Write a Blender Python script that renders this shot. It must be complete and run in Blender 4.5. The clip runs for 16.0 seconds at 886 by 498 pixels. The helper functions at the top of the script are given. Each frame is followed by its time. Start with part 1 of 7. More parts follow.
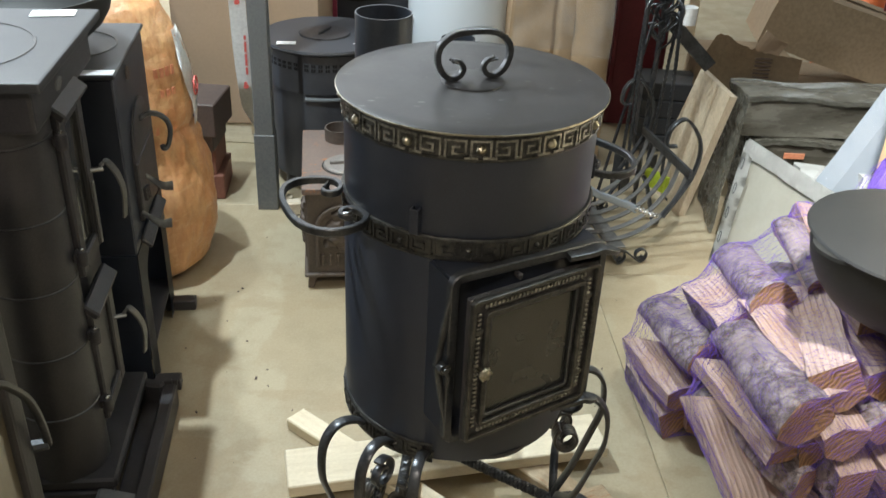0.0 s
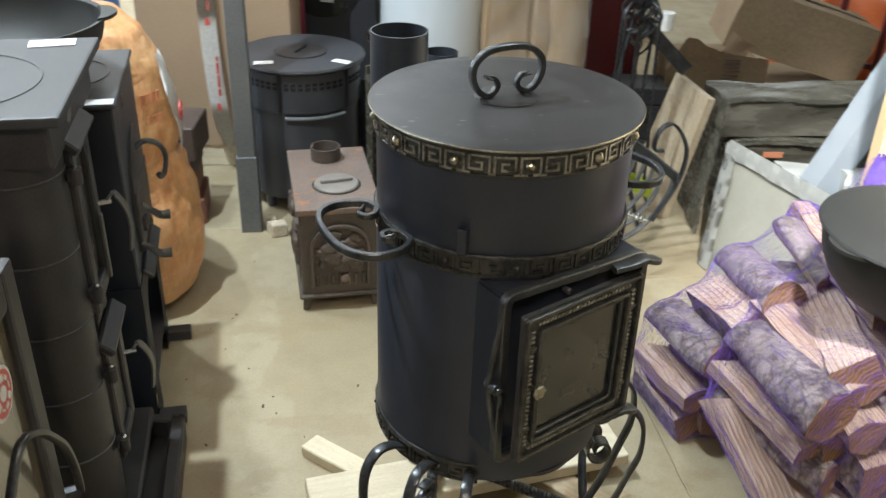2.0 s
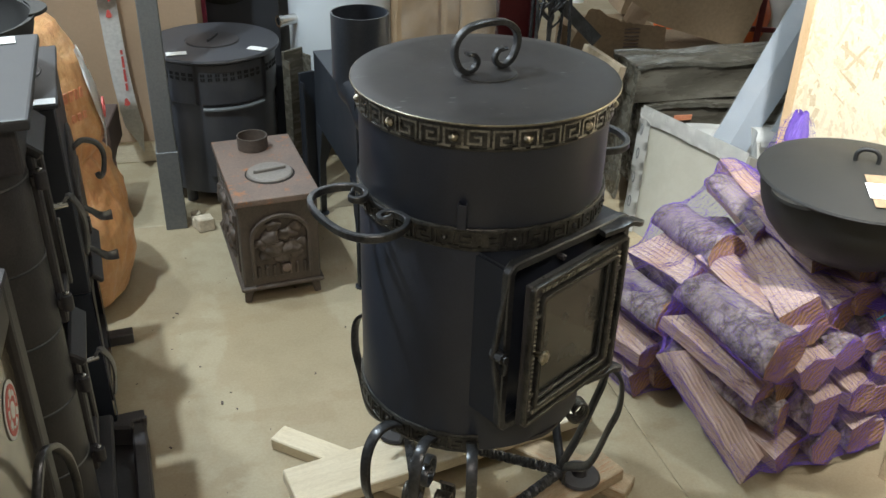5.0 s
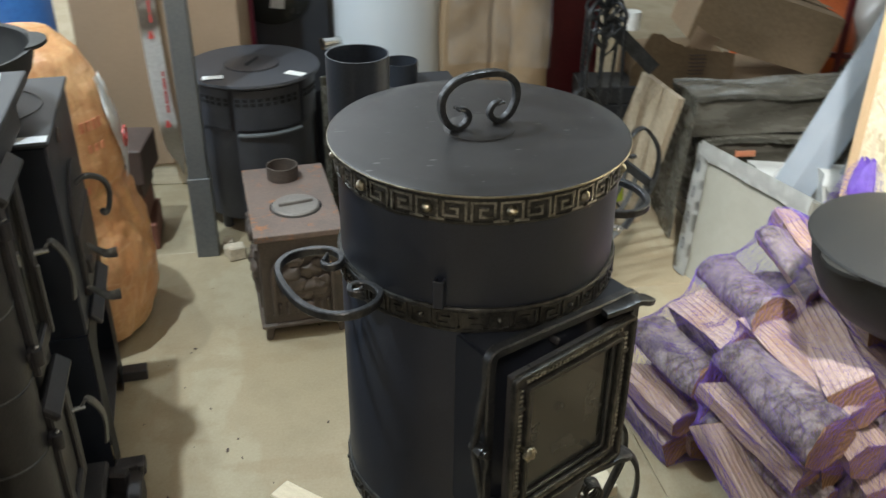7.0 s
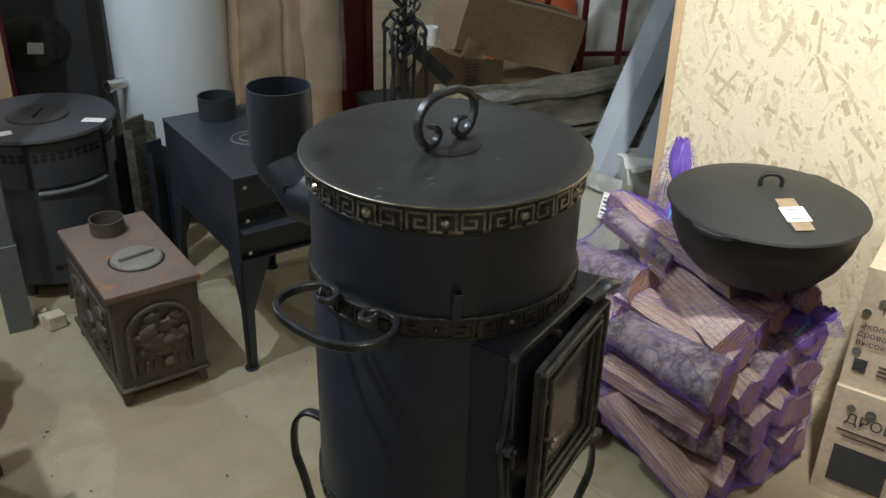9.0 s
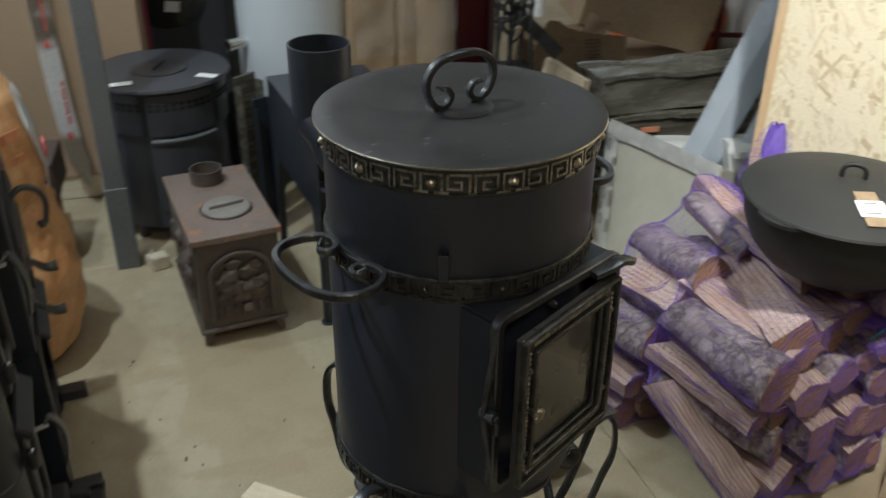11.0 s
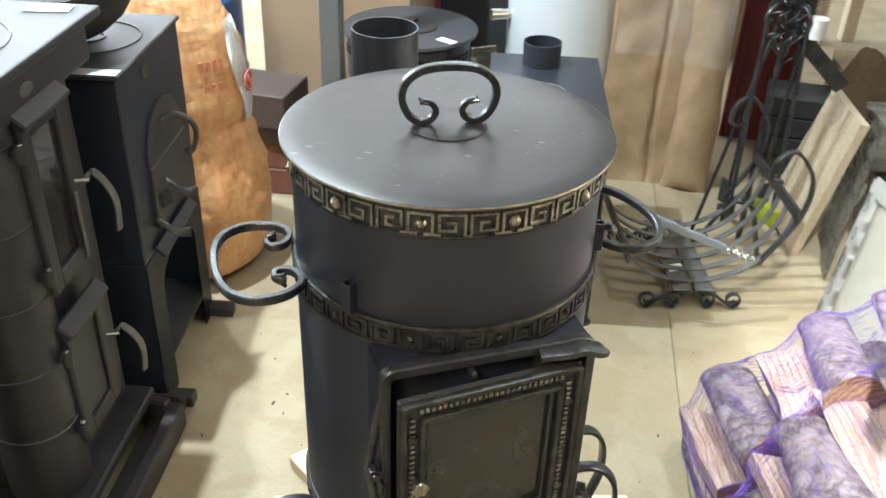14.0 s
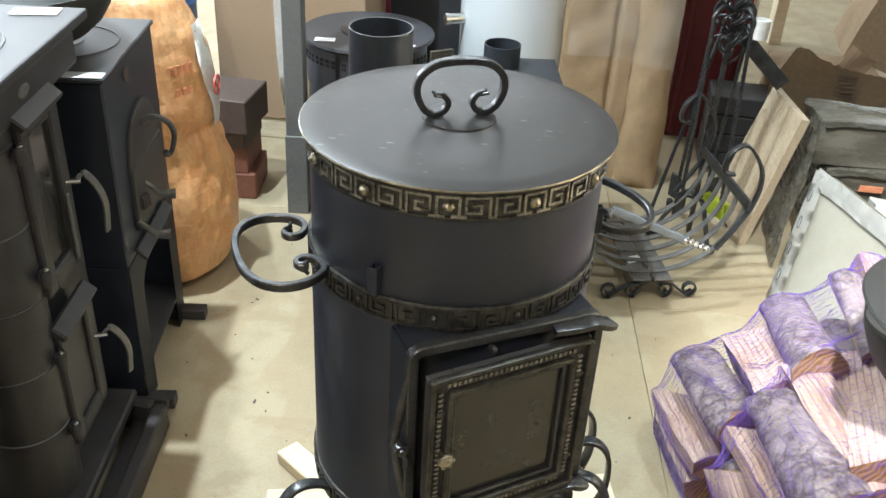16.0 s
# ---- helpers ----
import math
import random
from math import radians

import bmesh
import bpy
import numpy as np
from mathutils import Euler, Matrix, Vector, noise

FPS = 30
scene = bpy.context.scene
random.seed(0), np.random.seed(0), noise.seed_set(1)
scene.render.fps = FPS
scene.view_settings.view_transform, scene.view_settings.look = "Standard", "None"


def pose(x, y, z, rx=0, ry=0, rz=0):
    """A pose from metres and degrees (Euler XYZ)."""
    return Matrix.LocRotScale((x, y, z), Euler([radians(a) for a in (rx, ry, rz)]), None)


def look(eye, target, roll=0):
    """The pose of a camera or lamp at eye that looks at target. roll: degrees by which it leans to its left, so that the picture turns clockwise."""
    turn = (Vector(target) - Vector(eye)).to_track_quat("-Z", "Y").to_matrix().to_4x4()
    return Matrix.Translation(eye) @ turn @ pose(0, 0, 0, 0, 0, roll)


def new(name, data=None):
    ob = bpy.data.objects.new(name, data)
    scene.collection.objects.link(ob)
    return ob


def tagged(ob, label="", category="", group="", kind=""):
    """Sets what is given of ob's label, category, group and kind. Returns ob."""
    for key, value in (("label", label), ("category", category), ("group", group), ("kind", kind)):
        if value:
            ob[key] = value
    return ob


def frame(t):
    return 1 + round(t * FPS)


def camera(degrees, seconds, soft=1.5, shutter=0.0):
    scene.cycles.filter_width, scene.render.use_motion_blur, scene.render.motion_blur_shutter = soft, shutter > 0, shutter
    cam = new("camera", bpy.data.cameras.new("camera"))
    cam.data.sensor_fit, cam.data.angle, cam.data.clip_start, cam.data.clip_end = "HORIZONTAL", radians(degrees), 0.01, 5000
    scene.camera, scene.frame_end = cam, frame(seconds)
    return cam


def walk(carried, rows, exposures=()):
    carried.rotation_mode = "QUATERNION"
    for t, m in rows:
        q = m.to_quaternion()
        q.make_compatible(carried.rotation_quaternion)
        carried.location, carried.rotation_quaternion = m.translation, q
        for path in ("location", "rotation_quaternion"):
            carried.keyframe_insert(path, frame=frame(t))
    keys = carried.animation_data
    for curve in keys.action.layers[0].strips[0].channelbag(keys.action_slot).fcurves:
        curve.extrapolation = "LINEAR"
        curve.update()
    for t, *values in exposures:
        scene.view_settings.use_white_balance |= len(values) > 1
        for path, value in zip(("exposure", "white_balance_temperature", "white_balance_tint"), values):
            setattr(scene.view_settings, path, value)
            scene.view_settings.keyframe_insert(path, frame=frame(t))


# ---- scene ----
cam = camera(51.9, 16.0, shutter=0.5)
METRES, EYE, TILT, LEAN, TURN = 2.7, 1.6, 0.0, 0.0, 0.0
ROWS = [
    (0.0, 0.0, 0.0, 0.0, 1.34, -29.78, -2.35),
    (0.5, -0.0012, 0.0029, -0.0028, 1.88, -30.83, -2.08),
    (1.0, -0.0058, 0.0103, 0.0003, 2.41, -29.99, -2.12),
    (1.5, -0.0118, 0.0053, 0.0002, 2.47, -30.18, -1.14),
    (2.0, -0.0601, 0.0103, -0.0005, -3.1, -29.01, -1.54),
    (2.5, -0.1342, 0.0101, 0.0048, -10.72, -29.79, -0.4),
    (3.0, -0.1419, 0.0022, 0.0035, -13.12, -29.64, -2.34),
    (5.5, -0.1204, 0.0198, -0.0013, -10.79, -30.02, -0.82),
    (6.0, -0.0594, 0.0401, 0.0045, -5.16, -28.75, -2.13),
    (6.5, -0.0268, 0.0519, 0.0069, -2.86, -28.63, -1.2),
    (7.0, -0.0618, 0.0712, 0.0038, -6.36, -29.57, -0.52),
    (7.5, -0.168, 0.1018, -0.0006, -21.97, -29.42, 0.78),
    (8.0, -0.2137, 0.1045, 0.0035, -26.35, -27.63, -1.22),
    (10.5, -0.1994, 0.0987, 0.0008, -25.06, -28.85, -0.68),
    (11.0, -0.1308, 0.0655, -0.0022, -15.35, -29.44, -0.45),
    (11.5, -0.0674, 0.0431, -0.0, -5.72, -31.15, -1.05),
    (12.0, -0.027, 0.0897, -0.0098, 0.04, -32.08, -1.81),
    (12.5, 0.0151, 0.1548, -0.009, 2.87, -34.57, -1.3),
    (13.0, 0.0671, 0.154, -0.0004, 12.15, -33.13, -1.36),
    (13.5, 0.1051, 0.14, 0.0017, 14.29, -32.46, -0.88),
    (14.0, 0.0962, 0.1264, 0.0007, 12.18, -31.79, -1.73),
    (14.5, 0.0555, 0.0956, -0.001, 5.68, -32.08, -0.95),
    (15.0, 0.0396, 0.0788, 0.0004, 3.35, -31.38, -1.78),
    (15.5, 0.0483, 0.0853, -0.0016, 5.92, -31.23, -1.94),
    (16.0, 0.0557, 0.0907, 0.0015, 7.51, -31.07, -2.81),
]
EXPOSURES = [(0.0, 0.15), (0.5, 0.21), (1.0, 0.21), (1.5, 0.43), (2.0, 0.17), (2.5, 0.21), (3.0, 0.14), (5.5, -0.26), (6.0, -0.22), (6.5, -0.28), (7.0, -0.26), (7.5, -0.26), (8.0, -0.61), (10.5, -0.94), (11.0, -0.86), (11.5, -0.14), (12.0, 0.11), (12.5, 0.49), (13.0, 0.55), (13.5, 0.69), (14.0, 0.72), (14.5, 0.62), (15.0, 0.14), (15.5, 0.49), (16.0, 0.58)]
walk(cam, [(t, pose(0, 0, EYE, TILT, LEAN, TURN) @ pose(METRES * x, METRES * y, METRES * z, 90 + pitch, roll, yaw)) for t, x, y, z, yaw, pitch, roll in ROWS], EXPOSURES)

# ---- light: unseen ceiling lamps and added fill, dim room fill from white walls ----
world = bpy.data.worlds.new("room_air")
scene.world = world
world.use_nodes = True
world.node_tree.nodes["Background"].inputs[0].default_value = (0.8, 0.88, 1.0, 1)
world.node_tree.nodes["Background"].inputs[1].default_value = 0.025


def unseen_lamp(x, y, z, sx, sy, watts, spread=180, colour=(0.8, 0.93, 1.0)):
    data = bpy.data.lights.new("unseen_light", "AREA")
    data.shape, data.size, data.size_y, data.energy, data.color = "RECTANGLE", sx, sy, watts, colour
    ob = new("unseen_light", data)
    data.spread = radians(spread)
    ob.matrix_world = pose(x, y, z)
    return ob


# First two follow the floor shadows, third the bright logs, last is added fill
LAMPS = [(-1.13, 2.2, 2.94, 0.05, 0.06, 78, 180), (-1.4, 2.88, 2.94, 0.05, 0.06, 30, 180), (0.85, 1.7, 2.94, 0.12, 0.2, 6, 90), (2.6, 6.2, 2.94, 0.4, 1.2, 16, 180)]
for x, y, z, sx, sy, watts, spread in LAMPS:
    unseen_lamp(x, y, z, sx, sy, watts, spread)
# an unseen spotlight added to brighten the partition and the firewood
spot = bpy.data.lights.new("added_spot", "SPOT")
spot.energy, spot.spot_size, spot.spot_blend, spot.shadow_soft_size, spot.color = 600, radians(50), 0.7, 0.05, (0.97, 0.98, 0.97)
new("added_spot", spot).matrix_world = look((0.5, 0.85, 2.8), (1.42, 1.85, 0.95))
# unseen warm fill added behind the viewer, unseen skylight over the back of the hall
unseen_lamp(-0.6, -0.8, 2.94, 1.2, 0.3, 38, 180, (1, 0.89, 0.79))
unseen_lamp(-1.0, 6.0, 2.94, 2.2, 2.4, 66, 180, (0.86, 0.93, 1.0))
# daylight through the window in the west wall
daylight = unseen_lamp(-4.02, 2.1, 1.95, 1.3, 2.6, 32, 180, (0.84, 0.92, 1.0))
daylight.matrix_world = pose(-4.02, 2.1, 1.95, 0, -90, 0)
daylight = unseen_lamp(-4.02, 6.2, 1.95, 1.3, 2.4, 145, 180, (0.84, 0.92, 1.0))
daylight.matrix_world = pose(-4.02, 6.2, 1.95, 0, -90, 0)


# ---- materials ----
def tree(name):
    m = bpy.data.materials.new(name)
    m.use_nodes = True
    nt = m.node_tree
    return m, nt, nt.nodes["Principled BSDF"]


def add(nt, kind, **sets):
    n = nt.nodes.new(kind)
    for key, value in sets.items():
        n.inputs[key].default_value = value
    return n


def ramp(nt, src, a, b, lo=0.35, hi=0.65):
    r = nt.nodes.new("ShaderNodeValToRGB")
    r.color_ramp.elements[0].position, r.color_ramp.elements[1].position = lo, hi
    r.color_ramp.elements[0].color, r.color_ramp.elements[1].color = (*a, 1), (*b, 1)
    nt.links.new(src, r.inputs[0])
    return r.outputs[0]


def mix(nt, fac, a, b, mode="MIX"):
    n = nt.nodes.new("ShaderNodeMix")
    n.data_type, n.blend_type = "RGBA", mode
    for sock, v in ((n.inputs[0], fac), (n.inputs[6], a), (n.inputs[7], b)):
        if isinstance(v, (int, float)):
            sock.default_value = v
        elif isinstance(v, tuple):
            sock.default_value = (*v, 1)
        else:
            nt.links.new(v, sock)
    return n.outputs[2]


def coords(nt, scale=(1, 1, 1), rot=(0, 0, 0)):
    tc = nt.nodes.new("ShaderNodeTexCoord")
    mp = nt.nodes.new("ShaderNodeMapping")
    mp.inputs["Scale"].default_value = scale
    mp.inputs["Rotation"].default_value = rot
    nt.links.new(tc.outputs["Object"], mp.inputs[0])
    return mp.outputs[0]


def noise_of(nt, vec, scale, detail=5, rough=0.6):
    n = add(nt, "ShaderNodeTexNoise", Scale=scale, Detail=detail, Roughness=rough)
    nt.links.new(vec, n.inputs["Vector"])
    return n.outputs[0]


def noise_colour(nt, vec, scale):
    n = add(nt, "ShaderNodeTexNoise", Scale=scale, Detail=4.0)
    nt.links.new(vec, n.inputs["Vector"])
    return n.outputs["Color"]


def bump(nt, bsdf, height, strength, distance):
    b = add(nt, "ShaderNodeBump", Strength=strength, Distance=distance)
    nt.links.new(height, b.inputs["Height"])
    nt.links.new(b.outputs[0], bsdf.inputs["Normal"])


def surface(name, a, b, rough=0.5, metal=0.0, scale=6, fine=90, relief=0.15, stretch=(1, 1, 1), spread=0.12, wear_or_glint=None, wear_or_glint_lo=0.62, grain=0.3):
    """Two tones by coarse and fine noise, uneven gloss, fine relief, and an optional tone for worn spots or painted
    glints.
    """
    m, nt, p = tree(name)
    v = coords(nt, stretch)
    big, small = noise_of(nt, v, scale), noise_of(nt, v, fine, 3)
    col = ramp(nt, big, a, b)
    col = mix(nt, grain, col, ramp(nt, small, tuple(c * 0.75 for c in a), tuple(min(1, c * 1.2) for c in b)))
    if wear_or_glint:
        col = mix(nt, ramp(nt, noise_of(nt, v, scale * 2.3, 8, 0.75), (0, 0, 0), (1, 1, 1), wear_or_glint_lo, wear_or_glint_lo + 0.08), col, wear_or_glint)
    nt.links.new(col, p.inputs["Base Color"])
    rg = add(nt, "ShaderNodeMapRange")
    rg.inputs[3].default_value, rg.inputs[4].default_value = max(0.02, rough - spread), min(1, rough + spread)
    nt.links.new(big, rg.inputs[0])
    nt.links.new(rg.outputs[0], p.inputs["Roughness"])
    p.inputs["Metallic"].default_value = metal
    if relief:
        bump(nt, p, small, relief, 0.002)
    return m


M = {}
M["black"] = surface("heat_proof_black_paint", (0.0165, 0.0205, 0.031), (0.027, 0.032, 0.046), 0.4, 0.0, 5, 420, 0.08, wear_or_glint=(0.04, 0.04, 0.045), wear_or_glint_lo=0.7)
# Even grey-black tone of the top plates
M["hob"] = surface("grey_black_hob", (0.03, 0.031, 0.034), (0.048, 0.049, 0.052), 0.5, 0.0, 8, 300, 0.05)
M["cast"] = surface("cast_iron_black", (0.031, 0.029, 0.031), (0.052, 0.048, 0.05), 0.45, 0.1, 9, 260, 0.3, wear_or_glint=(0.075, 0.062, 0.05), wear_or_glint_lo=0.66)
M["forged"] = surface("forged_bar", (0.04, 0.042, 0.046), (0.1, 0.103, 0.108), 0.32, 0.7, 22, 160, 0.25, wear_or_glint=(0.2, 0.2, 0.2), wear_or_glint_lo=0.64)
M["leaf"] = surface("rubbed_leaf", (0.03, 0.03, 0.032), (0.16, 0.15, 0.13), 0.34, 0.7, 30, 200, 0.2)
M["dusty_steel"] = surface("dusty_bare_steel", (0.1, 0.1, 0.098), (0.19, 0.185, 0.175), 0.45, 0.4, 12, 160, 0.15)
M["patina"] = surface("brass_patina", (0.04, 0.04, 0.038), (0.44, 0.43, 0.385), 0.36, 0.8, 40, 240, 0.3, spread=0.1)
M["patina_dark"] = surface("dull_patina", (0.018, 0.019, 0.021), (0.095, 0.092, 0.082), 0.38, 0.6, 50, 240, 0.3)
M["brass"] = surface("brass", (0.24, 0.22, 0.165), (0.42, 0.385, 0.3), 0.32, 1.0, 60, 200, 0.15)
# Shine of the bare plate edge put into a pale base colour
M["edge_shine"] = surface("shiny_edge", (0.66, 0.67, 0.68), (0.8, 0.8, 0.8), 0.42, 0.35, 30, 200, 0.1)
M["steel"] = surface("bright_steel", (0.55, 0.55, 0.55), (0.72, 0.72, 0.7), 0.25, 1.0, 30, 300, 0.1)
M["grey_paint"] = surface("grey_primer", (0.11, 0.12, 0.125), (0.15, 0.155, 0.155), 0.55, 0.0, 4, 120, 0.08)
M["round_black"] = surface("satin_black_sheet", (0.038, 0.04, 0.047), (0.058, 0.06, 0.068), 0.42, 0.0, 6, 300, 0.05)
M["box_blue"] = surface("blue_black_sheet", (0.019, 0.0235, 0.032), (0.036, 0.042, 0.053), 0.38, 0.1, 5, 200, 0.06)
M["tank"] = surface("tank_enamel", (0.6, 0.645, 0.68), (0.615, 0.655, 0.685), 0.34, 0.0, 1.5, 300, 0.0, spread=0.02, grain=0.03)
# Top plate tone is paler than the sides, with orange rust patches
M["rust"] = surface("rusty_cast_iron", (0.15, 0.115, 0.1), (0.22, 0.16, 0.13), 0.5, 0.15, 9, 150, 0.25, wear_or_glint=(0.36, 0.15, 0.06), wear_or_glint_lo=0.555)
M["rust_side"] = surface("brown_cast_iron", (0.075, 0.062, 0.052), (0.12, 0.092, 0.075), 0.55, 0.2, 14, 150, 0.25, wear_or_glint=(0.2, 0.1, 0.06), wear_or_glint_lo=0.68)
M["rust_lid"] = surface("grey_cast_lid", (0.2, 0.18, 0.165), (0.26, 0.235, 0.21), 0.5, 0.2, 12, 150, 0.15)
M["card"] = surface("corrugated_cardboard", (0.36, 0.25, 0.16), (0.4, 0.28, 0.185), 0.75, 0.0, 2.0, 90, 0.08, grain=0.1)
M["kraft"] = surface("creased_kraft_paper", (0.34, 0.235, 0.135), (0.42, 0.295, 0.18), 0.5, 0.0, 7, 40, 0.5, grain=0.12)
M["card_pale"] = surface("pale_carton", (0.5, 0.4, 0.28), (0.58, 0.47, 0.34), 0.78, 0.0, 3, 60, 0.08)
M["card_dark"] = surface("brown_carton", (0.26, 0.185, 0.11), (0.33, 0.235, 0.145), 0.8, 0.0, 3, 60, 0.1)
M["pine"] = surface("raw_pine", (0.6, 0.51, 0.36), (0.74, 0.66, 0.5), 0.7, 0.0, 3, 50, 0.2, (2, 18, 18), wear_or_glint=(0.3, 0.25, 0.18), wear_or_glint_lo=0.64)
M["pine_dirty"] = surface("stained_pine", (0.36, 0.27, 0.17), (0.55, 0.44, 0.3), 0.72, 0.0, 4, 60, 0.2, (2, 14, 14), wear_or_glint=(0.42, 0.2, 0.1), wear_or_glint_lo=0.56)
M["upright"] = surface("orange_pine", (0.56, 0.38, 0.21), (0.66, 0.47, 0.28), 0.6, 0.0, 3, 50, 0.2, (18, 18, 2))
M["label"] = surface("paper_label", (0.78, 0.78, 0.76), (0.84, 0.84, 0.82), 0.6, 0.0, 10, 80, 0.02)
M["ink"] = surface("ink", (0.03, 0.03, 0.035), (0.05, 0.05, 0.05), 0.6)
M["red_ink"] = surface("red_print", (0.55, 0.08, 0.07), (0.62, 0.12, 0.1), 0.5)
M["crimson"] = surface("crimson_plastic", (0.24, 0.03, 0.06), (0.32, 0.05, 0.09), 0.4)
M["faded_red"] = surface("faded_red_print", (0.6, 0.2, 0.1), (0.7, 0.32, 0.18), 0.5, 0.0, 40)
M["dark_red"] = surface("dark_red_paint", (0.11, 0.012, 0.018), (0.15, 0.018, 0.025), 0.45, 0.0, 4, 90, 0.06)
M["brick"] = surface("red_brown_block", (0.16, 0.06, 0.04), (0.22, 0.085, 0.055), 0.7, 0.0, 12, 90, 0.25)
M["brown_block"] = surface("brown_block", (0.06, 0.042, 0.036), (0.09, 0.06, 0.05), 0.6, 0.0, 12, 90, 0.2)
M["blue"] = surface("blue_plastic", (0.02, 0.1, 0.33), (0.03, 0.14, 0.4), 0.4, 0.0, 3, 60, 0.03)
M["wall"] = surface("wall_plaster", (0.55, 0.54, 0.5), (0.62, 0.61, 0.57), 0.85, 0.0, 1.5, 60, 0.1)
M["ceiling"] = surface("ceiling_panel", (0.68, 0.68, 0.66), (0.74, 0.74, 0.72), 0.9, 0.0, 1.0, 40, 0.05)
# Pale streaks painted in for light caught on the film's creases
M["grey_wrap"] = surface("grey_film", (0.072, 0.067, 0.052), (0.13, 0.122, 0.098), 0.27, 0.0, 5, 40, 0.5, (1.5, 5, 7), wear_or_glint=(0.3, 0.29, 0.255), wear_or_glint_lo=0.63, grain=0.15)
M["blue_wrap"] = surface("film_wrapped_profile", (0.21, 0.245, 0.285), (0.29, 0.325, 0.365), 0.25, 0.0, 4, 40, 0.3, grain=0.08)
M["white_wrap"] = surface("milky_film", (0.46, 0.465, 0.44), (0.56, 0.56, 0.53), 0.22, 0.0, 4, 40, 0.4, grain=0.08)
M["slab"] = surface("pale_slab_in_film", (0.28, 0.272, 0.23), (0.34, 0.33, 0.28), 0.22, 0.0, 3, 70, 0.04, grain=0.05)
M["travertine"] = surface("figured_board", (0.42, 0.33, 0.22), (0.56, 0.47, 0.34), 0.45, 0.0, 9, 60, 0.1, (3, 1, 1))
M["net"] = surface("violet_net", (0.085, 0.04, 0.28), (0.16, 0.08, 0.44), 0.45, 0.0, 12, 80, 0)
M["cyan_string"] = surface("cyan_string", (0.03, 0.35, 0.5), (0.05, 0.42, 0.6), 0.5)
M["cauldron"] = surface("matt_cast_iron", (0.0095, 0.01, 0.0098), (0.0175, 0.018, 0.0172), 0.57, 0.0, 8, 300, 0.3)
M["orange_bin"] = surface("orange_plastic", (0.62, 0.12, 0.03), (0.7, 0.17, 0.05), 0.45)
M["green"] = surface("green_bristle", (0.42, 0.5, 0.03), (0.5, 0.6, 0.06), 0.6)
# Near-black tone standing in for shade inside holes and gaps
M["hole_shade"] = surface("dark_inside", (0.006, 0.006, 0.006), (0.01, 0.01, 0.01), 0.8)
M["stone"] = surface("pale_rubble", (0.5, 0.43, 0.32), (0.6, 0.52, 0.4), 0.8, 0.0, 20, 80, 0.3)


def floor_material():
    m, nt, p = tree("painted_concrete")
    v = coords(nt)
    big, mid, small = noise_of(nt, v, 1.3, 4), noise_of(nt, v, 7, 6, 0.65), noise_of(nt, v, 140, 3)
    col = ramp(nt, big, (0.32, 0.255, 0.158), (0.385, 0.315, 0.205), 0.3, 0.7)
    patch_edge = noise_of(nt, coords(nt, (1.0, 0.45, 1), (0, 0, 0.15)), 2.6, 7, 0.55)
    col = mix(nt, ramp(nt, patch_edge, (0, 0, 0), (0.75, 0.75, 0.75), 0.5, 0.535), col, (0.4, 0.345, 0.235))
    col = mix(nt, ramp(nt, noise_of(nt, coords(nt, (0.6, 1, 1)), 4.1, 6, 0.6), (0, 0, 0), (0.5, 0.5, 0.5), 0.56, 0.6), col, (0.3, 0.225, 0.13))
    col = mix(nt, ramp(nt, mid, (0, 0, 0), (0.6, 0.6, 0.6), 0.47, 0.72), col, (0.29, 0.235, 0.145))
    col = mix(nt, ramp(nt, noise_of(nt, v, 26, 8, 0.8), (0, 0, 0), (1, 1, 1), 0.71, 0.76), col, (0.28, 0.22, 0.15))
    col = mix(nt, 0.15, col, ramp(nt, small, (0.24, 0.205, 0.135), (0.48, 0.43, 0.32)))
    nt.links.new(col, p.inputs["Base Color"])
    nt.links.new(ramp(nt, mid, (0.36, 0.36, 0.36), (0.55, 0.55, 0.55)), p.inputs["Roughness"])
    bump(nt, p, small, 0.12, 0.002)
    return m


def osb_material():
    """Pressed flakes: stretched cells in three directions, each with its own tone."""
    m, nt, p = tree("osb_board")
    col, hgt = None, None
    for k, (ang, sc) in enumerate(((0.5, (1, 13, 62)), (-0.7, (1, 56, 12)), (1.3, (1, 15, 66)))):
        v = coords(nt, (1, 1, 1), (ang, 0, 0))
        mp = nt.nodes.new("ShaderNodeMapping")
        mp.inputs["Scale"].default_value = sc
        nt.links.new(v, mp.inputs[0])
        off = nt.nodes.new("ShaderNodeVectorMath")
        off.operation = "ADD"
        nt.links.new(mp.outputs[0], off.inputs[0])
        off.inputs[1].default_value = (0.3 * k, 0.7 * k, 0.2)
        vo = add(nt, "ShaderNodeTexVoronoi", Scale=1.0)
        nt.links.new(off.outputs[0], vo.inputs["Vector"])
        tone = ramp(nt, vo.outputs["Color"], (0.68, 0.55, 0.34), (0.86, 0.77, 0.56), 0.15, 0.75)
        sel = ramp(nt, noise_of(nt, v, 26 + 9 * k, 3), (0, 0, 0), (1, 1, 1), 0.5, 0.53)
        col = tone if col is None else mix(nt, sel, col, tone)
        hgt = vo.outputs["Distance"]
    dark = ramp(nt, noise_of(nt, coords(nt, (1, 30, 60), (0.9, 0, 0)), 1.0, 3), (0, 0, 0), (1, 1, 1), 0.7, 0.73)
    col = mix(nt, dark, col, (0.45, 0.31, 0.16))
    nt.links.new(col, p.inputs["Base Color"])
    p.inputs["Roughness"].default_value = 0.6
    bump(nt, p, hgt, 0.25, 0.004)
    return m


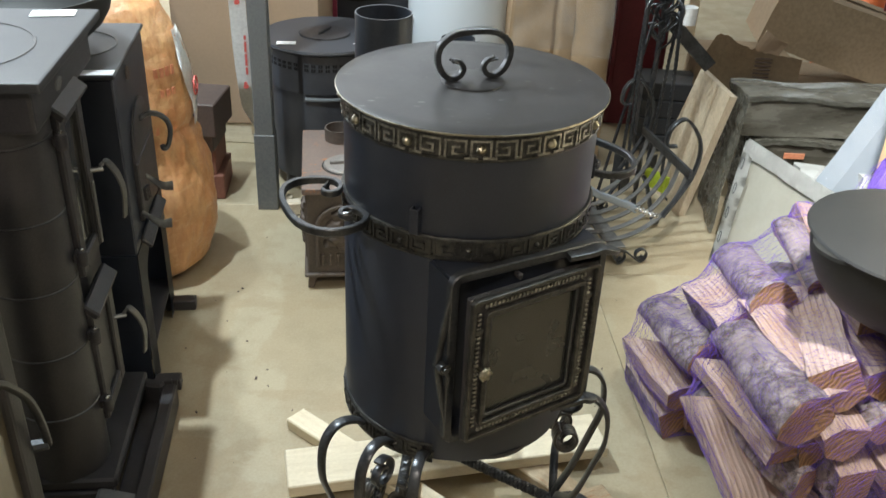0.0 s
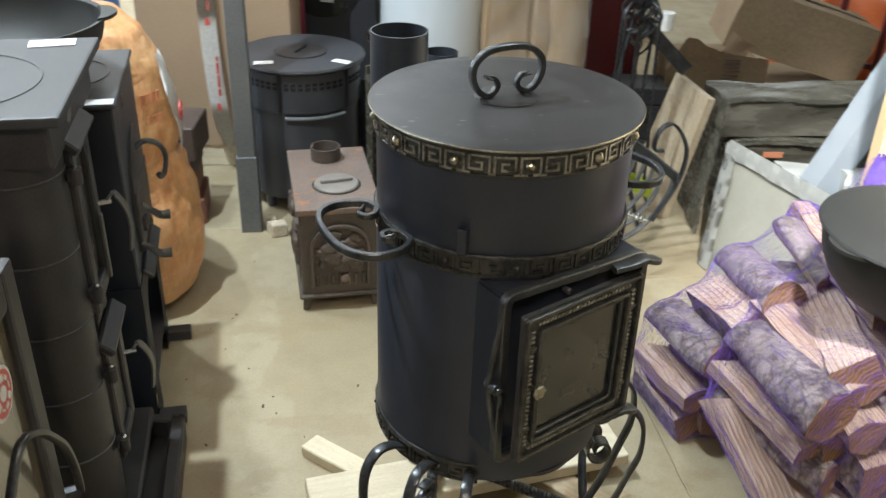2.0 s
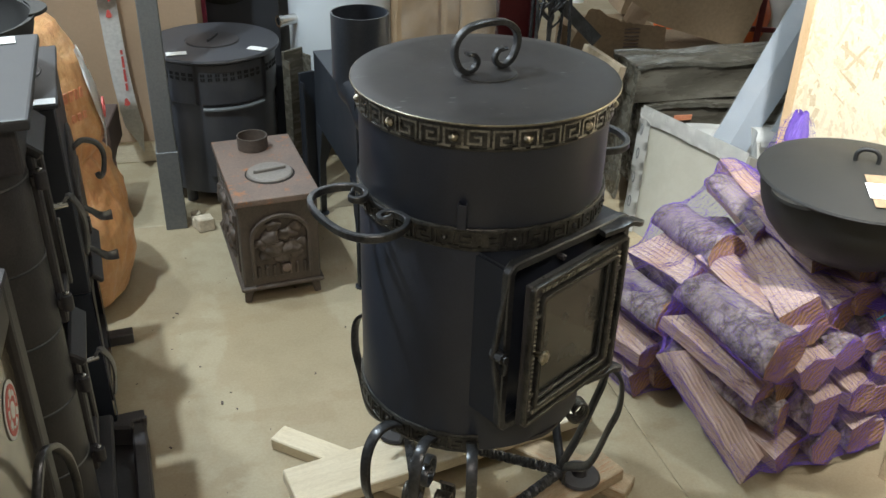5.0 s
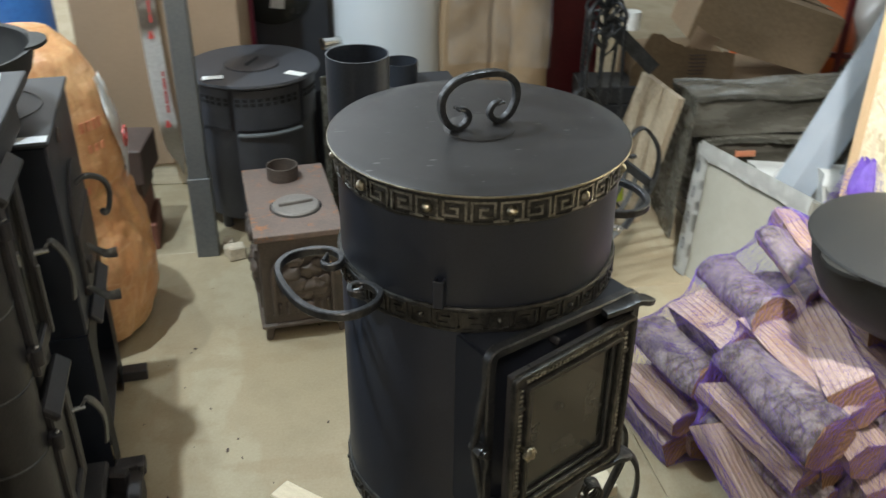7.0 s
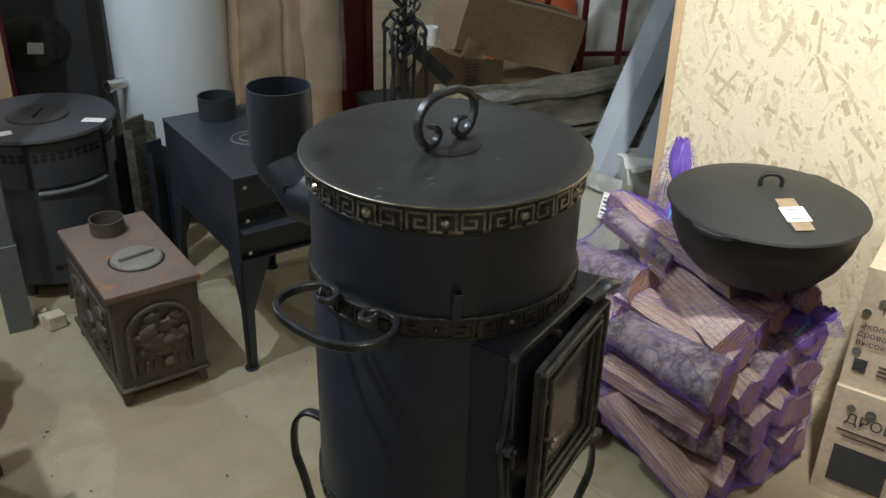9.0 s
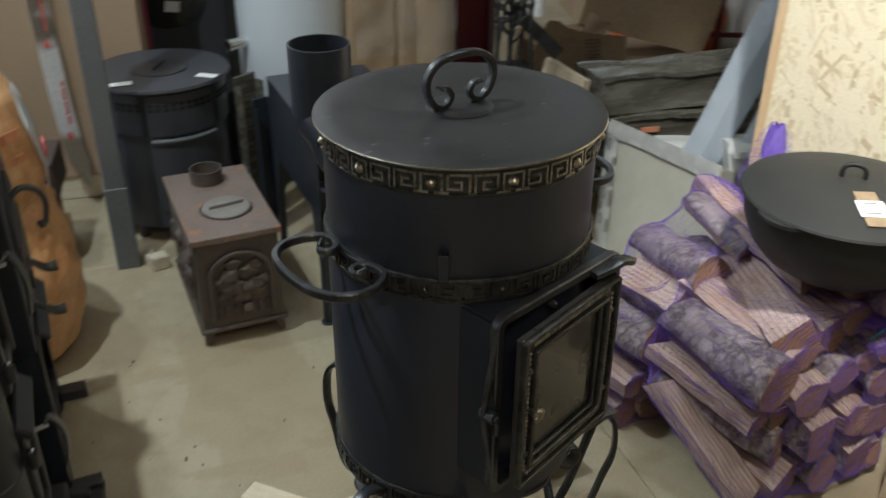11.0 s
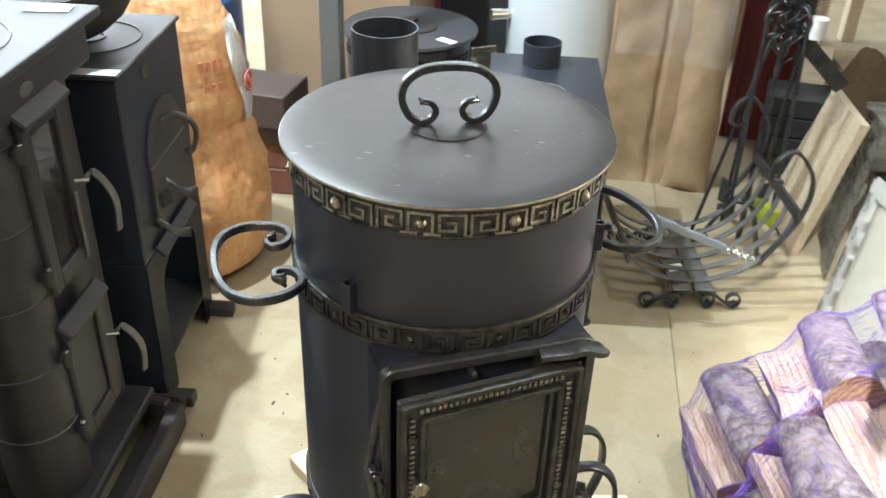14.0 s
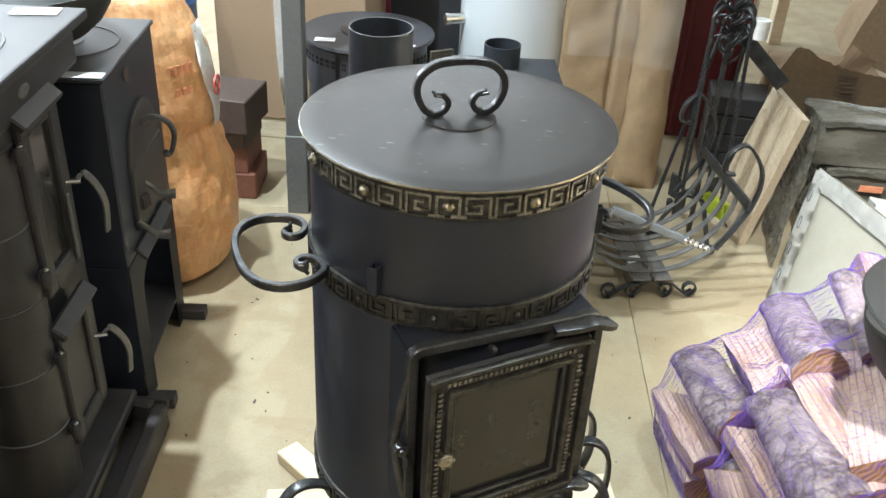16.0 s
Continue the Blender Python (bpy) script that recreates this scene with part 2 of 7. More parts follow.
def split_wood_material():
    """Pinkish split faces: dark growth lines a finger apart running along the log, fine fibre between."""
    m, nt, p = tree("split_birch")
    v = coords(nt)
    info = nt.nodes.new("ShaderNodeObjectInfo")
    turned = nt.nodes.new("ShaderNodeMapping")
    turned.inputs["Rotation"].default_value = (0.1, 0.6, 0.16)
    turned.inputs["Scale"].default_value = (1, 0.35, 1)
    nt.links.new(v, turned.inputs[0])
    sh = nt.nodes.new("ShaderNodeVectorMath")
    sh.operation = "ADD"
    nt.links.new(turned.outputs[0], sh.inputs[0])
    nt.links.new(info.outputs["Random"], sh.inputs[1])
    w = add(nt, "ShaderNodeTexWave", Scale=27.0, Distortion=2.2, Detail=2.0)
    w.bands_direction = "X"
    w.inputs["Detail Scale"].default_value = 0.35
    nt.links.new(sh.outputs[0], w.inputs["Vector"])
    base = ramp(nt, info.outputs["Random"], (0.33, 0.215, 0.175), (0.55, 0.42, 0.365), 0.0, 1.0)
    base = mix(nt, 0.45, base, ramp(nt, noise_of(nt, coords(nt, (70, 5, 70)), 2.2), (0.25, 0.155, 0.12), (0.62, 0.49, 0.43)))
    base = mix(nt, ramp(nt, noise_of(nt, v, 7, 5), (0, 0, 0), (0.7, 0.7, 0.7), 0.56, 0.72), base, (0.42, 0.24, 0.15))
    lines = mix(nt, 1.0, ramp(nt, w.outputs[0], (0, 0, 0), (0.7, 0.7, 0.7), 0.78, 0.98), ramp(nt, noise_of(nt, v, 13, 4), (0.25, 0.25, 0.25), (1, 1, 1), 0.38, 0.62), "MULTIPLY")
    col = mix(nt, lines, base, (0.17, 0.095, 0.075))
    col = mix(nt, ramp(nt, noise_of(nt, coords(nt, (1, 0.5, 1)), 17, 7, 0.7), (0, 0, 0), (0.5, 0.5, 0.5), 0.54, 0.66), col, (0.27, 0.15, 0.1))
    col = mix(nt, ramp(nt, noise_of(nt, v, 34, 6, 0.8), (0, 0, 0), (0.7, 0.7, 0.7), 0.66, 0.72), col, (0.13, 0.075, 0.055))
    nt.links.new(col, p.inputs["Base Color"])
    p.inputs["Roughness"].default_value = 0.65
    bump(nt, p, w.outputs[0], 0.35, 0.003)
    return m


def end_grain_material():
    m, nt, p = tree("log_end_grain")
    v = coords(nt)
    w = add(nt, "ShaderNodeTexWave", Scale=30.0, Distortion=9.0, Detail=5.0)
    w.wave_type = "RINGS"
    w.rings_direction = "Y"
    far = nt.nodes.new("ShaderNodeVectorMath")
    far.operation = "ADD"
    far.inputs[1].default_value = (0.05, 0, 0.085)
    nt.links.new(v, far.inputs[0])
    nt.links.new(far.outputs[0], w.inputs["Vector"])
    col = ramp(nt, w.outputs[0], (0.2, 0.105, 0.05), (0.34, 0.19, 0.095), 0.1, 0.9)
    col = mix(nt, ramp(nt, noise_of(nt, v, 25), (0, 0, 0), (0.8, 0.8, 0.8), 0.5, 0.7), col, (0.28, 0.16, 0.1))
    nt.links.new(col, p.inputs["Base Color"])
    p.inputs["Roughness"].default_value = 0.8
    bump(nt, p, w.outputs[0], 0.4, 0.003)
    return m


def bark_material():
    m, nt, p = tree("birch_bark")
    v = coords(nt)
    n1, n2 = noise_of(nt, v, 21, 9, 0.72), noise_of(nt, coords(nt, (1, 4, 1)), 30, 8, 0.8)
    plates = add(nt, "ShaderNodeTexVoronoi", Scale=22.0)
    plates.feature = "DISTANCE_TO_EDGE"
    nt.links.new(mix(nt, 0.03, v, noise_colour(nt, v, 30)), plates.inputs["Vector"])
    cracks = ramp(nt, plates.outputs["Distance"], (0.6, 0.6, 0.6), (0, 0, 0), 0.01, 0.1)
    col = ramp(nt, n1, (0.085, 0.066, 0.068), (0.44, 0.375, 0.37), 0.4, 0.66)
    col = mix(nt, ramp(nt, n2, (0, 0, 0), (0.9, 0.9, 0.9), 0.54, 0.6), col, (0.2, 0.11, 0.075))
    col = mix(nt, cracks, col, (0.05, 0.036, 0.033))
    col = mix(nt, ramp(nt, noise_of(nt, v, 11, 6, 0.65), (0, 0, 0), (0.7, 0.7, 0.7), 0.5, 0.62), col, (0.24, 0.195, 0.205))
    nt.links.new(col, p.inputs["Base Color"])
    p.inputs["Roughness"].default_value = 0.75
    bump(nt, p, n1, 0.9, 0.008)
    return m


def scuffed_material():
    """Satin black paint on the lid with rubbed clouds and small pale scuffs."""
    m, nt, p = tree("scuffed_lid_paint")
    v = coords(nt)
    big, small = noise_of(nt, v, 5, 7, 0.7), noise_of(nt, v, 420, 3)
    col = ramp(nt, big, (0.0135, 0.0125, 0.013), (0.03, 0.0285, 0.0295))
    for turn, sc, keep in ((0.4, (11, 30, 9), 0.075), (1.9, (16, 40, 14), 0.055), (2.7, (4, 60, 5), 0.06)):
        cell = add(nt, "ShaderNodeTexVoronoi", Scale=1.0)
        cell.voronoi_dimensions = "2D"
        nt.links.new(coords(nt, sc, (0, 0, turn)), cell.inputs["Vector"])
        spot_mask = ramp(nt, cell.outputs["Distance"], (1, 1, 1), (0, 0, 0), keep * 0.6, keep)
        thin = ramp(nt, noise_of(nt, v, 11 + 5 * turn, 3), (0, 0, 0), (0.4, 0.4, 0.4), 0.55, 0.63)
        col = mix(nt, mix(nt, 1.0, spot_mask, thin, "MULTIPLY"), col, (0.28, 0.28, 0.28))
    nt.links.new(col, p.inputs["Base Color"])
    nt.links.new(ramp(nt, big, (0.36, 0.36, 0.36), (0.5, 0.5, 0.5)), p.inputs["Roughness"])
    bump(nt, p, small, 0.06, 0.002)
    return m


def flake_material():
    """One pressed flake each: own tone, fine grain along it."""
    m, nt, p = tree("pressed_flake")
    geo = nt.nodes.new("ShaderNodeNewGeometry")
    col = ramp(nt, geo.outputs["Random Per Island"], (0.5, 0.36, 0.19), (0.84, 0.74, 0.53), 0.0, 0.32)
    col = mix(nt, 0.25, col, ramp(nt, noise_of(nt, coords(nt), 160, 3), (0.6, 0.47, 0.28), (0.9, 0.82, 0.63)))
    nt.links.new(col, p.inputs["Base Color"])
    p.inputs["Roughness"].default_value = 0.6
    return m


def film_material(name, tint, alpha, rough=0.12):
    """Thin clear film: see-through with glossy creases."""
    m, nt, p = tree(name)
    v = coords(nt)
    p.inputs["Base Color"].default_value = (*tint, 1)
    p.inputs["Roughness"].default_value = rough
    nt.links.new(ramp(nt, noise_of(nt, v, 14, 6, 0.7), (alpha * 0.4,) * 3, (min(1, alpha * 1.6),) * 3), p.inputs["Alpha"])
    bump(nt, p, noise_of(nt, v, 22, 6, 0.7), 0.8, 0.01)
    return m


def bag_material():
    """Orange mesh sack with paler folds."""
    m, nt, p = tree("orange_sack")
    v = coords(nt)
    n = noise_of(nt, v, 7, 7, 0.7)
    col = ramp(nt, n, (0.52, 0.235, 0.085), (0.74, 0.455, 0.235), 0.3, 0.7)
    col = mix(nt, ramp(nt, noise_of(nt, coords(nt, (1, 1, 4)), 14, 6), (0, 0, 0), (0.7, 0.7, 0.7), 0.58, 0.75), col, (0.8, 0.54, 0.33))
    streak = noise_of(nt, coords(nt, (1, 1, 0.12)), 75, 4, 0.7)
    col = mix(nt, ramp(nt, streak, (0, 0, 0), (0.55, 0.55, 0.55), 0.45, 0.72), col, (0.42, 0.17, 0.055))
    col = mix(nt, ramp(nt, noise_of(nt, coords(nt, (1, 1, 0.35)), 11, 6, 0.7), (0, 0, 0), (0.5, 0.5, 0.5), 0.5, 0.75), col, (0.5, 0.2, 0.08))
    nt.links.new(col, p.inputs["Base Color"])
    p.inputs["Roughness"].default_value = 0.36
    p.inputs["Subsurface Weight"].default_value = 0.15
    crease = nt.nodes.new("ShaderNodeTexVoronoi")
    crease.feature = "DISTANCE_TO_EDGE"
    crease.inputs["Scale"].default_value = 9.0
    nt.links.new(mix(nt, 0.12, v, noise_colour(nt, v, 6)), crease.inputs["Vector"])
    fine = noise_of(nt, coords(nt, (1, 1, 5)), 16, 6, 0.7)
    bump(nt, p, mix(nt, 0.5, mix(nt, 0.15, n, fine), crease.outputs["Distance"]), 0.9, 0.03)
    return m


def glass_material(name, tint=(0.05, 0.05, 0.045), rough=0.08):
    m, nt, p = tree(name)
    v = coords(nt)
    nt.links.new(ramp(nt, noise_of(nt, v, 6, 5), tint, tuple(c * 1.5 for c in tint)), p.inputs["Base Color"])
    nt.links.new(ramp(nt, noise_of(nt, v, 18, 6), (rough, rough, rough), (rough * 2.5,) * 3), p.inputs["Roughness"])
    p.inputs["IOR"].default_value = 1.5
    p.inputs["Coat Weight"].default_value = 0.5
    return m


M["floor"], M["osb"], M["split"], M["end"], M["bark"] = floor_material(), osb_material(), split_wood_material(), end_grain_material(), bark_material()
M["film"] = film_material("clear_film", (0.8, 0.79, 0.75), 0.07, 0.06)
M["lid"] = scuffed_material()
M["flake"] = flake_material()
M["bag"] = bag_material()
M["glass"] = glass_material("sooty_glass", (0.02, 0.02, 0.018), 0.12)
M["brown_glass"] = glass_material("smoked_door_glass", (0.13, 0.105, 0.07), 0.1)


# ---- mesh helpers ----
def part(name, bm, material, parent, label="", smooth=None):
    """Links a bmesh as one mesh object under a thing or a part."""
    bmesh.ops.recalc_face_normals(bm, faces=bm.faces)
    me = bpy.data.meshes.new(name)
    if smooth:
        for f in bm.faces:
            f.smooth = True
        for e in bm.edges:
            if len(e.link_faces) == 2 and e.calc_face_angle(0) > radians(smooth):
                e.smooth = False
    bm.to_mesh(me)
    bm.free()
    for m in (material if isinstance(material, (list, tuple)) else [material]):
        me.materials.append(m)
    ob = new(name, me)
    if parent:
        ob.parent = parent
    if label:
        ob["label"] = label
    return ob


def thing(name, m, label, category, group="", kind=""):
    """An Empty at a thing's base, which parents its parts."""
    ob = new(name)
    ob.empty_display_size = 0.05
    ob.matrix_world = m
    return tagged(ob, label, category, group, kind)


def box(bm, size, centre=(0, 0, 0), turn=None, bevel=0.0, seg=1):
    m = Matrix.Translation(centre) @ (turn or Matrix()) @ Matrix.Diagonal((*size, 1))
    made = bmesh.ops.create_cube(bm, size=1, matrix=m)["verts"]
    if bevel:
        edges = {e for v in made for e in v.link_edges}
        bmesh.ops.bevel(bm, geom=list(edges), offset=bevel, segments=seg, affect="EDGES", profile=0.6)


def lathe(bm, profile, seg=48, m=None, start=0.0, sweep=360.0):
    """Turns (radius, height) pairs about z."""
    m = m or Matrix()
    full = sweep >= 359.9
    rings = []
    for r, z in profile:
        if r < 1e-6:
            rings.append([bm.verts.new(m @ Vector((0, 0, z)))])
            continue
        n = seg if full else seg + 1
        rings.append([bm.verts.new(m @ Vector((r * math.cos(radians(start + sweep * i / seg)), r * math.sin(radians(start + sweep * i / seg)), z))) for i in range(n)])
    for a, b in zip(rings, rings[1:]):
        n = max(len(a), len(b))
        for i in range(n if full else n - 1):
            j = (i + 1) % n
            if len(a) == 1 and len(b) == 1:
                continue
            if len(a) == 1:
                bm.faces.new((a[0], b[i], b[j]))
            elif len(b) == 1:
                bm.faces.new((a[i], a[j], b[0]))
            else:
                bm.faces.new((a[i], a[j], b[j], b[i]))


def bar(bm, pts, w, h=None, side=None, taper=None, twist=0.0, close=False):
    """Sweeps a section along points: round of radius w, or a flat one w across (along side) by h thick."""
    pts = [Vector(p) for p in pts]
    n = len(pts)
    rings = []
    ref = Vector(side) if side else None
    prev = None
    for i, p in enumerate(pts):
        if close:
            t = (pts[(i + 1) % n] - pts[i - 1]).normalized()
        else:
            t = (pts[min(i + 1, n - 1)] - pts[max(i - 1, 0)]).normalized()
        if ref is not None:
            a = (ref - t * ref.dot(t))
        elif prev is None:
            a = t.orthogonal()
        else:
            a = prev - t * prev.dot(t)
        a.normalize()
        prev = a
        b = t.cross(a)
        if twist:
            q = Matrix.Rotation(twist * i / n, 3, t)
            a2, b2 = q @ a, q @ b
        else:
            a2, b2 = a, b
        k = taper(i / (n - 1)) if taper else 1.0
        if h is None:
            rings.append([bm.verts.new(p + (a2 * math.cos(s * math.pi / 4) + b2 * math.sin(s * math.pi / 4)) * w * k) for s in range(8)])
        else:
            c = 0.72
            x, y = w / 2 * k, h / 2 * k
            rings.append([bm.verts.new(p + a2 * u + b2 * v) for u, v in ((x, y * c), (x * c, y), (-x * c, y), (-x, y * c), (-x, -y * c), (-x * c, -y), (x * c, -y), (x, -y * c))])
    pairs = list(zip(rings, rings[1:])) + ([(rings[-1], rings[0])] if close else [])
    for a, b in pairs:
        for i in range(8):
            j = (i + 1) % 8
            bm.faces.new((a[i], a[j], b[j], b[i]))
    if not close:
        bm.faces.new(rings[0][::-1])
        bm.faces.new(rings[-1])


def arc_line(pts, n=10):
    """A smooth curve through a few points."""
    pts = [Vector(p) for p in pts]
    out = []
    for i in range(len(pts) - 1):
        p0, p1, p2, p3 = pts[max(i - 1, 0)], pts[i], pts[i + 1], pts[min(i + 2, len(pts) - 1)]
        for k in range(n):
            t = k / n
            out.append(0.5 * (2 * p1 + (p2 - p0) * t + (2 * p0 - 5 * p1 + 4 * p2 - p3) * t * t + (3 * p1 - p0 - 3 * p2 + p3) * t ** 3))
    return out + [pts[-1]]


def crumple(bm, amount, scale, seed=0.0, keep_below=None):
    for v in bm.verts:
        if keep_below is not None and v.co.z < keep_below:
            continue
        v.co += noise.noise_vector(v.co * scale + Vector((seed, seed * 0.7, 1.3))) * amount


def grid_box(bm, size, centre, cuts, turn=None):
    m = Matrix.Translation(centre) @ (turn or Matrix()) @ Matrix.Diagonal((*size, 1))
    made = bmesh.ops.create_cube(bm, size=1, matrix=m)["verts"]
    bmesh.ops.subdivide_edges(bm, edges=list({e for v in made for e in v.link_edges}), cuts=cuts, use_grid_fill=True)


def writing(name, text, size, m, material, parent, label=""):
    cu = bpy.data.curves.new(name, "FONT")
    cu.body, cu.size, cu.extrude = text, size, 0.0003
    tmp = bpy.data.objects.new(name, cu)
    scene.collection.objects.link(tmp)
    bpy.context.view_layer.update()
    me = bpy.data.meshes.new_from_object(tmp.evaluated_get(bpy.context.evaluated_depsgraph_get()))
    bpy.data.objects.remove(tmp)
    me.materials.clear()
    me.materials.append(material)
    ob = new(name, me)
    ob.parent = parent
    ob.matrix_local = m
    if label:
        ob["label"] = label
    return ob


# ---- the room ----
def slab_of(name, size, centre, material, label, category):
    bm = bmesh.new()
    box(bm, size, centre)
    return tagged(part(name, bm, material, None), label, category, kind="structure")


slab_of("wall_north", (9.4, 0.2, 3.1), (0.5, 8.1, 1.5), M["wall"], "plain plastered wall behind the showroom goods", "wall")
slab_of("wall_south", (9.4, 0.2, 3.1), (0.5, -3.1, 1.5), M["wall"], "plain plastered wall of the showroom", "wall")
def west_wall():
    """Side wall with one wide window opening."""
    bm = bmesh.new()
    for size, c in (((0.2, 3.8, 3.1), (-4.1, -1.1, 1.5)), ((0.2, 1.6, 3.1), (-4.1, 4.2, 1.5)), ((0.2, 0.6, 3.1), (-4.1, 7.7, 1.5)), ((0.2, 2.4, 1.35), (-4.1, 6.2, 0.625)), ((0.2, 2.4, 0.4), (-4.1, 6.2, 2.85)), ((0.2, 2.6, 1.35), (-4.1, 2.1, 0.625)), ((0.2, 2.6, 0.4), (-4.1, 2.1, 2.85))):
        box(bm, size, c)
    tagged(part("wall_west", bm, M["wall"], None), "plain plastered side wall with two wide window openings", "wall", kind="structure")


west_wall()
slab_of("wall_east", (0.2, 11.0, 3.1), (5.1, 2.5, 1.5), M["wall"], "plain plastered side wall of the showroom", "wall")
slab_of("ceiling", (9.4, 11.4, 0.12), (0.5, 2.5, 3.06), M["ceiling"], "pale panelled showroom ceiling", "ceiling")
floor_base = slab_of("floor", (9.4, 11.4, 0.1), (0.5, 2.5, -0.056), M["floor"], "worn yellowish painted concrete slab floor with fine joints", "floor")


def osb_partition():
    """The board's face runs from the far upright towards the viewer."""
    far, near = Vector((1.2, 2.3, 0)), Vector((1.62, 1.0, 0))
    run = near - far
    ang = math.degrees(math.atan2(run.y, run.x)) + 90
    wall = thing("wall_partition", pose(far.x, far.y, 0, 0, 0, ang), "bright flaky chipboard partition on pine uprights", "partition", kind="structure")
    bm = bmesh.new()
    box(bm, (0.012, 1.9, 2.4), (0.006, -0.95, 1.2))
    board = part("board", bm, M["osb"], wall, "chipboard of pressed pale flakes")
    # loose-edged flakes pressed into the face towards the viewer
    rnd = random.Random(5)
    bm = bmesh.new()
    for k in range(5200):
        y, z = rnd.uniform(-1.4, -0.01), rnd.uniform(0.35, 2.0)
        length, wide = rnd.uniform(0.03, 0.11), rnd.uniform(0.006, 0.022)
        a = rnd.gauss(1.15, 0.6)
        u, w = Vector((0, math.cos(a), math.sin(a))), Vector((0, -math.sin(a), math.cos(a)))
        c = Vector((-0.0004 - 0.0005 * rnd.random(), y, z))
        tilt = rnd.uniform(-0.0001, 0.0001)
        ends = [(-0.5, -0.3 - 0.2 * rnd.random()), (0.42 + 0.1 * rnd.random(), -0.5), (0.5, 0.5 - 0.4 * rnd.random()), (-0.4, 0.5)]
        pts = [c + u * (s * length) + w * (t * wide) + Vector((tilt * s * 2, 0, 0)) for s, t in ends]
        if all(-1.9 < p.y < 0 for p in pts):
            bm.faces.new([bm.verts.new(p) for p in pts])
    flakes = part("flake_layer", bm, M["flake"], board, "pale and brown pressed wood flakes")
    flakes["kind"] = "stuff"
    bm = bmesh.new()
    box(bm, (0.045, 0.03, 2.4), (0.02, 0.016, 1.2), bevel=0.002)
    part("upright", bm, M["upright"], wall, "planed pine upright")
    return wall


osb_partition()


# ---- drum stove in the middle ----
def meander(bm, radius, z0, z1, turns, phase):
    """Raised Greek key on a band: thin blocks set round the drum."""
    h = z1 - z0
    unit = 2 * math.pi / turns
    key = [((0, 0), (0, 1)), ((0, 1), (0.8, 1)), ((0.8, 1), (0.8, 0.22)), ((0.8, 0.22), (0.3, 0.22)), ((0.3, 0.22), (0.3, 0.62)), ((0.3, 0.62), (0.54, 0.62)), ((0, 0), (-0.2, 0))]
    plain = [((0.02, 0), (0.02, 1)), ((0.78, 0), (0.78, 1)), ((0.02, 1), (0.78, 1)), ((-0.2, 0), (0.25, 0)), ((0.55, 0), (1.0, 0))]
    for k in range(turns):
        for (s0, t0), (s1, t1) in (plain if k % 3 == 0 else key):
            if k % 3 == 1:
                s0, s1 = 0.8 - s0, 0.8 - s1
            a0, a1 = phase + (k + s0) * unit, phase + (k + s1) * unit
            am, length = (a0 + a1) / 2, abs(a1 - a0) * radius + 0.0036
            za, zb = z0 + h * (0.17 + 0.66 * t0), z0 + h * (0.17 + 0.66 * t1)
            size = (0.0045, length, abs(zb - za) + 0.0036)
            box(bm, size, (radius * math.cos(am), radius * math.sin(am), (za + zb) / 2), Matrix.Rotation(am, 4, "Z"))


def ornament_band(stove, z0, z1, radius, gold, name, phase, gap=None):
    start, sweep = gap if gap else (0, 360)
    bm = bmesh.new()
    n = 120
    prof = [(radius - 0.003, z0), (radius + 0.002, z0), (radius + 0.0035, z0 + 0.002), (radius + 0.0035, z0 + 0.005), (radius + 0.001, z0 + 0.006), (radius + 0.001, z1 - 0.006), (radius + 0.0035, z1 - 0.005), (radius + 0.0035, z1 - 0.002), (radius + 0.002, z1), (radius - 0.003, z1)]
    lathe(bm, prof, n, None, start, sweep)
    for v in bm.verts:
        if abs(v.co.z - z0) < 0.003 or abs(v.co.z - z1) < 0.003:
            v.co.z += 0.0022 * noise.noise(v.co * 45)
    band = part(name, bm, M["patina_dark"], stove, "stamped key-pattern band", 40)
    bm = bmesh.new()
    meander(bm, radius + 0.002, z0, z1, 36, radians(phase - 4))
    if gap:
        gone = [f for f in bm.faces if (math.degrees(math.atan2(f.calc_center_median().y, f.calc_center_median().x)) - start) % 360 > sweep]
        bmesh.ops.delete(bm, geom=gone, context="FACES")
    tagged(part("meander", bm, M["patina"] if gold else M["patina_dark"], band, "raised rubbed brass key pattern" if gold else ""), kind="stuff")
    for k in range(12):
        a = phase + 30 * k
        if gap and (a - start) % 360 > sweep:
            continue
        bm = bmesh.new()
        m = Matrix.Rotation(radians(a), 4, "Z") @ Matrix.Translation((radius + 0.001, 0, (z0 + z1) / 2)) @ Matrix.Rotation(radians(90), 4, "Y")
        k1 = 1.0 if gold else 0.62
        lathe(bm, [(r * k1, z * k1) for r, z in ((0.0085, 0), (0.0085, 0.003), (0.006, 0.0065), (0.0025, 0.009), (0, 0.0095))], 8, m)
        part("rosette", bm, M["brass"] if gold else M["patina_dark"], band)
    return band


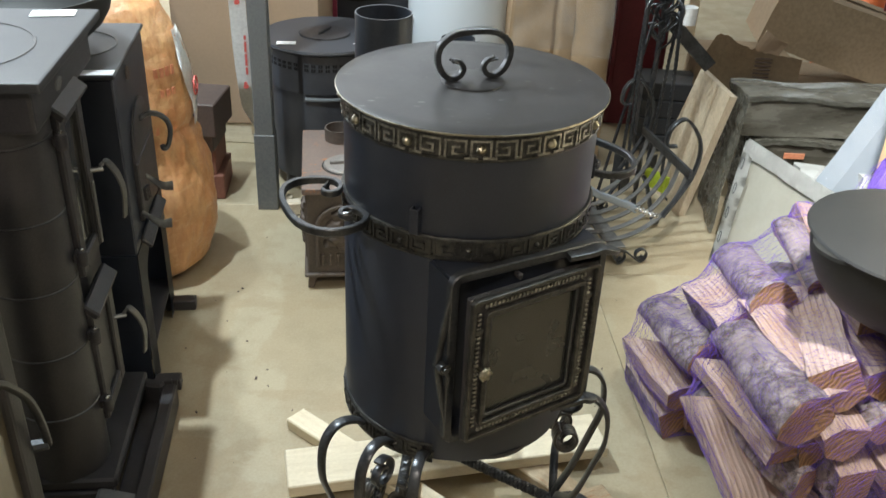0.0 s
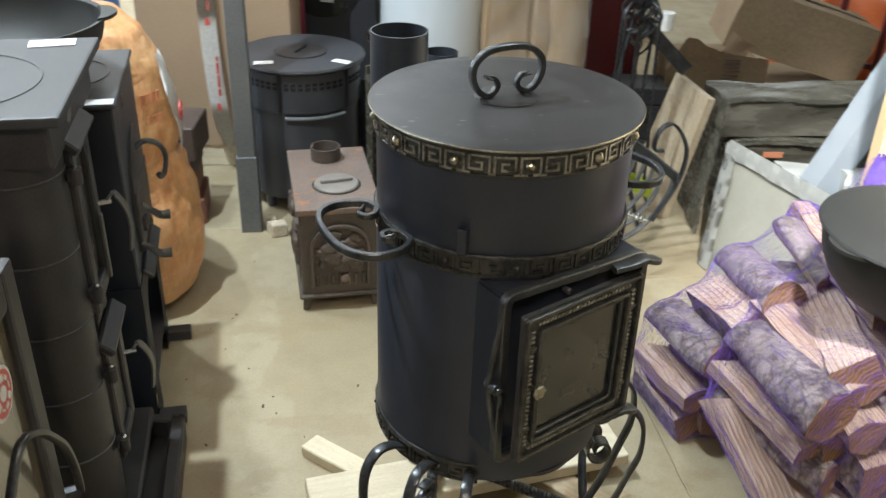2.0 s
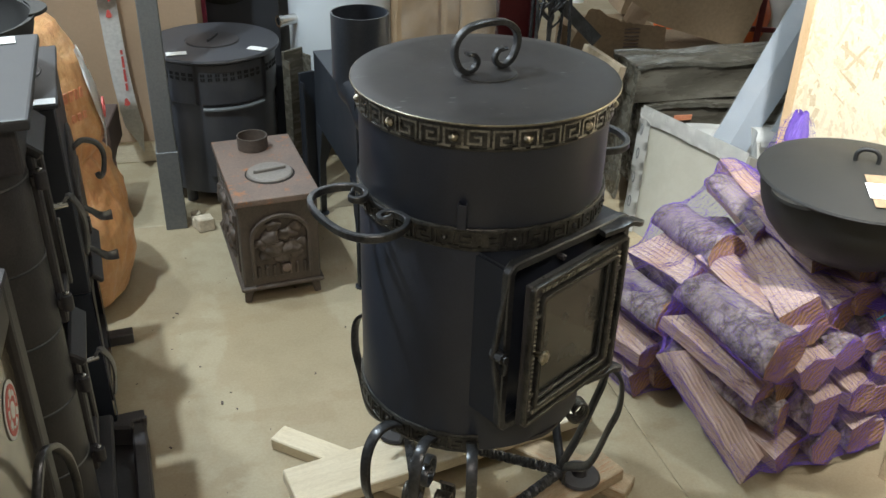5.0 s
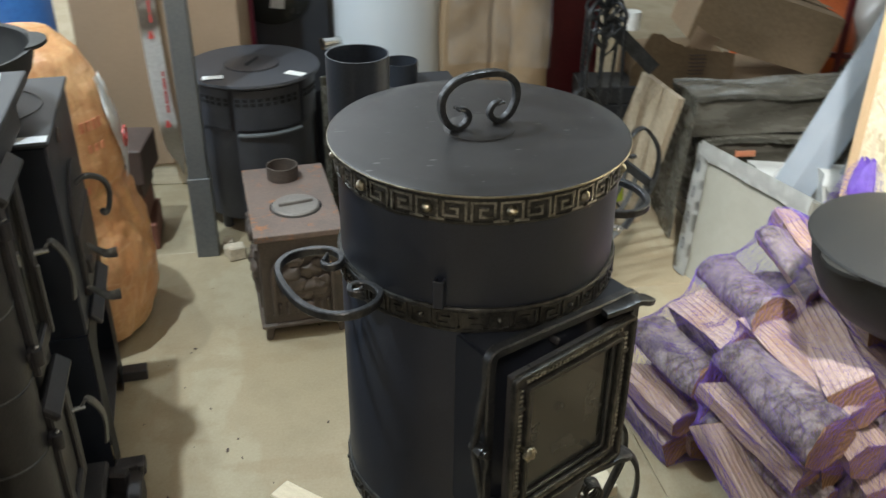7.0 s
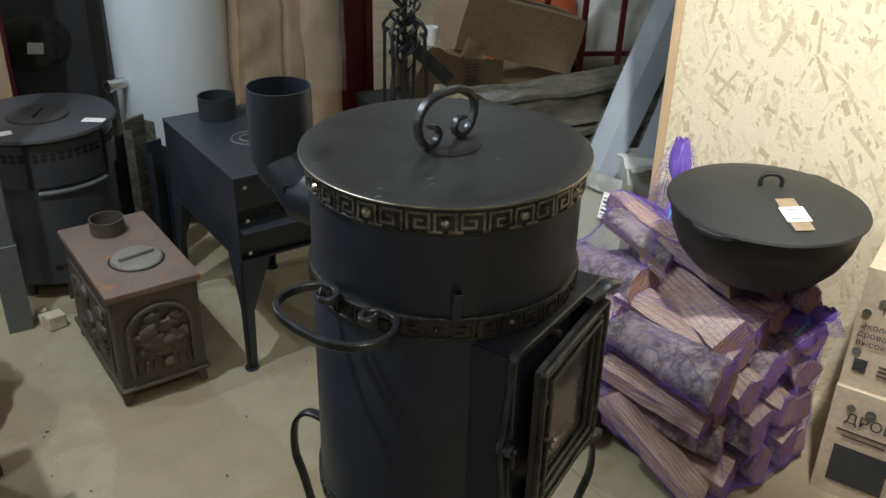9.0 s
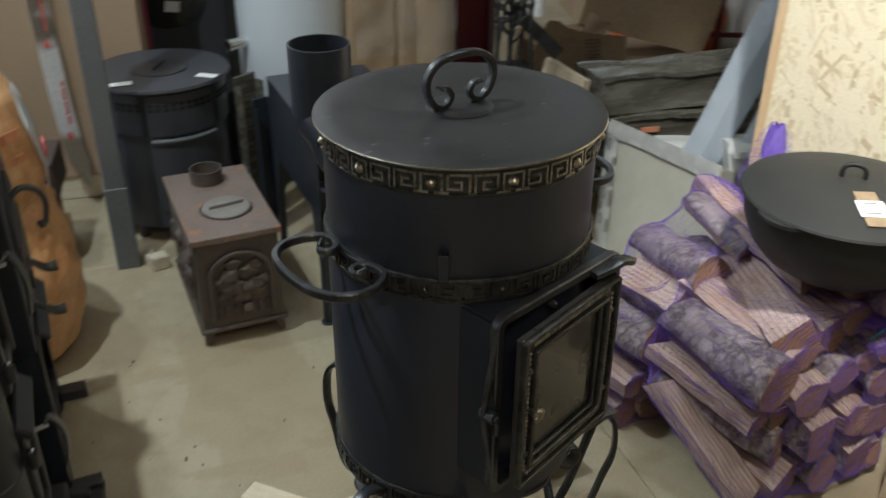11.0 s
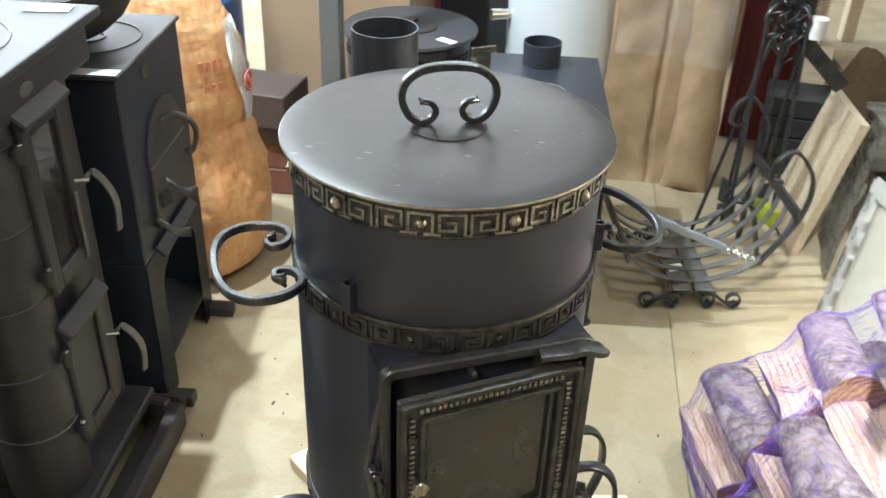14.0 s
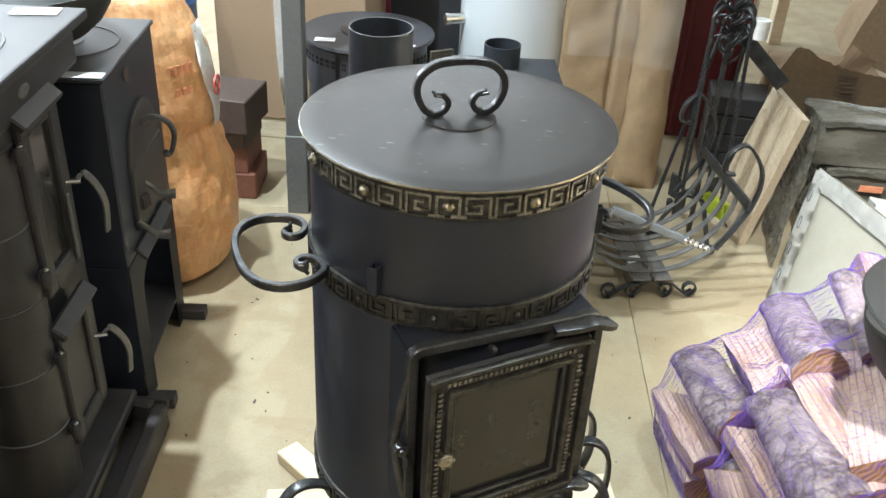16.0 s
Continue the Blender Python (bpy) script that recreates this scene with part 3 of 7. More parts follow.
def drum_stove():
    s = thing("drum_stove", pose(0.037, 1.482, 0), "tall black drum stove, brass key-pattern bands, ajar glazed door", "stove")
    bm = bmesh.new()
    lathe(bm, [(0, 0.428), (0.217, 0.428), (0.22, 0.431), (0.22, 0.872), (0.2175, 0.878), (0.19, 0.878)], 96)
    part("body", bm, M["black"], s, "black painted steel drum", 40)
    bm = bmesh.new()
    lathe(bm, [(0.2, 0.874), (0.2165, 0.874), (0.2185, 0.88), (0.2185, 1.076), (0.21, 1.076), (0.21, 1.0)], 96)
    part("upper_drum", bm, M["black"], s, "black upper pot ring", 40)
    bm = bmesh.new()
    lathe(bm, [(0, 1.083), (0.12, 1.0845), (0.2, 1.0835), (0.229, 1.0825), (0.2312, 1.0815), (0.2318, 1.079), (0.2312, 1.0765), (0.2285, 1.0755), (0, 1.0755)], 96)
    lid = part("lid", bm, M["lid"], s, "flat black round steel lid with worn edge", 30)
    bm = bmesh.new()
    lathe(bm, [(0.2318, 1.0778), (0.2326, 1.0785), (0.2326, 1.0803), (0.2316, 1.0812)], 96)
    part("lid_rim", bm, M["brass"], lid, "thin brassy rubbed lid edge", 30)
    bm = bmesh.new()
    lathe(bm, [(0.0, 1.0865), (0.05, 1.0865), (0.054, 1.0855), (0.055, 1.082)], 40)
    part("handle_plate", bm, M["lid"], lid, "round plate under the lid handle", 30)
    # lid handle: an upright C-scroll
    side = [(-0.041, 0.036), (-0.028, 0.033), (-0.02, 0.021), (-0.027, 0.008), (-0.044, 0.004), (-0.061, 0.015), (-0.0715, 0.04), (-0.067, 0.064), (-0.047, 0.081), (-0.02, 0.0875)]
    pts = arc_line([(0.91 * x, 0, 0.93 * z + 1.0875) for x, z in side] + [(-0.91 * x, 0, 0.93 * z + 1.0875) for x, z in side[::-1]], 6)
    rot = Matrix.Rotation(radians(21.5), 4, "Z")
    bm = bmesh.new()
    bar(bm, [rot @ Vector(p) for p in pts], 0.0115, 0.009, rot @ Vector((0, 1, 0)), lambda u: 0.75 + 0.45 * math.sin(math.pi * u) ** 0.6)
    handle = part("lid_handle", bm, M["forged"], lid, "forged scroll lid handle", 35)
    for e in (0, -1):
        bm = bmesh.new()
        p = Vector(pts[e])
        for k in range(4):
            off = Vector((0, (k - 1.5) * 0.0042, 0))
            q = Vector(pts[4 if e == 0 else -5])
            bar(bm, [rot @ (q + off * 0.6 + Vector((0, 0, -0.002))), rot @ (p + off), rot @ (p + (p - q) * 0.35 + off * 1.4)], 0.0024)
        part("fishtail", bm, M["forged"], handle)
    # side handles: wide flat C-scrolls whose curled ends are welded to the drum
    half = [(0.051, 0.025), (0.045, 0.034), (0.035, 0.034), (0.029, 0.026), (0.03, 0.014), (0.04, 0.004), (0.055, 0.0), (0.073, 0.004), (0.09, 0.022), (0.098, 0.048), (0.093, 0.074), (0.072, 0.096), (0.038, 0.109)]
    for a in (208.5, 28.5):
        rot = Matrix.Rotation(radians(a - 90), 4, "Z") @ Matrix.Translation((0, 0.2225, 0.902))
        flat = [(-x, y) for x, y in half] + [(0.0, 0.1125)] + half[::-1]
        pts = arc_line([rot @ Vector((x, y, 0.003 * math.sin(30 * x))) for x, y in flat], 5)
        bm = bmesh.new()
        bar(bm, pts, 0.0125, 0.0092, (0, 0, 1), lambda u: 0.72 + 0.38 * math.sin(math.pi * u) ** 0.5)
        h = part("side_handle", bm, M["forged"], s, "forged flat scroll carrying handle", 35)
        for e, q in ((0, 4), (-1, -5)):
            bm = bmesh.new()
            p, q = pts[e], pts[q]
            for k in range(4):
                off = Vector((0, 0, (k - 1.5) * 0.0044))
                bar(bm, [q + off * 0.7, p + off, p + (p - q) * 0.6 + off * 1.6], 0.003)
            part("fishtail", bm, M["forged"], h, "ribbed fishtail end")
        bm = bmesh.new()
        bx = Matrix.Rotation(radians(a), 4, "Z")
        bar(bm, [bx @ Vector((0.2225 * math.cos(radians(w)), 0.2225 * math.sin(radians(w)), 0.897 - 0.004 * math.cos(radians(6 * w)))) for w in range(-15, 16, 3)], 0.006, 0.006, (0, 0, 1))
        part("weld_strip", bm, M["forged"], h)
    # small sheet brackets round the pot ring
    for a in (248.5, 8.5, 128.5):
        bm = bmesh.new()
        r = Matrix.Rotation(radians(a), 4, "Z")
        box(bm, (0.012, 0.003, 0.044), r @ Vector((0.2245, -0.006, 0.922)), r)
        box(bm, (0.012, 0.003, 0.044), r @ Vector((0.2245, 0.006, 0.922)), r)
        box(bm, (0.003, 0.0155, 0.044), r @ Vector((0.2315, 0, 0.922)), r, 0.001)
        part("bracket", bm, M["black"], s)
    ornament_band(s, 1.0325, 1.0745, 0.2195, True, "top_band", 273.5)
    ornament_band(s, 0.858, 0.898, 0.2205, False, "middle_band", 271)
    ornament_band(s, 0.424, 0.466, 0.221, False, "bottom_band", 271, (15, 245))
    # stove door in its frame
    face = Matrix.Rotation(radians(29.5), 4, "Z") @ Matrix.Translation((-0.006, -0.224, 0.006))
    # here x runs to the right along the face, -y comes forward
    for nm, size, c in (("shroud_top", (0.29, 0.125, 0.004), (0, 0.062, 0.847)), ("shroud_bottom", (0.29, 0.125, 0.004), (0, 0.062, 0.527)), ("shroud_cheek", (0.004, 0.1, 0.314), (-0.147, 0.05, 0.687)), ("shroud_cheek", (0.004, 0.1, 0.314), (0.147, 0.05, 0.687))):
        bm = bmesh.new()
        box(bm, size, face @ Vector(c), face.to_3x3().to_4x4())
        part(nm, bm, M["black"], s, "black sheet of the firebox mouth")
    bm = bmesh.new()
    loop = []
    for cx, cz, a0 in ((0.13, 0.836, 0), (-0.13, 0.836, 90), (-0.13, 0.538, 180), (0.13, 0.538, 270)):
        for k in range(5):
            a = radians(a0 + 22.5 * k)
            loop.append(face @ Vector((cx + 0.014 * math.cos(a), -0.004, cz + 0.014 * math.sin(a))))
    bar(bm, loop, 0.017, 0.016, face.to_3x3() @ Vector((0, 1, 0)), close=True)
    fr = part("door_frame", bm, M["forged"], s, "cast door frame with rubbed edges", 40)
    bm = bmesh.new()
    # kite-shaped rim with a lug on the latch side, hinge ears on the other
    bar(bm, [face @ Vector(p) for p in arc_line([(-0.14, -0.008, 0.842), (-0.154, -0.006, 0.78), (-0.165, -0.004, 0.70), (-0.162, -0.004, 0.66), (-0.152, -0.006, 0.6), (-0.14, -0.008, 0.53)], 5)], 0.008, 0.012, face.to_3x3() @ Vector((0, 1, 0)))
    bar(bm, [face @ Vector((-0.161, 0.004, 0.69)), face @ Vector((-0.161, -0.022, 0.69))], 0.0105)
    bar(bm, [face @ Vector((-0.161, -0.018, 0.69)), face @ Vector((-0.161, -0.027, 0.69))], 0.006)
    bar(bm, [face @ Vector(p) for p in ((-0.158, -0.016, 0.686), (-0.152, -0.018, 0.669), (-0.154, -0.018, 0.652))], 0.0045)
    part("latch_lug", bm, M["forged"], fr, "", 40)
    for z in (0.848, 0.532):
        bm = bmesh.new()
        bar(bm, [face @ Vector(p) for p in arc_line([(0.064, -0.016, z), (0.1, -0.022, z + 0.002), (0.122, -0.026, z + 0.006), (0.14, -0.028, z), (0.153, -0.024, z - 0.004)], 5)], 0.026, 0.011, face.to_3x3() @ Vector((0, 1, 0)))
        part("hinge_ear", bm, M["forged"], fr, "rounded cast hinge ear", 40)
    # the door itself, hung on the right, standing ajar
    hinge = face @ Matrix.Translation((0.124, -0.02, 0)) @ Matrix.Rotation(radians(4.2), 4, "Z") @ Matrix.Translation((-0.13, 0, 0))
    W, Z0, Z1 = 0.13, 0.545, 0.83
    turn = hinge.to_3x3().to_4x4()

    def rim(bm, dx, y, w, h, round_to=0.006):
        pts = []
        for sx, sz, a0 in ((1, 1, 0), (-1, 1, 90), (-1, -1, 180), (1, -1, 270)):
            cx, cz = sx * (W - dx - round_to), (Z1 - dx - round_to) if sz > 0 else (Z0 + dx + round_to)
            for k in range(4):
                a = radians(a0 + 30 * k)
                pts.append(hinge @ Vector((cx + round_to * math.cos(a), y, cz + round_to * math.sin(a))))
        bar(bm, pts, w, h, hinge.to_3x3() @ Vector((0, 1, 0)), close=True)

    bm = bmesh.new()
    for sx in (-1, 1):
        box(bm, (0.038, 0.012, Z1 - Z0), hinge @ Vector((sx * (W - 0.019), 0, (Z0 + Z1) / 2)), turn, 0.002)
    for z in (Z0 + 0.019, Z1 - 0.019):
        box(bm, (2 * W - 0.076, 0.012, 0.038), hinge @ Vector((0, 0, z)), turn, 0.002)
    door = part("stove_door", bm, M["cast"], s, "ajar cast-iron door with beaded brass-rubbed frame")
    for nm, dx, y, w, h in (("outer_moulding", 0.004, -0.009, 0.012, 0.008), ("inner_moulding", 0.0305, -0.009, 0.012, 0.008), ("glass_bead", 0.04, -0.004, 0.008, 0.007)):
        bm = bmesh.new()
        rim(bm, dx, y, w, h)
        part(nm, bm, M["patina_dark"] if nm != "glass_bead" else M["forged"], door, "", 50)
    bm = bmesh.new()
    zc, n = (Z0 + Z1) / 2, 26
    for k in range(n):
        for sx in (-1, 1):
            box(bm, (0.0075, 0.005, 0.0052), hinge @ Vector((sx * (W - 0.0175), -0.0075, Z0 + 0.03 + (Z1 - Z0 - 0.06) * k / (n - 1))), turn, 0.001)
        for z in (Z0 + 0.0175, Z1 - 0.0175):
            box(bm, (0.0052, 0.005, 0.0075), hinge @ Vector((-W + 0.03 + (2 * W - 0.06) * k / (n - 1), -0.0075, z)), turn, 0.001)
    tagged(part("beading", bm, M["patina"], door, "row of brass-rubbed beads"), kind="stuff")
    for sx in (-1, 1):
        for z in (Z0 + 0.062, Z1 - 0.062):
            bm = bmesh.new()
            box(bm, (0.016, 0.007, 0.009), hinge @ Vector((sx * (W - 0.0175), -0.009, z)), turn, 0.002)
            part("boss", bm, M["patina_dark"], door)
    bm = bmesh.new()
    box(bm, (2 * W - 0.074, 0.004, Z1 - Z0 - 0.074), hinge @ Vector((0, 0.002, zc)), turn)
    part("glass_pane", bm, M["glass"], door, "dusty smoked stove glass")
    bm = bmesh.new()
    axis = hinge @ Matrix.Translation((-W + 0.022, -0.01, 0.695)) @ Matrix.Rotation(radians(90), 4, "X")
    lathe(bm, [(0.005, 0), (0.005, 0.01), (0.0105, 0.013), (0.0115, 0.017), (0.0095, 0.021), (0.005, 0.024), (0, 0.025)], 14, axis)
    for k in range(6):
        a = radians(60 * k)
        bmesh.ops.create_icosphere(bm, subdivisions=1, radius=0.0038, matrix=axis @ Matrix.Translation((0.0098 * math.cos(a), 0.0098 * math.sin(a), 0.019)))
    part("knob", bm, M["brass"], door, "flower-shaped brass knob", 50)
    bm = bmesh.new()
    box(bm, (0.009, 0.018, 0.012), hinge @ Vector((-0.02, 0.02, Z1 + 0.002)), turn, 0.003)
    part("catch", bm, M["cast"], door)
    # ash tray lip under the drum
    bm = bmesh.new()
    lathe(bm, [(0, 0.418), (0.09, 0.418), (0.1, 0.424), (0.1, 0.432), (0, 0.432)], 40, face @ Matrix.Translation((0.0, 0.1, 0.0)))
    part("ash_tray", bm, M["cast"], s, "round ash tray under the drum", 40)
    # flue: an elbow rising behind the drum
    fx, fy = -0.176, 0.311
    d = Vector((fx, fy, 0)).normalized()
    bm = bmesh.new()
    lathe(bm, [(0.0575, 0.975), (0.0575, 1.108), (0.0545, 1.108), (0.0545, 0.975)], 40, Matrix.Translation((fx, fy, 0)))
    pts = [Vector((fx, fy, 0.985)), Vector((fx, fy, 0.972))] + [Vector((fx, fy, 0.0)) - d * 0.05 * math.sin(a) + Vector((0, 0, 0.92 + 0.045 * math.cos(a))) for a in (0.5, 1.0, 1.57)] + [d * 0.2 + Vector((0, 0, 0.92))]
    ring = []
    for p, q in zip(pts, pts[1:] + [pts[-1] + (pts[-1] - pts[-2])]):
        t = (q - p).normalized()
        a = Vector((-d.y, d.x, 0))
        b = t.cross(a)
        ring.append([bm.verts.new(p + (a * math.cos(2 * math.pi * i / 32) + b * math.sin(2 * math.pi * i / 32)) * 0.0572) for i in range(32)])
    for r0, r1 in zip(ring, ring[1:]):
        for i in range(32):
            bm.faces.new((r0[i], r0[(i + 1) % 32], r1[(i + 1) % 32], r1[i]))
    part("flue_elbow", bm, M["box_blue"], s, "black flue elbow rising behind the drum", 40)
    # forged legs: three bars each, looping out and down to a disc foot
    for a in (238, 6, 113):
        rot = Matrix.Rotation(radians(a), 4, "Z")
        legp = None
        for k, sp in enumerate((-19, 0, 19)):
            r2 = rot @ Matrix.Rotation(radians(sp), 4, "Z")
            foot = rot @ Vector((0.238, 0.014 * (k - 1), 0.082))
            path = arc_line([r2 @ Vector((0.2, 0, 0.425)), r2 @ Vector((0.245, 0, 0.462)), r2 @ Vector((0.285, 0, 0.466)), r2 @ Vector((0.312, 0, 0.43)), r2 @ Vector((0.316, 0, 0.36)), r2 @ Vector((0.3, 0, 0.3)), r2 @ Vector((0.268, 0, 0.2)), foot + Vector((0, 0, 0.045)), foot], 7)
            bm = bmesh.new()
            bar(bm, path, 0.02, 0.009, r2.to_3x3() @ Vector((0, 1, 0)))
            ob = part("leg_bar", bm, M["forged"], s if legp is None else legp, "forged looped leg bar", 40)
            legp = legp or ob
        bm = bmesh.new()
        sc = [(0.25 + x, z + 0.385) for x, z in [(0.035 * (1 - t * 0.75) * math.cos(9 * t + 1.2), 0.035 * (1 - t * 0.75) * math.sin(9 * t + 1.2)) for t in [i / 40 for i in range(41)]]]
        bar(bm, [rot @ Vector((x, 0, z)) for x, z in sc], 0.017, 0.007, rot @ Vector((0, 1, 0)))
        part("leg_curl", bm, M["forged"], legp, "", 40)
        # fluted leaf ends, rolled up between the bars
        for side in (-1, 1):
            bm = bmesh.new()
            for g in range(4):
                turn = [(0.03 * (1 - 0.6 * t) * math.cos(7.5 * t + 2.2), 0.036 * (1 - 0.6 * t) * math.sin(7.5 * t + 2.2)) for t in [i / 26 for i in range(27)]]
                bar(bm, [rot @ Vector((0.24 + x, side * (0.02 + 0.0075 * g), 0.315 + z)) for x, z in turn], 0.0075, 0.006, rot.to_3x3() @ Vector((0, 1, 0)))
            part("leaf_curl", bm, M["leaf"], legp, "fluted rolled leaf end", 40)
        bm = bmesh.new()
        lathe(bm, [(0, 0.072), (0.046, 0.072), (0.05, 0.076), (0.046, 0.082), (0.018, 0.085), (0.014, 0.1), (0, 0.1)], 28, rot @ Matrix.Translation((0.285, 0, 0)))
        part("disc_foot", bm, M["cast"], legp, "black disc foot", 40)
    ends = [Matrix.Rotation(radians(a), 4, "Z") @ Vector((0.235, 0, 0.105)) for a in (238, 6, 113)]
    for i in range(3):
        bm = bmesh.new()
        p, q = ends[i], ends[(i + 1) % 3]
        bar(bm, [p.lerp(q, k / 90) for k in range(91)], 0.022, 0.019, (0, 0, 1), None, 60)
        part("stretcher", bm, M["forged"], s, "twisted bar between the feet")
    return s


drum_stove()


def timber(name, p, q, w, h, material, label, group="pallet timbers under the stove"):
    """A sawn length from p to q, given at its underside."""
    p, q = Vector(p), Vector(q)
    d = q - p
    ang = math.degrees(math.atan2(d.y, d.x))
    bm = bmesh.new()
    box(bm, (d.length, w, h), (d.length / 2, 0, h / 2), None, 0.003, 1)
    for v in bm.verts:
        v.co += noise.noise_vector(v.co * 30) * 0.002
    ob = part(name, bm, material, None)
    ob.matrix_world = pose(p.x, p.y, p.z, 0, 0, ang)
    return tagged(ob, label, "timber", group)


timber("timber", (-0.365, 1.84, 0), (0.3, 1.32, 0), 0.06, 0.036, M["pine"], "pale sawn pine batten lying on the floor")
timber("timber", (-0.345, 1.6, 0.036), (0.42, 1.79, 0.036), 0.13, 0.034, M["pine"], "grey-stained pine plank across the battens")
timber("timber", (-0.2, 1.15, 0.036), (0.45, 1.36, 0.036), 0.1, 0.034, M["pine_dirty"], "brown-stained pine plank under the stove feet")
timber("timber", (0.02, 1.9, 0), (0.45, 1.5, 0), 0.07, 0.036, M["pine_dirty"], "short reddish pine batten under the stove")
timber("timber", (-0.05, 1.35, 0.036), (0.42, 1.56, 0.036), 0.09, 0.034, M["pine_dirty"], "reddish-stained plank below the drum")


# ---- the row of cast stoves on the left ----
def plate_rings(bm, c, radii, z):
    for r in radii:
        lathe(bm, [(r - 0.003, z), (r - 0.002, z + 0.0022), (r + 0.002, z + 0.0022), (r + 0.003, z)], 48, Matrix.Translation((*c, 0)))


def curved_pull(pts, w, parent, material, name="handle", label=""):
    bm = bmesh.new()
    bar(bm, arc_line(pts, 7), w)
    return part(name, bm, material, parent, label, 60)


def column_stove():
    """Tall cast stove with a ringed corner column; its doors face the aisle (+x)."""
    s = thing("column_stove", pose(-0.705, 1.478, 0, 0, 0, 7.4), "tall black cast-iron stove with a ringed corner column and hob", "stove")
    bm = bmesh.new()
    box(bm, (0.64, 0.476, 0.02), (-0.32, 0.238, 1.033), None, 0.005, 2)
    top = part("top_plate", bm, M["hob"], s, "smooth grey-black hob plate")
    bm = bmesh.new()
    plate_rings(bm, (-0.24, 0.2), (0.05, 0.085, 0.175), 1.0425)
    part("hob_rings", bm, M["cast"], top, "concentric hob rings", 40)
    bm = bmesh.new()
    box(bm, (0.09, 0.045, 0.0012), (-0.085, 0.432, 1.0446), Matrix.Rotation(0.1, 4, "Z"))
    part("price_label", bm, M["label"], top, "white paper label")
    bm = bmesh.new()
    box(bm, (0.58, 0.43, 0.085), (-0.315, 0.235, 0.981), None, 0.008, 2)
    part("apron", bm, M["cast"], s, "deep cast rim under the hob plate")
    bm = bmesh.new()
    box(bm, (0.48, 0.34, 0.86), (-0.3, 0.23, 0.535), None, 0.01, 2)
    part("body", bm, M["cast"], s, "black cast-iron stove body")
    bm = bmesh.new()
    prof = [(0.0, 0.1)]
    for z0, z1 in ((0.1, 0.281), (0.281, 0.437), (0.437, 0.592), (0.592, 0.747), (0.747, 0.907), (0.907, 0.98)):
        prof += [(0.081, z0 + 0.0005), (0.085, z0 + 0.003), (0.0852, (z0 + z1) / 2), (0.085, z1 - 0.003), (0.081, z1 - 0.0005)]
    prof += [(0.0, 0.98)]
    lathe(bm, prof, 40, Matrix.Translation((-0.115, 0.105, 0)))
    column = part("corner_column", bm, M["cast"], s, "rounded column of stacked cast rings", 35)
    for z in (0.281, 0.437, 0.592, 0.747, 0.907):
        bm = bmesh.new()
        lathe(bm, [(0.0835, z - 0.0016), (0.0862, z), (0.0835, z + 0.0016)], 40, Matrix.Translation((-0.115, 0.105, 0)))
        part("seam", bm, M["dusty_steel"], column, "thin rubbed seam between the rings", 60)
    for nm, z0, z1, y0, y1 in (("fire_door", 0.575, 0.935, 0.125, 0.295), ("ash_door", 0.2, 0.49, 0.12, 0.295)):
        bm = bmesh.new()
        for y in (y0 + 0.019, y1 - 0.019):
            box(bm, (0.03, 0.038, z1 - z0), (-0.034, y, (z0 + z1) / 2), None, 0.004)
        for z in (z0 + 0.019, z1 - 0.019):
            box(bm, (0.03, y1 - y0 - 0.07, 0.038), (-0.034, (y0 + y1) / 2, z), None, 0.004)
        d = part(nm, bm, M["cast"], s, "black cast door")
        bm = bmesh.new()
        box(bm, (0.04, y1 - y0 + 0.01, 0.018), (-0.02, (y0 + y1) / 2 - 0.002, z1 + 0.004), Matrix.Rotation(0.7, 4, "Y"), 0.004)
        part("hood", bm, M["cast"], d, "sloping hood above the door")
        bm = bmesh.new()
        box(bm, (0.014, y1 - y0 - 0.07, z1 - z0 - 0.07), (-0.036, (y0 + y1) / 2, (z0 + z1) / 2), None, 0.002)
        part("pane", bm, M["glass"] if nm == "fire_door" else M["cast"], d, "dark door glass" if nm == "fire_door" else "")
        for z in (z0 + 0.045, z1 - 0.06):
            bm = bmesh.new()
            lathe(bm, [(0, 0), (0.0105, 0.001), (0.0115, 0.004), (0.0115, 0.03), (0.0105, 0.033), (0, 0.034)], 12, Matrix.Translation((-0.012, y0 - 0.022, z)))
            box(bm, (0.016, 0.03, 0.02), (-0.022, y0 - 0.01, z + 0.016), None, 0.002)
            part("hinge", bm, M["cast"], d, "", 40)
            bm = bmesh.new()
            lathe(bm, [(0.006, 0), (0.006, 0.004), (0, 0.006)], 10, Matrix.Translation((-0.012, y0 - 0.022, z + 0.034)))
            part("hinge_pin", bm, M["steel"], d, "bare hinge pin head")
        zm = 0.763 if nm == "fire_door" else 0.385
        bm = bmesh.new()
        bar(bm, arc_line([(0.0, 0.288, zm - 0.008), (0.012, 0.297, zm), (0.026, 0.318, zm - 0.04), (0.03, 0.335, zm - 0.09), (0.022, 0.344, zm - 0.158)], 6), 0.016, 0.006, (0.3, 1, 0))
        part("pull", bm, M["dusty_steel"], d, "bright curved pull", 50)
        bm = bmesh.new()
        bar(bm, [(-0.02, 0.28, zm - 0.012), (0.006, 0.288, zm - 0.012)], 0.006)
        part("pull_stud", bm, M["steel"], d)
    # the bare strip of frame beside the fire door
    bm = bmesh.new()
    box(bm, (0.006, 0.012, 0.15), (-0.014, 0.262, 0.66), None, 0.002)
    part("door_strip", bm, M["dusty_steel"], s, "pale rubbed strip on the door edge")
    bm = bmesh.new()
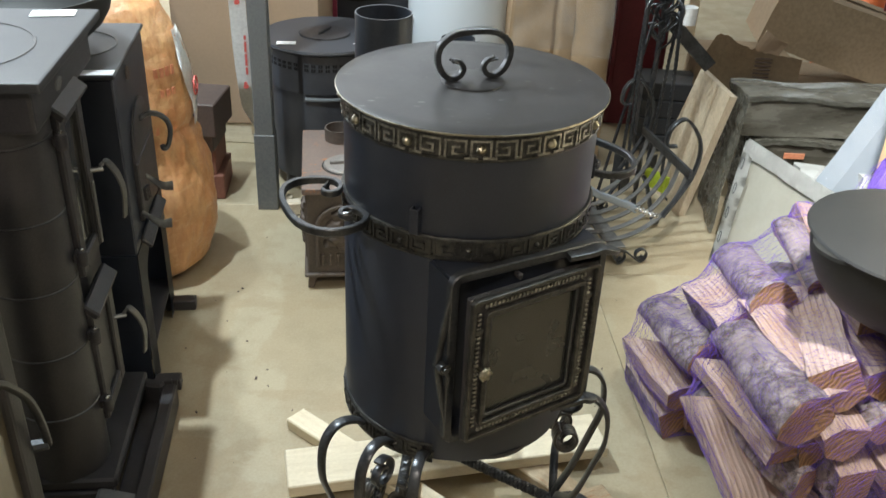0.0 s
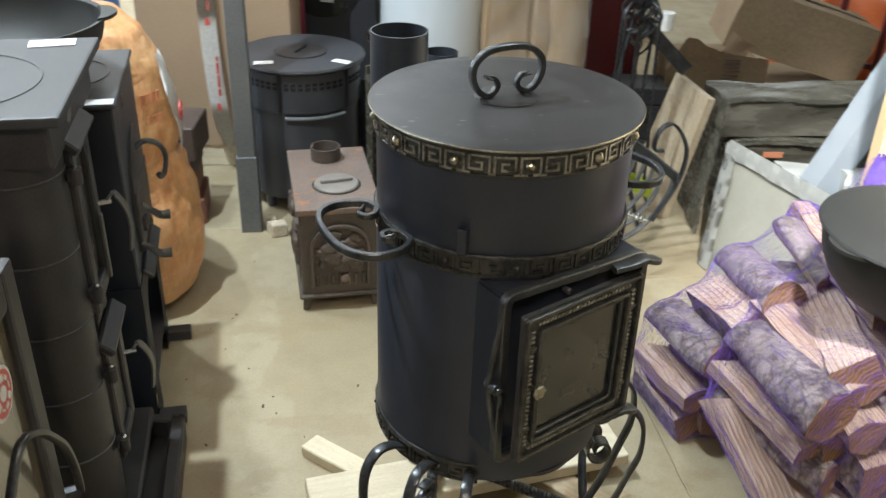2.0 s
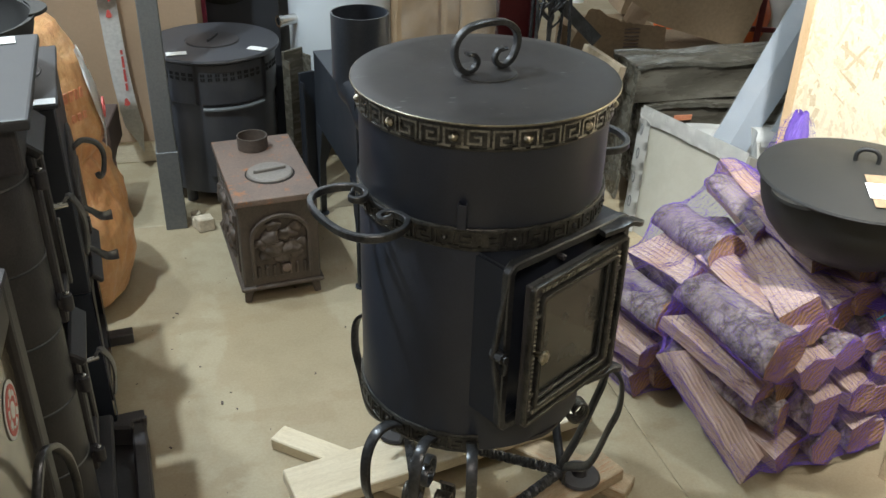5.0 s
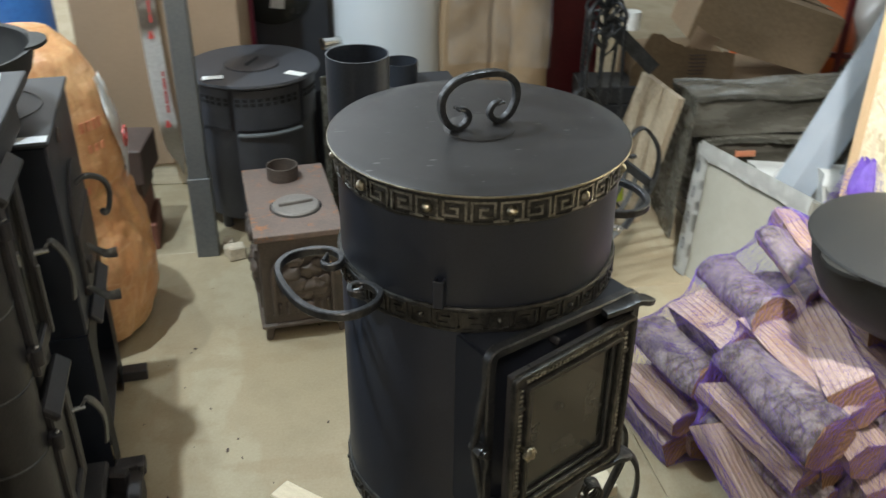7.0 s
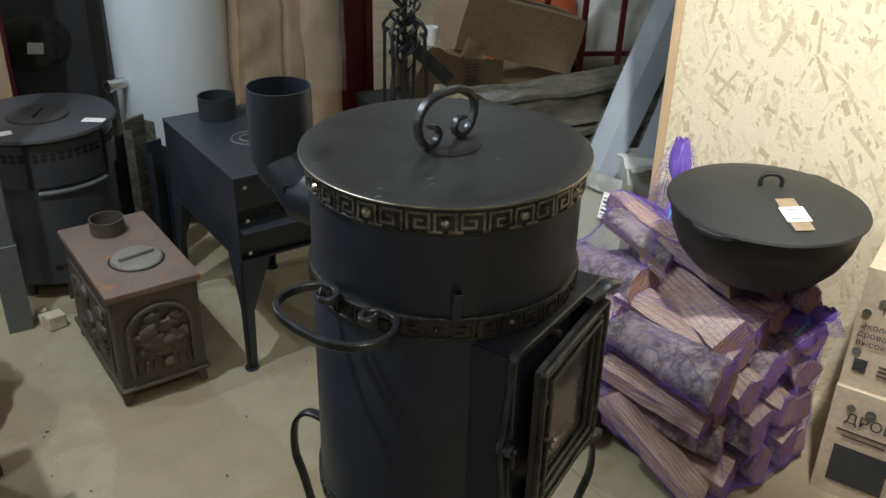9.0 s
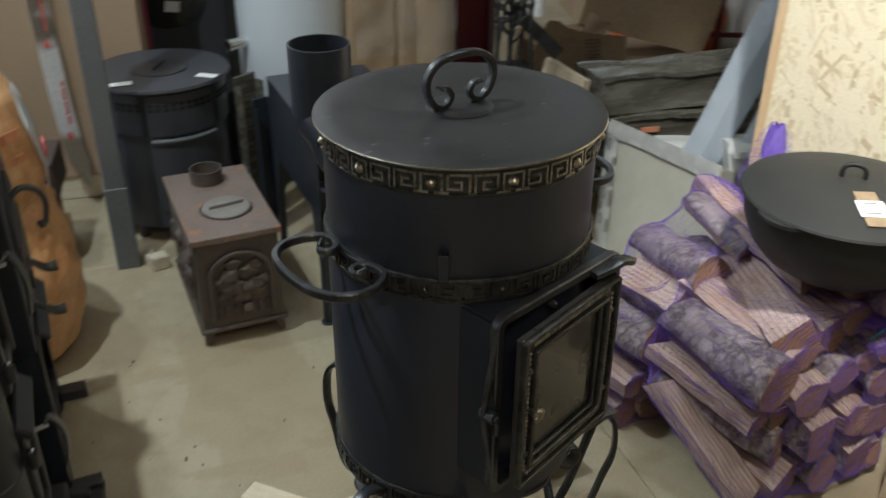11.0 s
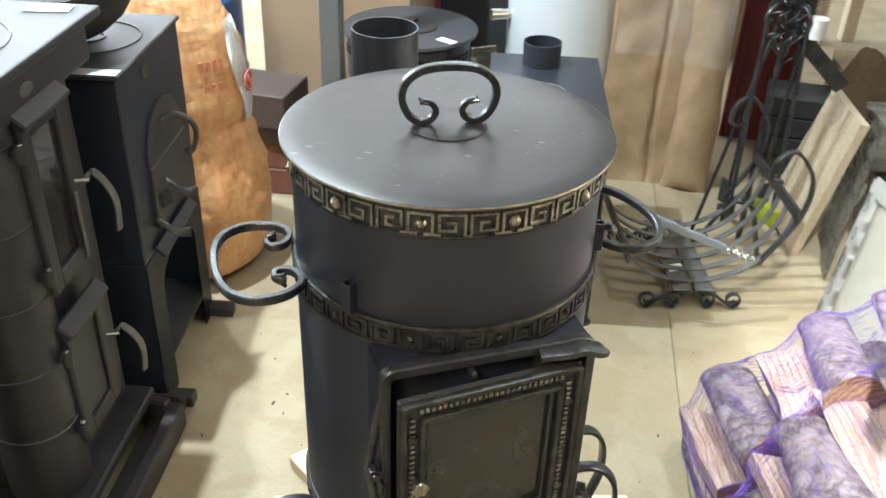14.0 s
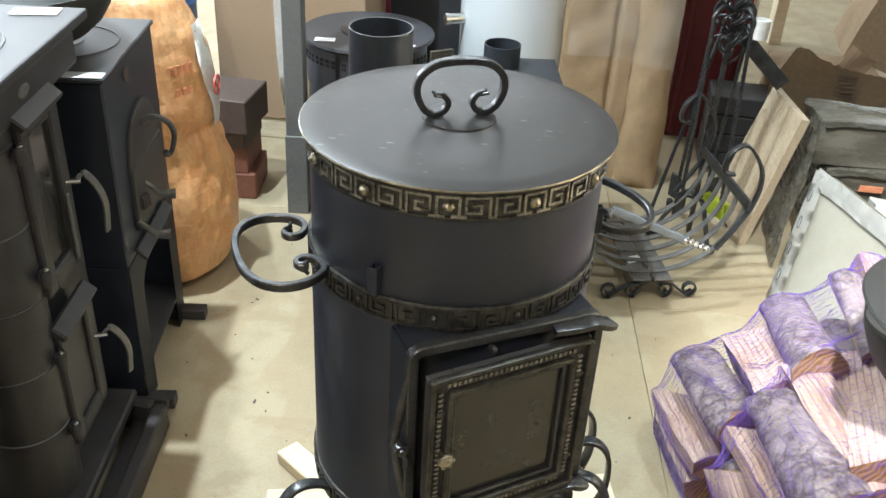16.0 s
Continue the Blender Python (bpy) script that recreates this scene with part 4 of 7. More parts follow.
    lathe(bm, [(0, 0), (0.0125, 0), (0.012, 0.003), (0.0095, 0.0042), (0.009, 0.003), (0, 0.003)], 28, Matrix.Translation((-0.026, 0.186, 0.978)) @ Matrix.Rotation(radians(90), 4, "Y") @ Matrix.Diagonal((1, 2.0, 1, 1)))
    part("badge", bm, M["dusty_steel"], s, "small oval maker's badge", 40)
    bm = bmesh.new()
    box(bm, (0.6, 0.4, 0.03), (-0.3, 0.22, 0.095), None, 0.006)
    base = part("hearth_base", bm, M["cast"], s, "cast base with an open ash lip")
    for y in (0.03, 0.41):
        bm = bmesh.new()
        box(bm, (0.58, 0.035, 0.08), (-0.3, y, 0.04), None, 0.004)
        part("foot_rail", bm, M["cast"], base)
    bm = bmesh.new()
    box(bm, (0.034, 0.42, 0.075), (0.056, 0.2, 0.0375), None, 0.005)
    part("ash_lip", bm, M["cast"], base, "cast rail along the open ash lip")
    bm = bmesh.new()
    box(bm, (0.09, 0.03, 0.06), (0.0, 0.4, 0.06), Matrix.Rotation(-0.25, 4, "Z"), 0.006)
    part("lip_corner", bm, M["cast"], base)
    bm = bmesh.new()
    box(bm, (0.1, 0.05, 0.05), (0.0, 0.0, 0.05), Matrix.Rotation(0.3, 4, "Y"), 0.006)
    part("lip_corner", bm, M["grey_paint"], base, "dusty sloping corner of the ash lip")
    bm = bmesh.new()
    box(bm, (0.06, 0.4, 0.006), (0.018, 0.2, 0.03))
    part("ash_floor", bm, M["cast"], base, "dark floor of the ash lip")
    bm = bmesh.new()
    bar(bm, [(0.066, 0.412, 0.05), (0.07, 0.412, 0.085)], 0.008)
    part("lip_bolt", bm, M["cast"], base)
    return s


def plate_stove():
    """Sheet stove behind it, on side panels, with an arched door and forged pulls facing the aisle."""
    s = thing("plate_stove", pose(-0.757, 1.953, 0, 0, 0, 8.8), "black sheet-steel stove with hob and forged curled pulls", "stove")
    bm = bmesh.new()
    box(bm, (0.5, 0.418, 0.012), (-0.25, 0.209, 0.886), None, 0.003)
    top = part("top_plate", bm, M["hob"], s, "grey-black hob plate")
    bm = bmesh.new()
    plate_rings(bm, (-0.15, 0.23), (0.035, 0.115), 0.892)
    part("hob_rings", bm, M["cast"], top, "", 40)
    bm = bmesh.new()
    box(bm, (0.1, 0.034, 0.0012), (-0.054, 0.018, 0.8928))
    part("bright_edge", bm, M["edge_shine"], top, "bare shiny plate edge")
    bm = bmesh.new()
    box(bm, (0.49, 0.408, 0.46), (-0.252, 0.209, 0.65), None, 0.004)
    part("body", bm, M["black"], s)
    # front sheet with an arched mouth between its legs
    bm = bmesh.new()
    arch = [(0.085, 0.0), (0.085, 0.3)] + [(0.215 - 0.13 * math.cos(a), 0.3 + 0.075 * math.sin(a)) for a in [math.pi * k / 10 for k in range(1, 10)]] + [(0.345, 0.3), (0.345, 0.0)]
    outline = [(0.0, 0.0), (0.0, 0.42), (0.418, 0.42), (0.418, 0.0)]
    left = [bm.verts.new((-0.006, y, z)) for y, z in outline[:2]]
    right = [bm.verts.new((-0.006, y, z)) for y, z in outline[2:]]
    inner = [bm.verts.new((-0.006, y, z)) for y, z in arch]
    bm.faces.new([left[0], inner[0], inner[1], left[1]])
    for a, b in zip(inner[1:6], inner[2:7]):
        bm.faces.new([left[1], a, b])
    for a, b in zip(inner[6:-2], inner[7:-1]):
        bm.faces.new([right[0], a, b])
    bm.faces.new([left[1], inner[6], right[0]])
    bm.faces.new([right[0], inner[-2], inner[-1], right[1]])
    bmesh.ops.solidify(bm, geom=bm.faces[:], thickness=0.006)
    part("front_sheet", bm, M["black"], s, "black front sheet with an arched mouth")
    for y in (0.004, 0.414):
        bm = bmesh.new()
        box(bm, (0.48, 0.006, 0.42), (-0.25, y, 0.21))
        part("side_leg", bm, M["black"], s, "black sheet leg panel")
    bm = bmesh.new()
    box(bm, (0.42, 0.4, 0.008), (-0.215, 0.209, 0.12), Matrix.Rotation(0.1, 4, "Y"))
    part("bottom_shelf", bm, M["cast"], s, "dusty sheet floor of the stand")
    bm = bmesh.new()
    lathe(bm, [(0, 0), (0.125, 0), (0.125, 0.006), (0.115, 0.009), (0, 0.009)], 40, Matrix.Translation((-0.006, 0.22, 0.63)) @ Matrix.Rotation(radians(90), 4, "Y"))
    box(bm, (0.015, 0.25, 0.16), (-0.002, 0.22, 0.55), None, 0.003)
    door = part("arched_door", bm, M["cast"], s, "arched black door plate", 35)
    bm = bmesh.new()
    bar(bm, arc_line([(0.0, 0.2, 0.705), (0.025, 0.215, 0.718), (0.055, 0.235, 0.7), (0.068, 0.245, 0.665), (0.062, 0.235, 0.625), (0.052, 0.226, 0.615), (0.047, 0.222, 0.625)], 6), 0.012, 0.012, (0, 1, 0))
    part("pull", bm, M["forged"], door, "forged curled pull", 50)
    bm = bmesh.new()
    for k in range(4):
        box(bm, (0.012, 0.005, 0.04), (0.008, 0.12 + 0.015 * k, 0.535 - 0.004 * k), Matrix.Rotation(0.2, 4, "X"), 0.001)
    part("air_fins", bm, M["cast"], door)
    for y, z in ((0.2, 0.525), (0.12, 0.455)):
        bm = bmesh.new()
        bar(bm, arc_line([(0.0, y - 0.03, z + 0.045), (0.022, y - 0.02, z + 0.02), (0.04, y, z - 0.005), (0.062, y + 0.015, z - 0.012)], 5), 0.02, 0.007, (0, 0.4, 1), lambda u: 0.5 + 0.8 * u)
        part("damper_pull", bm, M["forged"], door, "forged flat damper hook", 50)
    bm = bmesh.new()
    box(bm, (0.034, 0.26, 0.012), (0.008, 0.19, 0.425), Matrix.Rotation(0.75, 4, "Y"), 0.003)
    part("ash_ledge", bm, M["cast"], s, "sloping dusty ash ledge")
    bm = bmesh.new()
    lathe(bm, [(0, 0), (0.011, 0), (0.0105, 0.003), (0, 0.0035)], 24, Matrix.Translation((-0.006, 0.165, 0.842)) @ Matrix.Rotation(radians(90), 4, "Y") @ Matrix.Diagonal((1.5, 1.7, 1, 1)))
    part("badge", bm, M["rust_side"], s, "small reddish oval badge", 40)
    for y in (0.01, 0.405):
        bm = bmesh.new()
        box(bm, (0.12, 0.04, 0.034), (0.0, y, 0.017), None, 0.003)
        part("foot", bm, M["cast"], s)
    return s


def glazed_stove():
    """Nearest stove: a brown glazed door with a round badge and a bent handle."""
    s = thing("glazed_stove", pose(-0.692, 0.765, 0, 0, 0, 4), "black stove with a wide smoked glass door and bent handle", "stove")
    bm = bmesh.new()
    box(bm, (0.46, 0.45, 1.0), (-0.262, 0.225, 0.5), None, 0.01, 2)
    part("body", bm, M["cast"], s)
    bm = bmesh.new()
    box(bm, (0.5, 0.48, 0.024), (-0.275, 0.23, 1.045), None, 0.008, 2)
    part("top_plate", bm, M["hob"], s, "grey-black top plate with rounded edges")
    bm = bmesh.new()
    box(bm, (0.44, 0.43, 0.033), (-0.262, 0.225, 1.0165), None, 0.004)
    part("collar", bm, M["cast"], s, "slotted collar under the top plate")
    bm = bmesh.new()
    for y in (0.035, 0.425):
        box(bm, (0.034, 0.05, 0.86), (-0.004, y, 0.5), None, 0.008, 2)
    for z in (0.1, 0.9):
        box(bm, (0.034, 0.342, 0.06), (-0.004, 0.23, z), None, 0.008, 2)
    door = part("glass_door", bm, M["cast"], s, "black cast door frame")
    bm = bmesh.new()
    box(bm, (0.006, 0.345, 0.75), (-0.004, 0.23, 0.5))
    part("pane", bm, M["brown_glass"], door, "brown smoked glass pane")
    for nm, r, x, m in (("badge_rim", 0.042, 0.0, M["label"]), ("badge_face", 0.036, 0.001, M["red_ink"]), ("badge_mark", 0.012, 0.002, M["label"])):
        bm = bmesh.new()
        lathe(bm, [(0, 0), (r, 0), (r, 0.001), (0, 0.001)], 32, Matrix.Translation((x, 0.335, 0.768)) @ Matrix.Rotation(radians(90), 4, "Y"))
        part(nm, bm, m, door, "round red and white badge" if nm == "badge_rim" else "")
    for k in range(9):
        bm = bmesh.new()
        a = radians(40 * k)
        box(bm, (0.001, 0.003 + 0.004 * (k % 3), 0.011), (0.0026, 0.335 + 0.024 * math.cos(a), 0.768 + 0.024 * math.sin(a)), Matrix.Rotation(a, 4, "X"))
        part("badge_print", bm, M["label"], door, "pale printed mark on the badge")
    bm = bmesh.new()
    bar(bm, arc_line([(0.025, 0.215, 0.67), (0.034, 0.25, 0.72), (0.04, 0.275, 0.733), (0.043, 0.32, 0.705), (0.043, 0.36, 0.665), (0.042, 0.41, 0.6), (0.038, 0.445, 0.52), (0.03, 0.47, 0.45)], 6), 0.013, 0.01, (1, 0, 0.2))
    part("handle", bm, M["forged"], door, "bent black handle", 50)
    bm = bmesh.new()
    bar(bm, [(-0.02, 0.452, 0.452), (0.03, 0.47, 0.452)], 0.012)
    part("handle_pivot", bm, M["forged"], door)
    return s


def cauldron(name, m, radius, depth, lidded, label):
    s = thing(name, m, label, "cauldron")
    bm = bmesh.new()
    prof = [(0, 0)] + [(radius * math.sin(a) ** 0.8 if a else 0, depth * (1 - math.cos(a))) for a in [0.25, 0.5, 0.75, 1.0, 1.25, 1.45, 1.57]]
    inner = [(r - 0.006, z + 0.004) for r, z in prof[::-1] if r > 0.01] + [(0, 0.006)]
    lathe(bm, prof + [(radius + 0.006, depth + 0.001), (radius + 0.006, depth + 0.007)] + inner, 56)
    bowl = part("bowl", bm, M["cauldron"], s, "round black cast bowl", 35)
    for a in (15, 195):
        bm = bmesh.new()
        r = Matrix.Rotation(radians(a), 4, "Z")
        rim_arc = [(radius - 0.004) * Vector((math.cos(w), math.sin(w), 0)) + Vector((0, 0, depth + 0.002)) for w in [radians(-17 + 3.4 * k) for k in range(11)]]
        lug = [rim_arc[k] + Vector((0.034 * math.sin(math.pi * k / 10) ** 0.5, 0, 0.002 * math.sin(math.pi * k / 10))) for k in range(11)]
        rows = [[bm.verts.new(r @ p) for p in rim_arc], [bm.verts.new(r @ p) for p in lug]]
        for k in range(10):
            bm.faces.new((rows[0][k], rows[0][k + 1], rows[1][k + 1], rows[1][k]))
        bmesh.ops.remove_doubles(bm, verts=bm.verts[:], dist=0.0005)
        bmesh.ops.solidify(bm, geom=bm.faces[:], thickness=0.008)
        part("ear", bm, M["cauldron"], bowl, "solid cast lug on the rim", 40)
    if lidded:
        bm = bmesh.new()
        z = depth + 0.008
        lathe(bm, [(0, z), (radius + 0.01, z), (radius + 0.013, z + 0.004), (radius + 0.01, z + 0.009), (radius * 0.8, z + 0.026), (radius * 0.4, z + 0.043), (0, z + 0.048)], 64)
        lid = part("lid", bm, M["cauldron"], s, "matt black domed lid", 35)
        r = Matrix.Rotation(radians(-35), 4, "Z")
        curved_pull([r @ Vector(p) for p in ((-0.024, 0, z + 0.045), (-0.024, 0, z + 0.064), (-0.012, 0, z + 0.076), (0.012, 0, z + 0.076), (0.024, 0, z + 0.064), (0.024, 0, z + 0.045))], 0.0055, lid, M["cauldron"], "lid_handle")
        lr = Matrix.Rotation(radians(-110), 4, "Z") @ Matrix.Translation((radius * 0.6, 0.0, z + 0.0362)) @ Matrix.Rotation(radians(10.8), 4, "Y")
        bm = bmesh.new()
        box(bm, (0.12, 0.046, 0.001), lr.translation, lr.to_3x3().to_4x4())
        part("tape", bm, M["card_dark"], lid, "brown adhesive tape")
        bm = bmesh.new()
        up = lr @ Matrix.Translation((0.002, 0, 0.0015))
        box(bm, (0.055, 0.058, 0.001), up.translation, lr.to_3x3().to_4x4())
        lab = part("price_label", bm, M["label"], lid, "white price label with one line")
        bm = bmesh.new()
        for x, w in ((-0.018, 0.03), (0.016, 0.032)):
            q = lr @ Matrix.Translation((x + 0.002, 0, 0.0025))
            box(bm, (0.003, w, 0.0006), q.translation, lr.to_3x3().to_4x4())
        part("print", bm, M["ink"], lab)
    return s


column_stove()
plate_stove()
glazed_stove()
cauldron("cauldron", pose(-1.03, 2.1, 0.892, 0, 0, 0), 0.225, 0.14, False, "open black cast-iron cauldron standing on the plate stove")


# ---- behind: sack, blocks, post, cartons ----
def sack():
    s = thing("sack", pose(-0.985, 2.64, 0), "bulging orange mesh sack with red print", "sack")
    bm = bmesh.new()
    prof = [(0, 0), (0.13, 0.0), (0.18, 0.04), (0.212, 0.14), (0.222, 0.25), (0.205, 0.36), (0.185, 0.44), (0.178, 0.5), (0.19, 0.58), (0.185, 0.68), (0.165, 0.78), (0.13, 0.87), (0.08, 0.925), (0.0, 0.945)]
    lathe(bm, prof, 96)
    bmesh.ops.subdivide_edges(bm, edges=[e for e in bm.edges if abs(e.verts[0].co.z - e.verts[1].co.z) > 0.03], cuts=5)
    for v in bm.verts:
        if v.co.z > 0.01:
            a = math.atan2(v.co.y, v.co.x)
            k = 1.04 + 0.08 * noise.noise(Vector((math.cos(a) * 1.6, math.sin(a) * 1.6, v.co.z * 5))) + 0.065 * abs(noise.noise(Vector((math.cos(a) * 5, math.sin(a) * 5, v.co.z * 14)))) + 0.025 * noise.noise(Vector((math.cos(a) * 11, math.sin(a) * 11, v.co.z * 30))) - 0.085 * math.exp(-((v.co.z - 0.475 - 0.035 * math.sin(a + 1.0)) / 0.022) ** 2) + 0.018 * math.sin(a * 17 + 5 * v.co.z) * math.exp(-((v.co.z - 0.44) / 0.09) ** 2)
            v.co.x *= k
            v.co.y *= k
            v.co.x += 0.05 * max(0, 0.3 - v.co.z) - 0.06 * max(0, v.co.z - 0.5)
    body = part("sack_body", bm, M["bag"], s, "", 60)
    # printed white patch and red marks, laid on the cloth
    def on(a, z):
        r = np.interp(z, [p[1] for p in prof[1:]], [p[0] for p in prof[1:]]) + 0.014
        return Vector((r * math.cos(radians(a)) + 0.05 * max(0, 0.3 - z) - 0.06 * max(0, z - 0.5), r * math.sin(radians(a)), z))
    bm = bmesh.new()
    cols = [[bm.verts.new(on(a + 6 * math.sin(z * 16), z) + Vector((0.004, -0.002, 0))) for z in [0.5 + 0.03 * k for k in range(11)]] for a in (-8, 0, 8, 16)]
    for c0, c1 in zip(cols, cols[1:]):
        for i in range(10):
            bm.faces.new((c0[i], c0[i + 1], c1[i + 1], c1[i]))
    bmesh.ops.solidify(bm, geom=bm.faces[:], thickness=0.002)
    patch = part("printed_patch", bm, M["label"], body, "pale printed strip", 60)
    for a0, z0, h in ((-42, 0.7, 0.035), (-36, 0.7, 0.035), (-30, 0.7, 0.035), (-24, 0.7, 0.035), (-40, 0.64, 0.025), (-34, 0.64, 0.025), (-28, 0.64, 0.025), (-50, 0.53, 0.03)):
        bm = bmesh.new()
        p = on(a0, z0)
        box(bm, (0.004, 0.011, h * 0.8), p, Matrix.Rotation(radians(a0), 4, "Z"))
        part("print_bar", bm, M["faded_red"], body, "faded red printed mark")
    bm = bmesh.new()
    for r, z in ((0.03, 0.62),):
        q = Matrix.Translation(on(4, z) + Vector((0.008, -0.002, 0))) @ Matrix.Rotation(radians(4), 4, "Z") @ Matrix.Rotation(radians(90), 4, "Y")
        lathe(bm, [(r - 0.005, 0), (r, 0), (r, 0.004), (r - 0.005, 0.004), (r - 0.005, 0)], 24, q)
        box(bm, (2 * r, 0.006, 0.004), q.translation, q.to_3x3().to_4x4() @ Matrix.Rotation(0.8, 4, "Z"))
    part("ring_mark", bm, M["red_ink"], patch, "red ring mark")
    return s


sack()
for k, (x, y, z, sx, sy, sz, mat, lab) in enumerate([
        (-0.975, 3.2, 0.0, 0.25, 0.22, 0.1, "brick", "red-brown fired block at the bottom of a stack"),
        (-0.985, 3.2, 0.1, 0.23, 0.2, 0.1, "brick", "red-brown fired block in a stack"),
        (-0.975, 3.19, 0.2, 0.22, 0.2, 0.07, "brown_block", "dark brown block in a stack"),
        (-0.975, 3.18, 0.27, 0.27, 0.22, 0.125, "brown_block", "dark brown block on top of a stack")]):
    bm = bmesh.new()
    box(bm, (sx, sy, sz), (0, 0, sz / 2), None, 0.004)
    ob = tagged(part("block", bm, M[mat], None), lab, "block", "stack of blocks")
    ob.matrix_world = pose(x, y, z, 0, 0, 6 - 3 * k)


def steel_post():
    s = thing("steel_post", pose(-0.666, 3.07, 0, 0, 0, 4), "grey painted square steel post with a lower sleeve", "post", kind="structure")
    bm = bmesh.new()
    box(bm, (0.066, 0.066, 2.99), (0, 0, 1.5), None, 0.003)
    part("shaft", bm, M["grey_paint"], s)
    bm = bmesh.new()
    box(bm, (0.074, 0.074, 0.3), (0, 0, 0.15), None, 0.002)
    part("sleeve", bm, M["grey_paint"], s)


steel_post()
for x, y, s1 in ((-0.59, 3.05, 0.035), (-0.565, 3.02, 0.05), (-0.6, 3.1, 0.03)):
    bm = bmesh.new()
    box(bm, (s1 * 1.2, s1, s1), (0, 0, s1 / 2), None, 0.005)
    crumple(bm, 0.004, 40, s1 * 90, 0.002)
    tagged(part("rubble", bm, M["stone"], None), "small pale broken block lying beside the post", "rubble", "rubble by the post").matrix_world = pose(x, y, 0, 0, 0, 400 * s1)


def carton(name, m, size, material, label, cuts=0, wrinkle=0.0, group="", flaps=False):
    """A closed carton with a taped seam; m is its base centre."""
    s = thing(name, m, label, "carton", group)
    x, y, z = size
    bm = bmesh.new()
    if cuts:
        grid_box(bm, size, (0, 0, z / 2), cuts)
        crumple(bm, wrinkle, 6, x * 37)
        for v in bm.verts:
            v.co.z = max(v.co.z, 0.0)
    else:
        box(bm, size, (0, 0, z / 2), None, 0.003)
    part("carton_body", bm, material, s)
    bm = bmesh.new()
    box(bm, (x * 0.98, 0.05, 0.0012), (0, 0, z + 0.001 + wrinkle))
    part("seam_tape", bm, M["card_dark"], s, "brown packing tape")
    return s


carton("carton", pose(-0.845, 3.86, 0.095, 0, 0, 0), (0.6, 0.45, 1.75), M["card"], "tall brown cardboard carton standing on a pallet")
for y in (3.69, 4.03):
    bm = bmesh.new()
    box(bm, (0.6, 0.09, 0.095), (0, 0, 0.0475), None, 0.004)
    tagged(part("pallet_bearer", bm, M["pine"], None), "pale pine bearer under the tall carton", "timber", "bearers under the carton").matrix_world = pose(-0.83, y, 0)



def printed_tape():
    """A loose strip of white tape with red drops and web address, hanging on the carton."""
    s = thing("printed_tape", pose(-0.865, 3.6, 0.13, 0, 0, 3), "white tape strip with red print hanging down the carton", "tape")
    bm = bmesh.new()
    rows = []
    for k in range(24):
        z = k * 0.06
        off = 0.035 * math.exp(-z * 6) + 0.006 * math.sin(z * 9)
        w = 0.034 if k else 0.01
        rows.append([bm.verts.new((0.05 * math.exp(-z * 5) - w, -0.012 - off, z)), bm.verts.new((0.05 * math.exp(-z * 5) + w, -0.016 - off, z + (0.0 if k else -0.05)))])
    for a, b in zip(rows, rows[1:]):
        bm.faces.new((a[0], a[1], b[1], b[0]))
    bmesh.ops.solidify(bm, geom=bm.faces[:], thickness=0.001)
    strip = part("strip", bm, M["label"], s, "white plastic strip", 60)
    for z in (0.16, 0.5, 0.84, 1.18):
        off = 0.035 * math.exp(-z * 6) + 0.006 * math.sin(z * 9) + 0.019
        cx = 0.05 * math.exp(-z * 5)
        m = Matrix.Translation((cx + 0.008, -off, z + 0.05)) @ Matrix.Rotation(radians(90), 4, "X") @ Matrix.Rotation(radians(90), 4, "Z")
        bm = bmesh.new()
        for k, (ln, gap) in enumerate(((0.03, 0), (0.05, 0.036), (0.045, 0.092), (0.018, 0.144))):
            box(bm, (ln, 0.009, 0.001), (gap + ln / 2, 0, 0))
        ob = part("print_bar", bm, M["red_ink"], strip, "red printed line")
        ob.matrix_local = m
        bm = bmesh.new()
        lathe(bm, [(0, 0.0), (0.012, 0), (0.011, 0.001), (0, 0.001)], 18)
        for v in bm.verts:
            if v.co.y > 0:
                v.co.y *= 1.7
                v.co.x *= 0.7
        ob = part("drop_mark", bm, M["red_ink"], strip, "red drop mark")
        ob.matrix_local = Matrix.Translation((cx, -off, z)) @ Matrix.Rotation(radians(90), 4, "X")


printed_tape()
bm = bmesh.new()
lathe(bm, [(0, 0), (0.25, 0), (0.26, 0.02), (0.26, 0.3), (0.268, 0.32), (0.26, 0.34), (0.26, 0.6), (0.268, 0.62), (0.26, 0.64), (0.26, 0.93), (0.24, 0.96), (0, 0.96)], 40)
tagged(part("barrel", bm, M["blue"], None, "", 40), "blue plastic barrel behind the sack", "barrel").matrix_world = pose(-1.4, 3.4, 0)


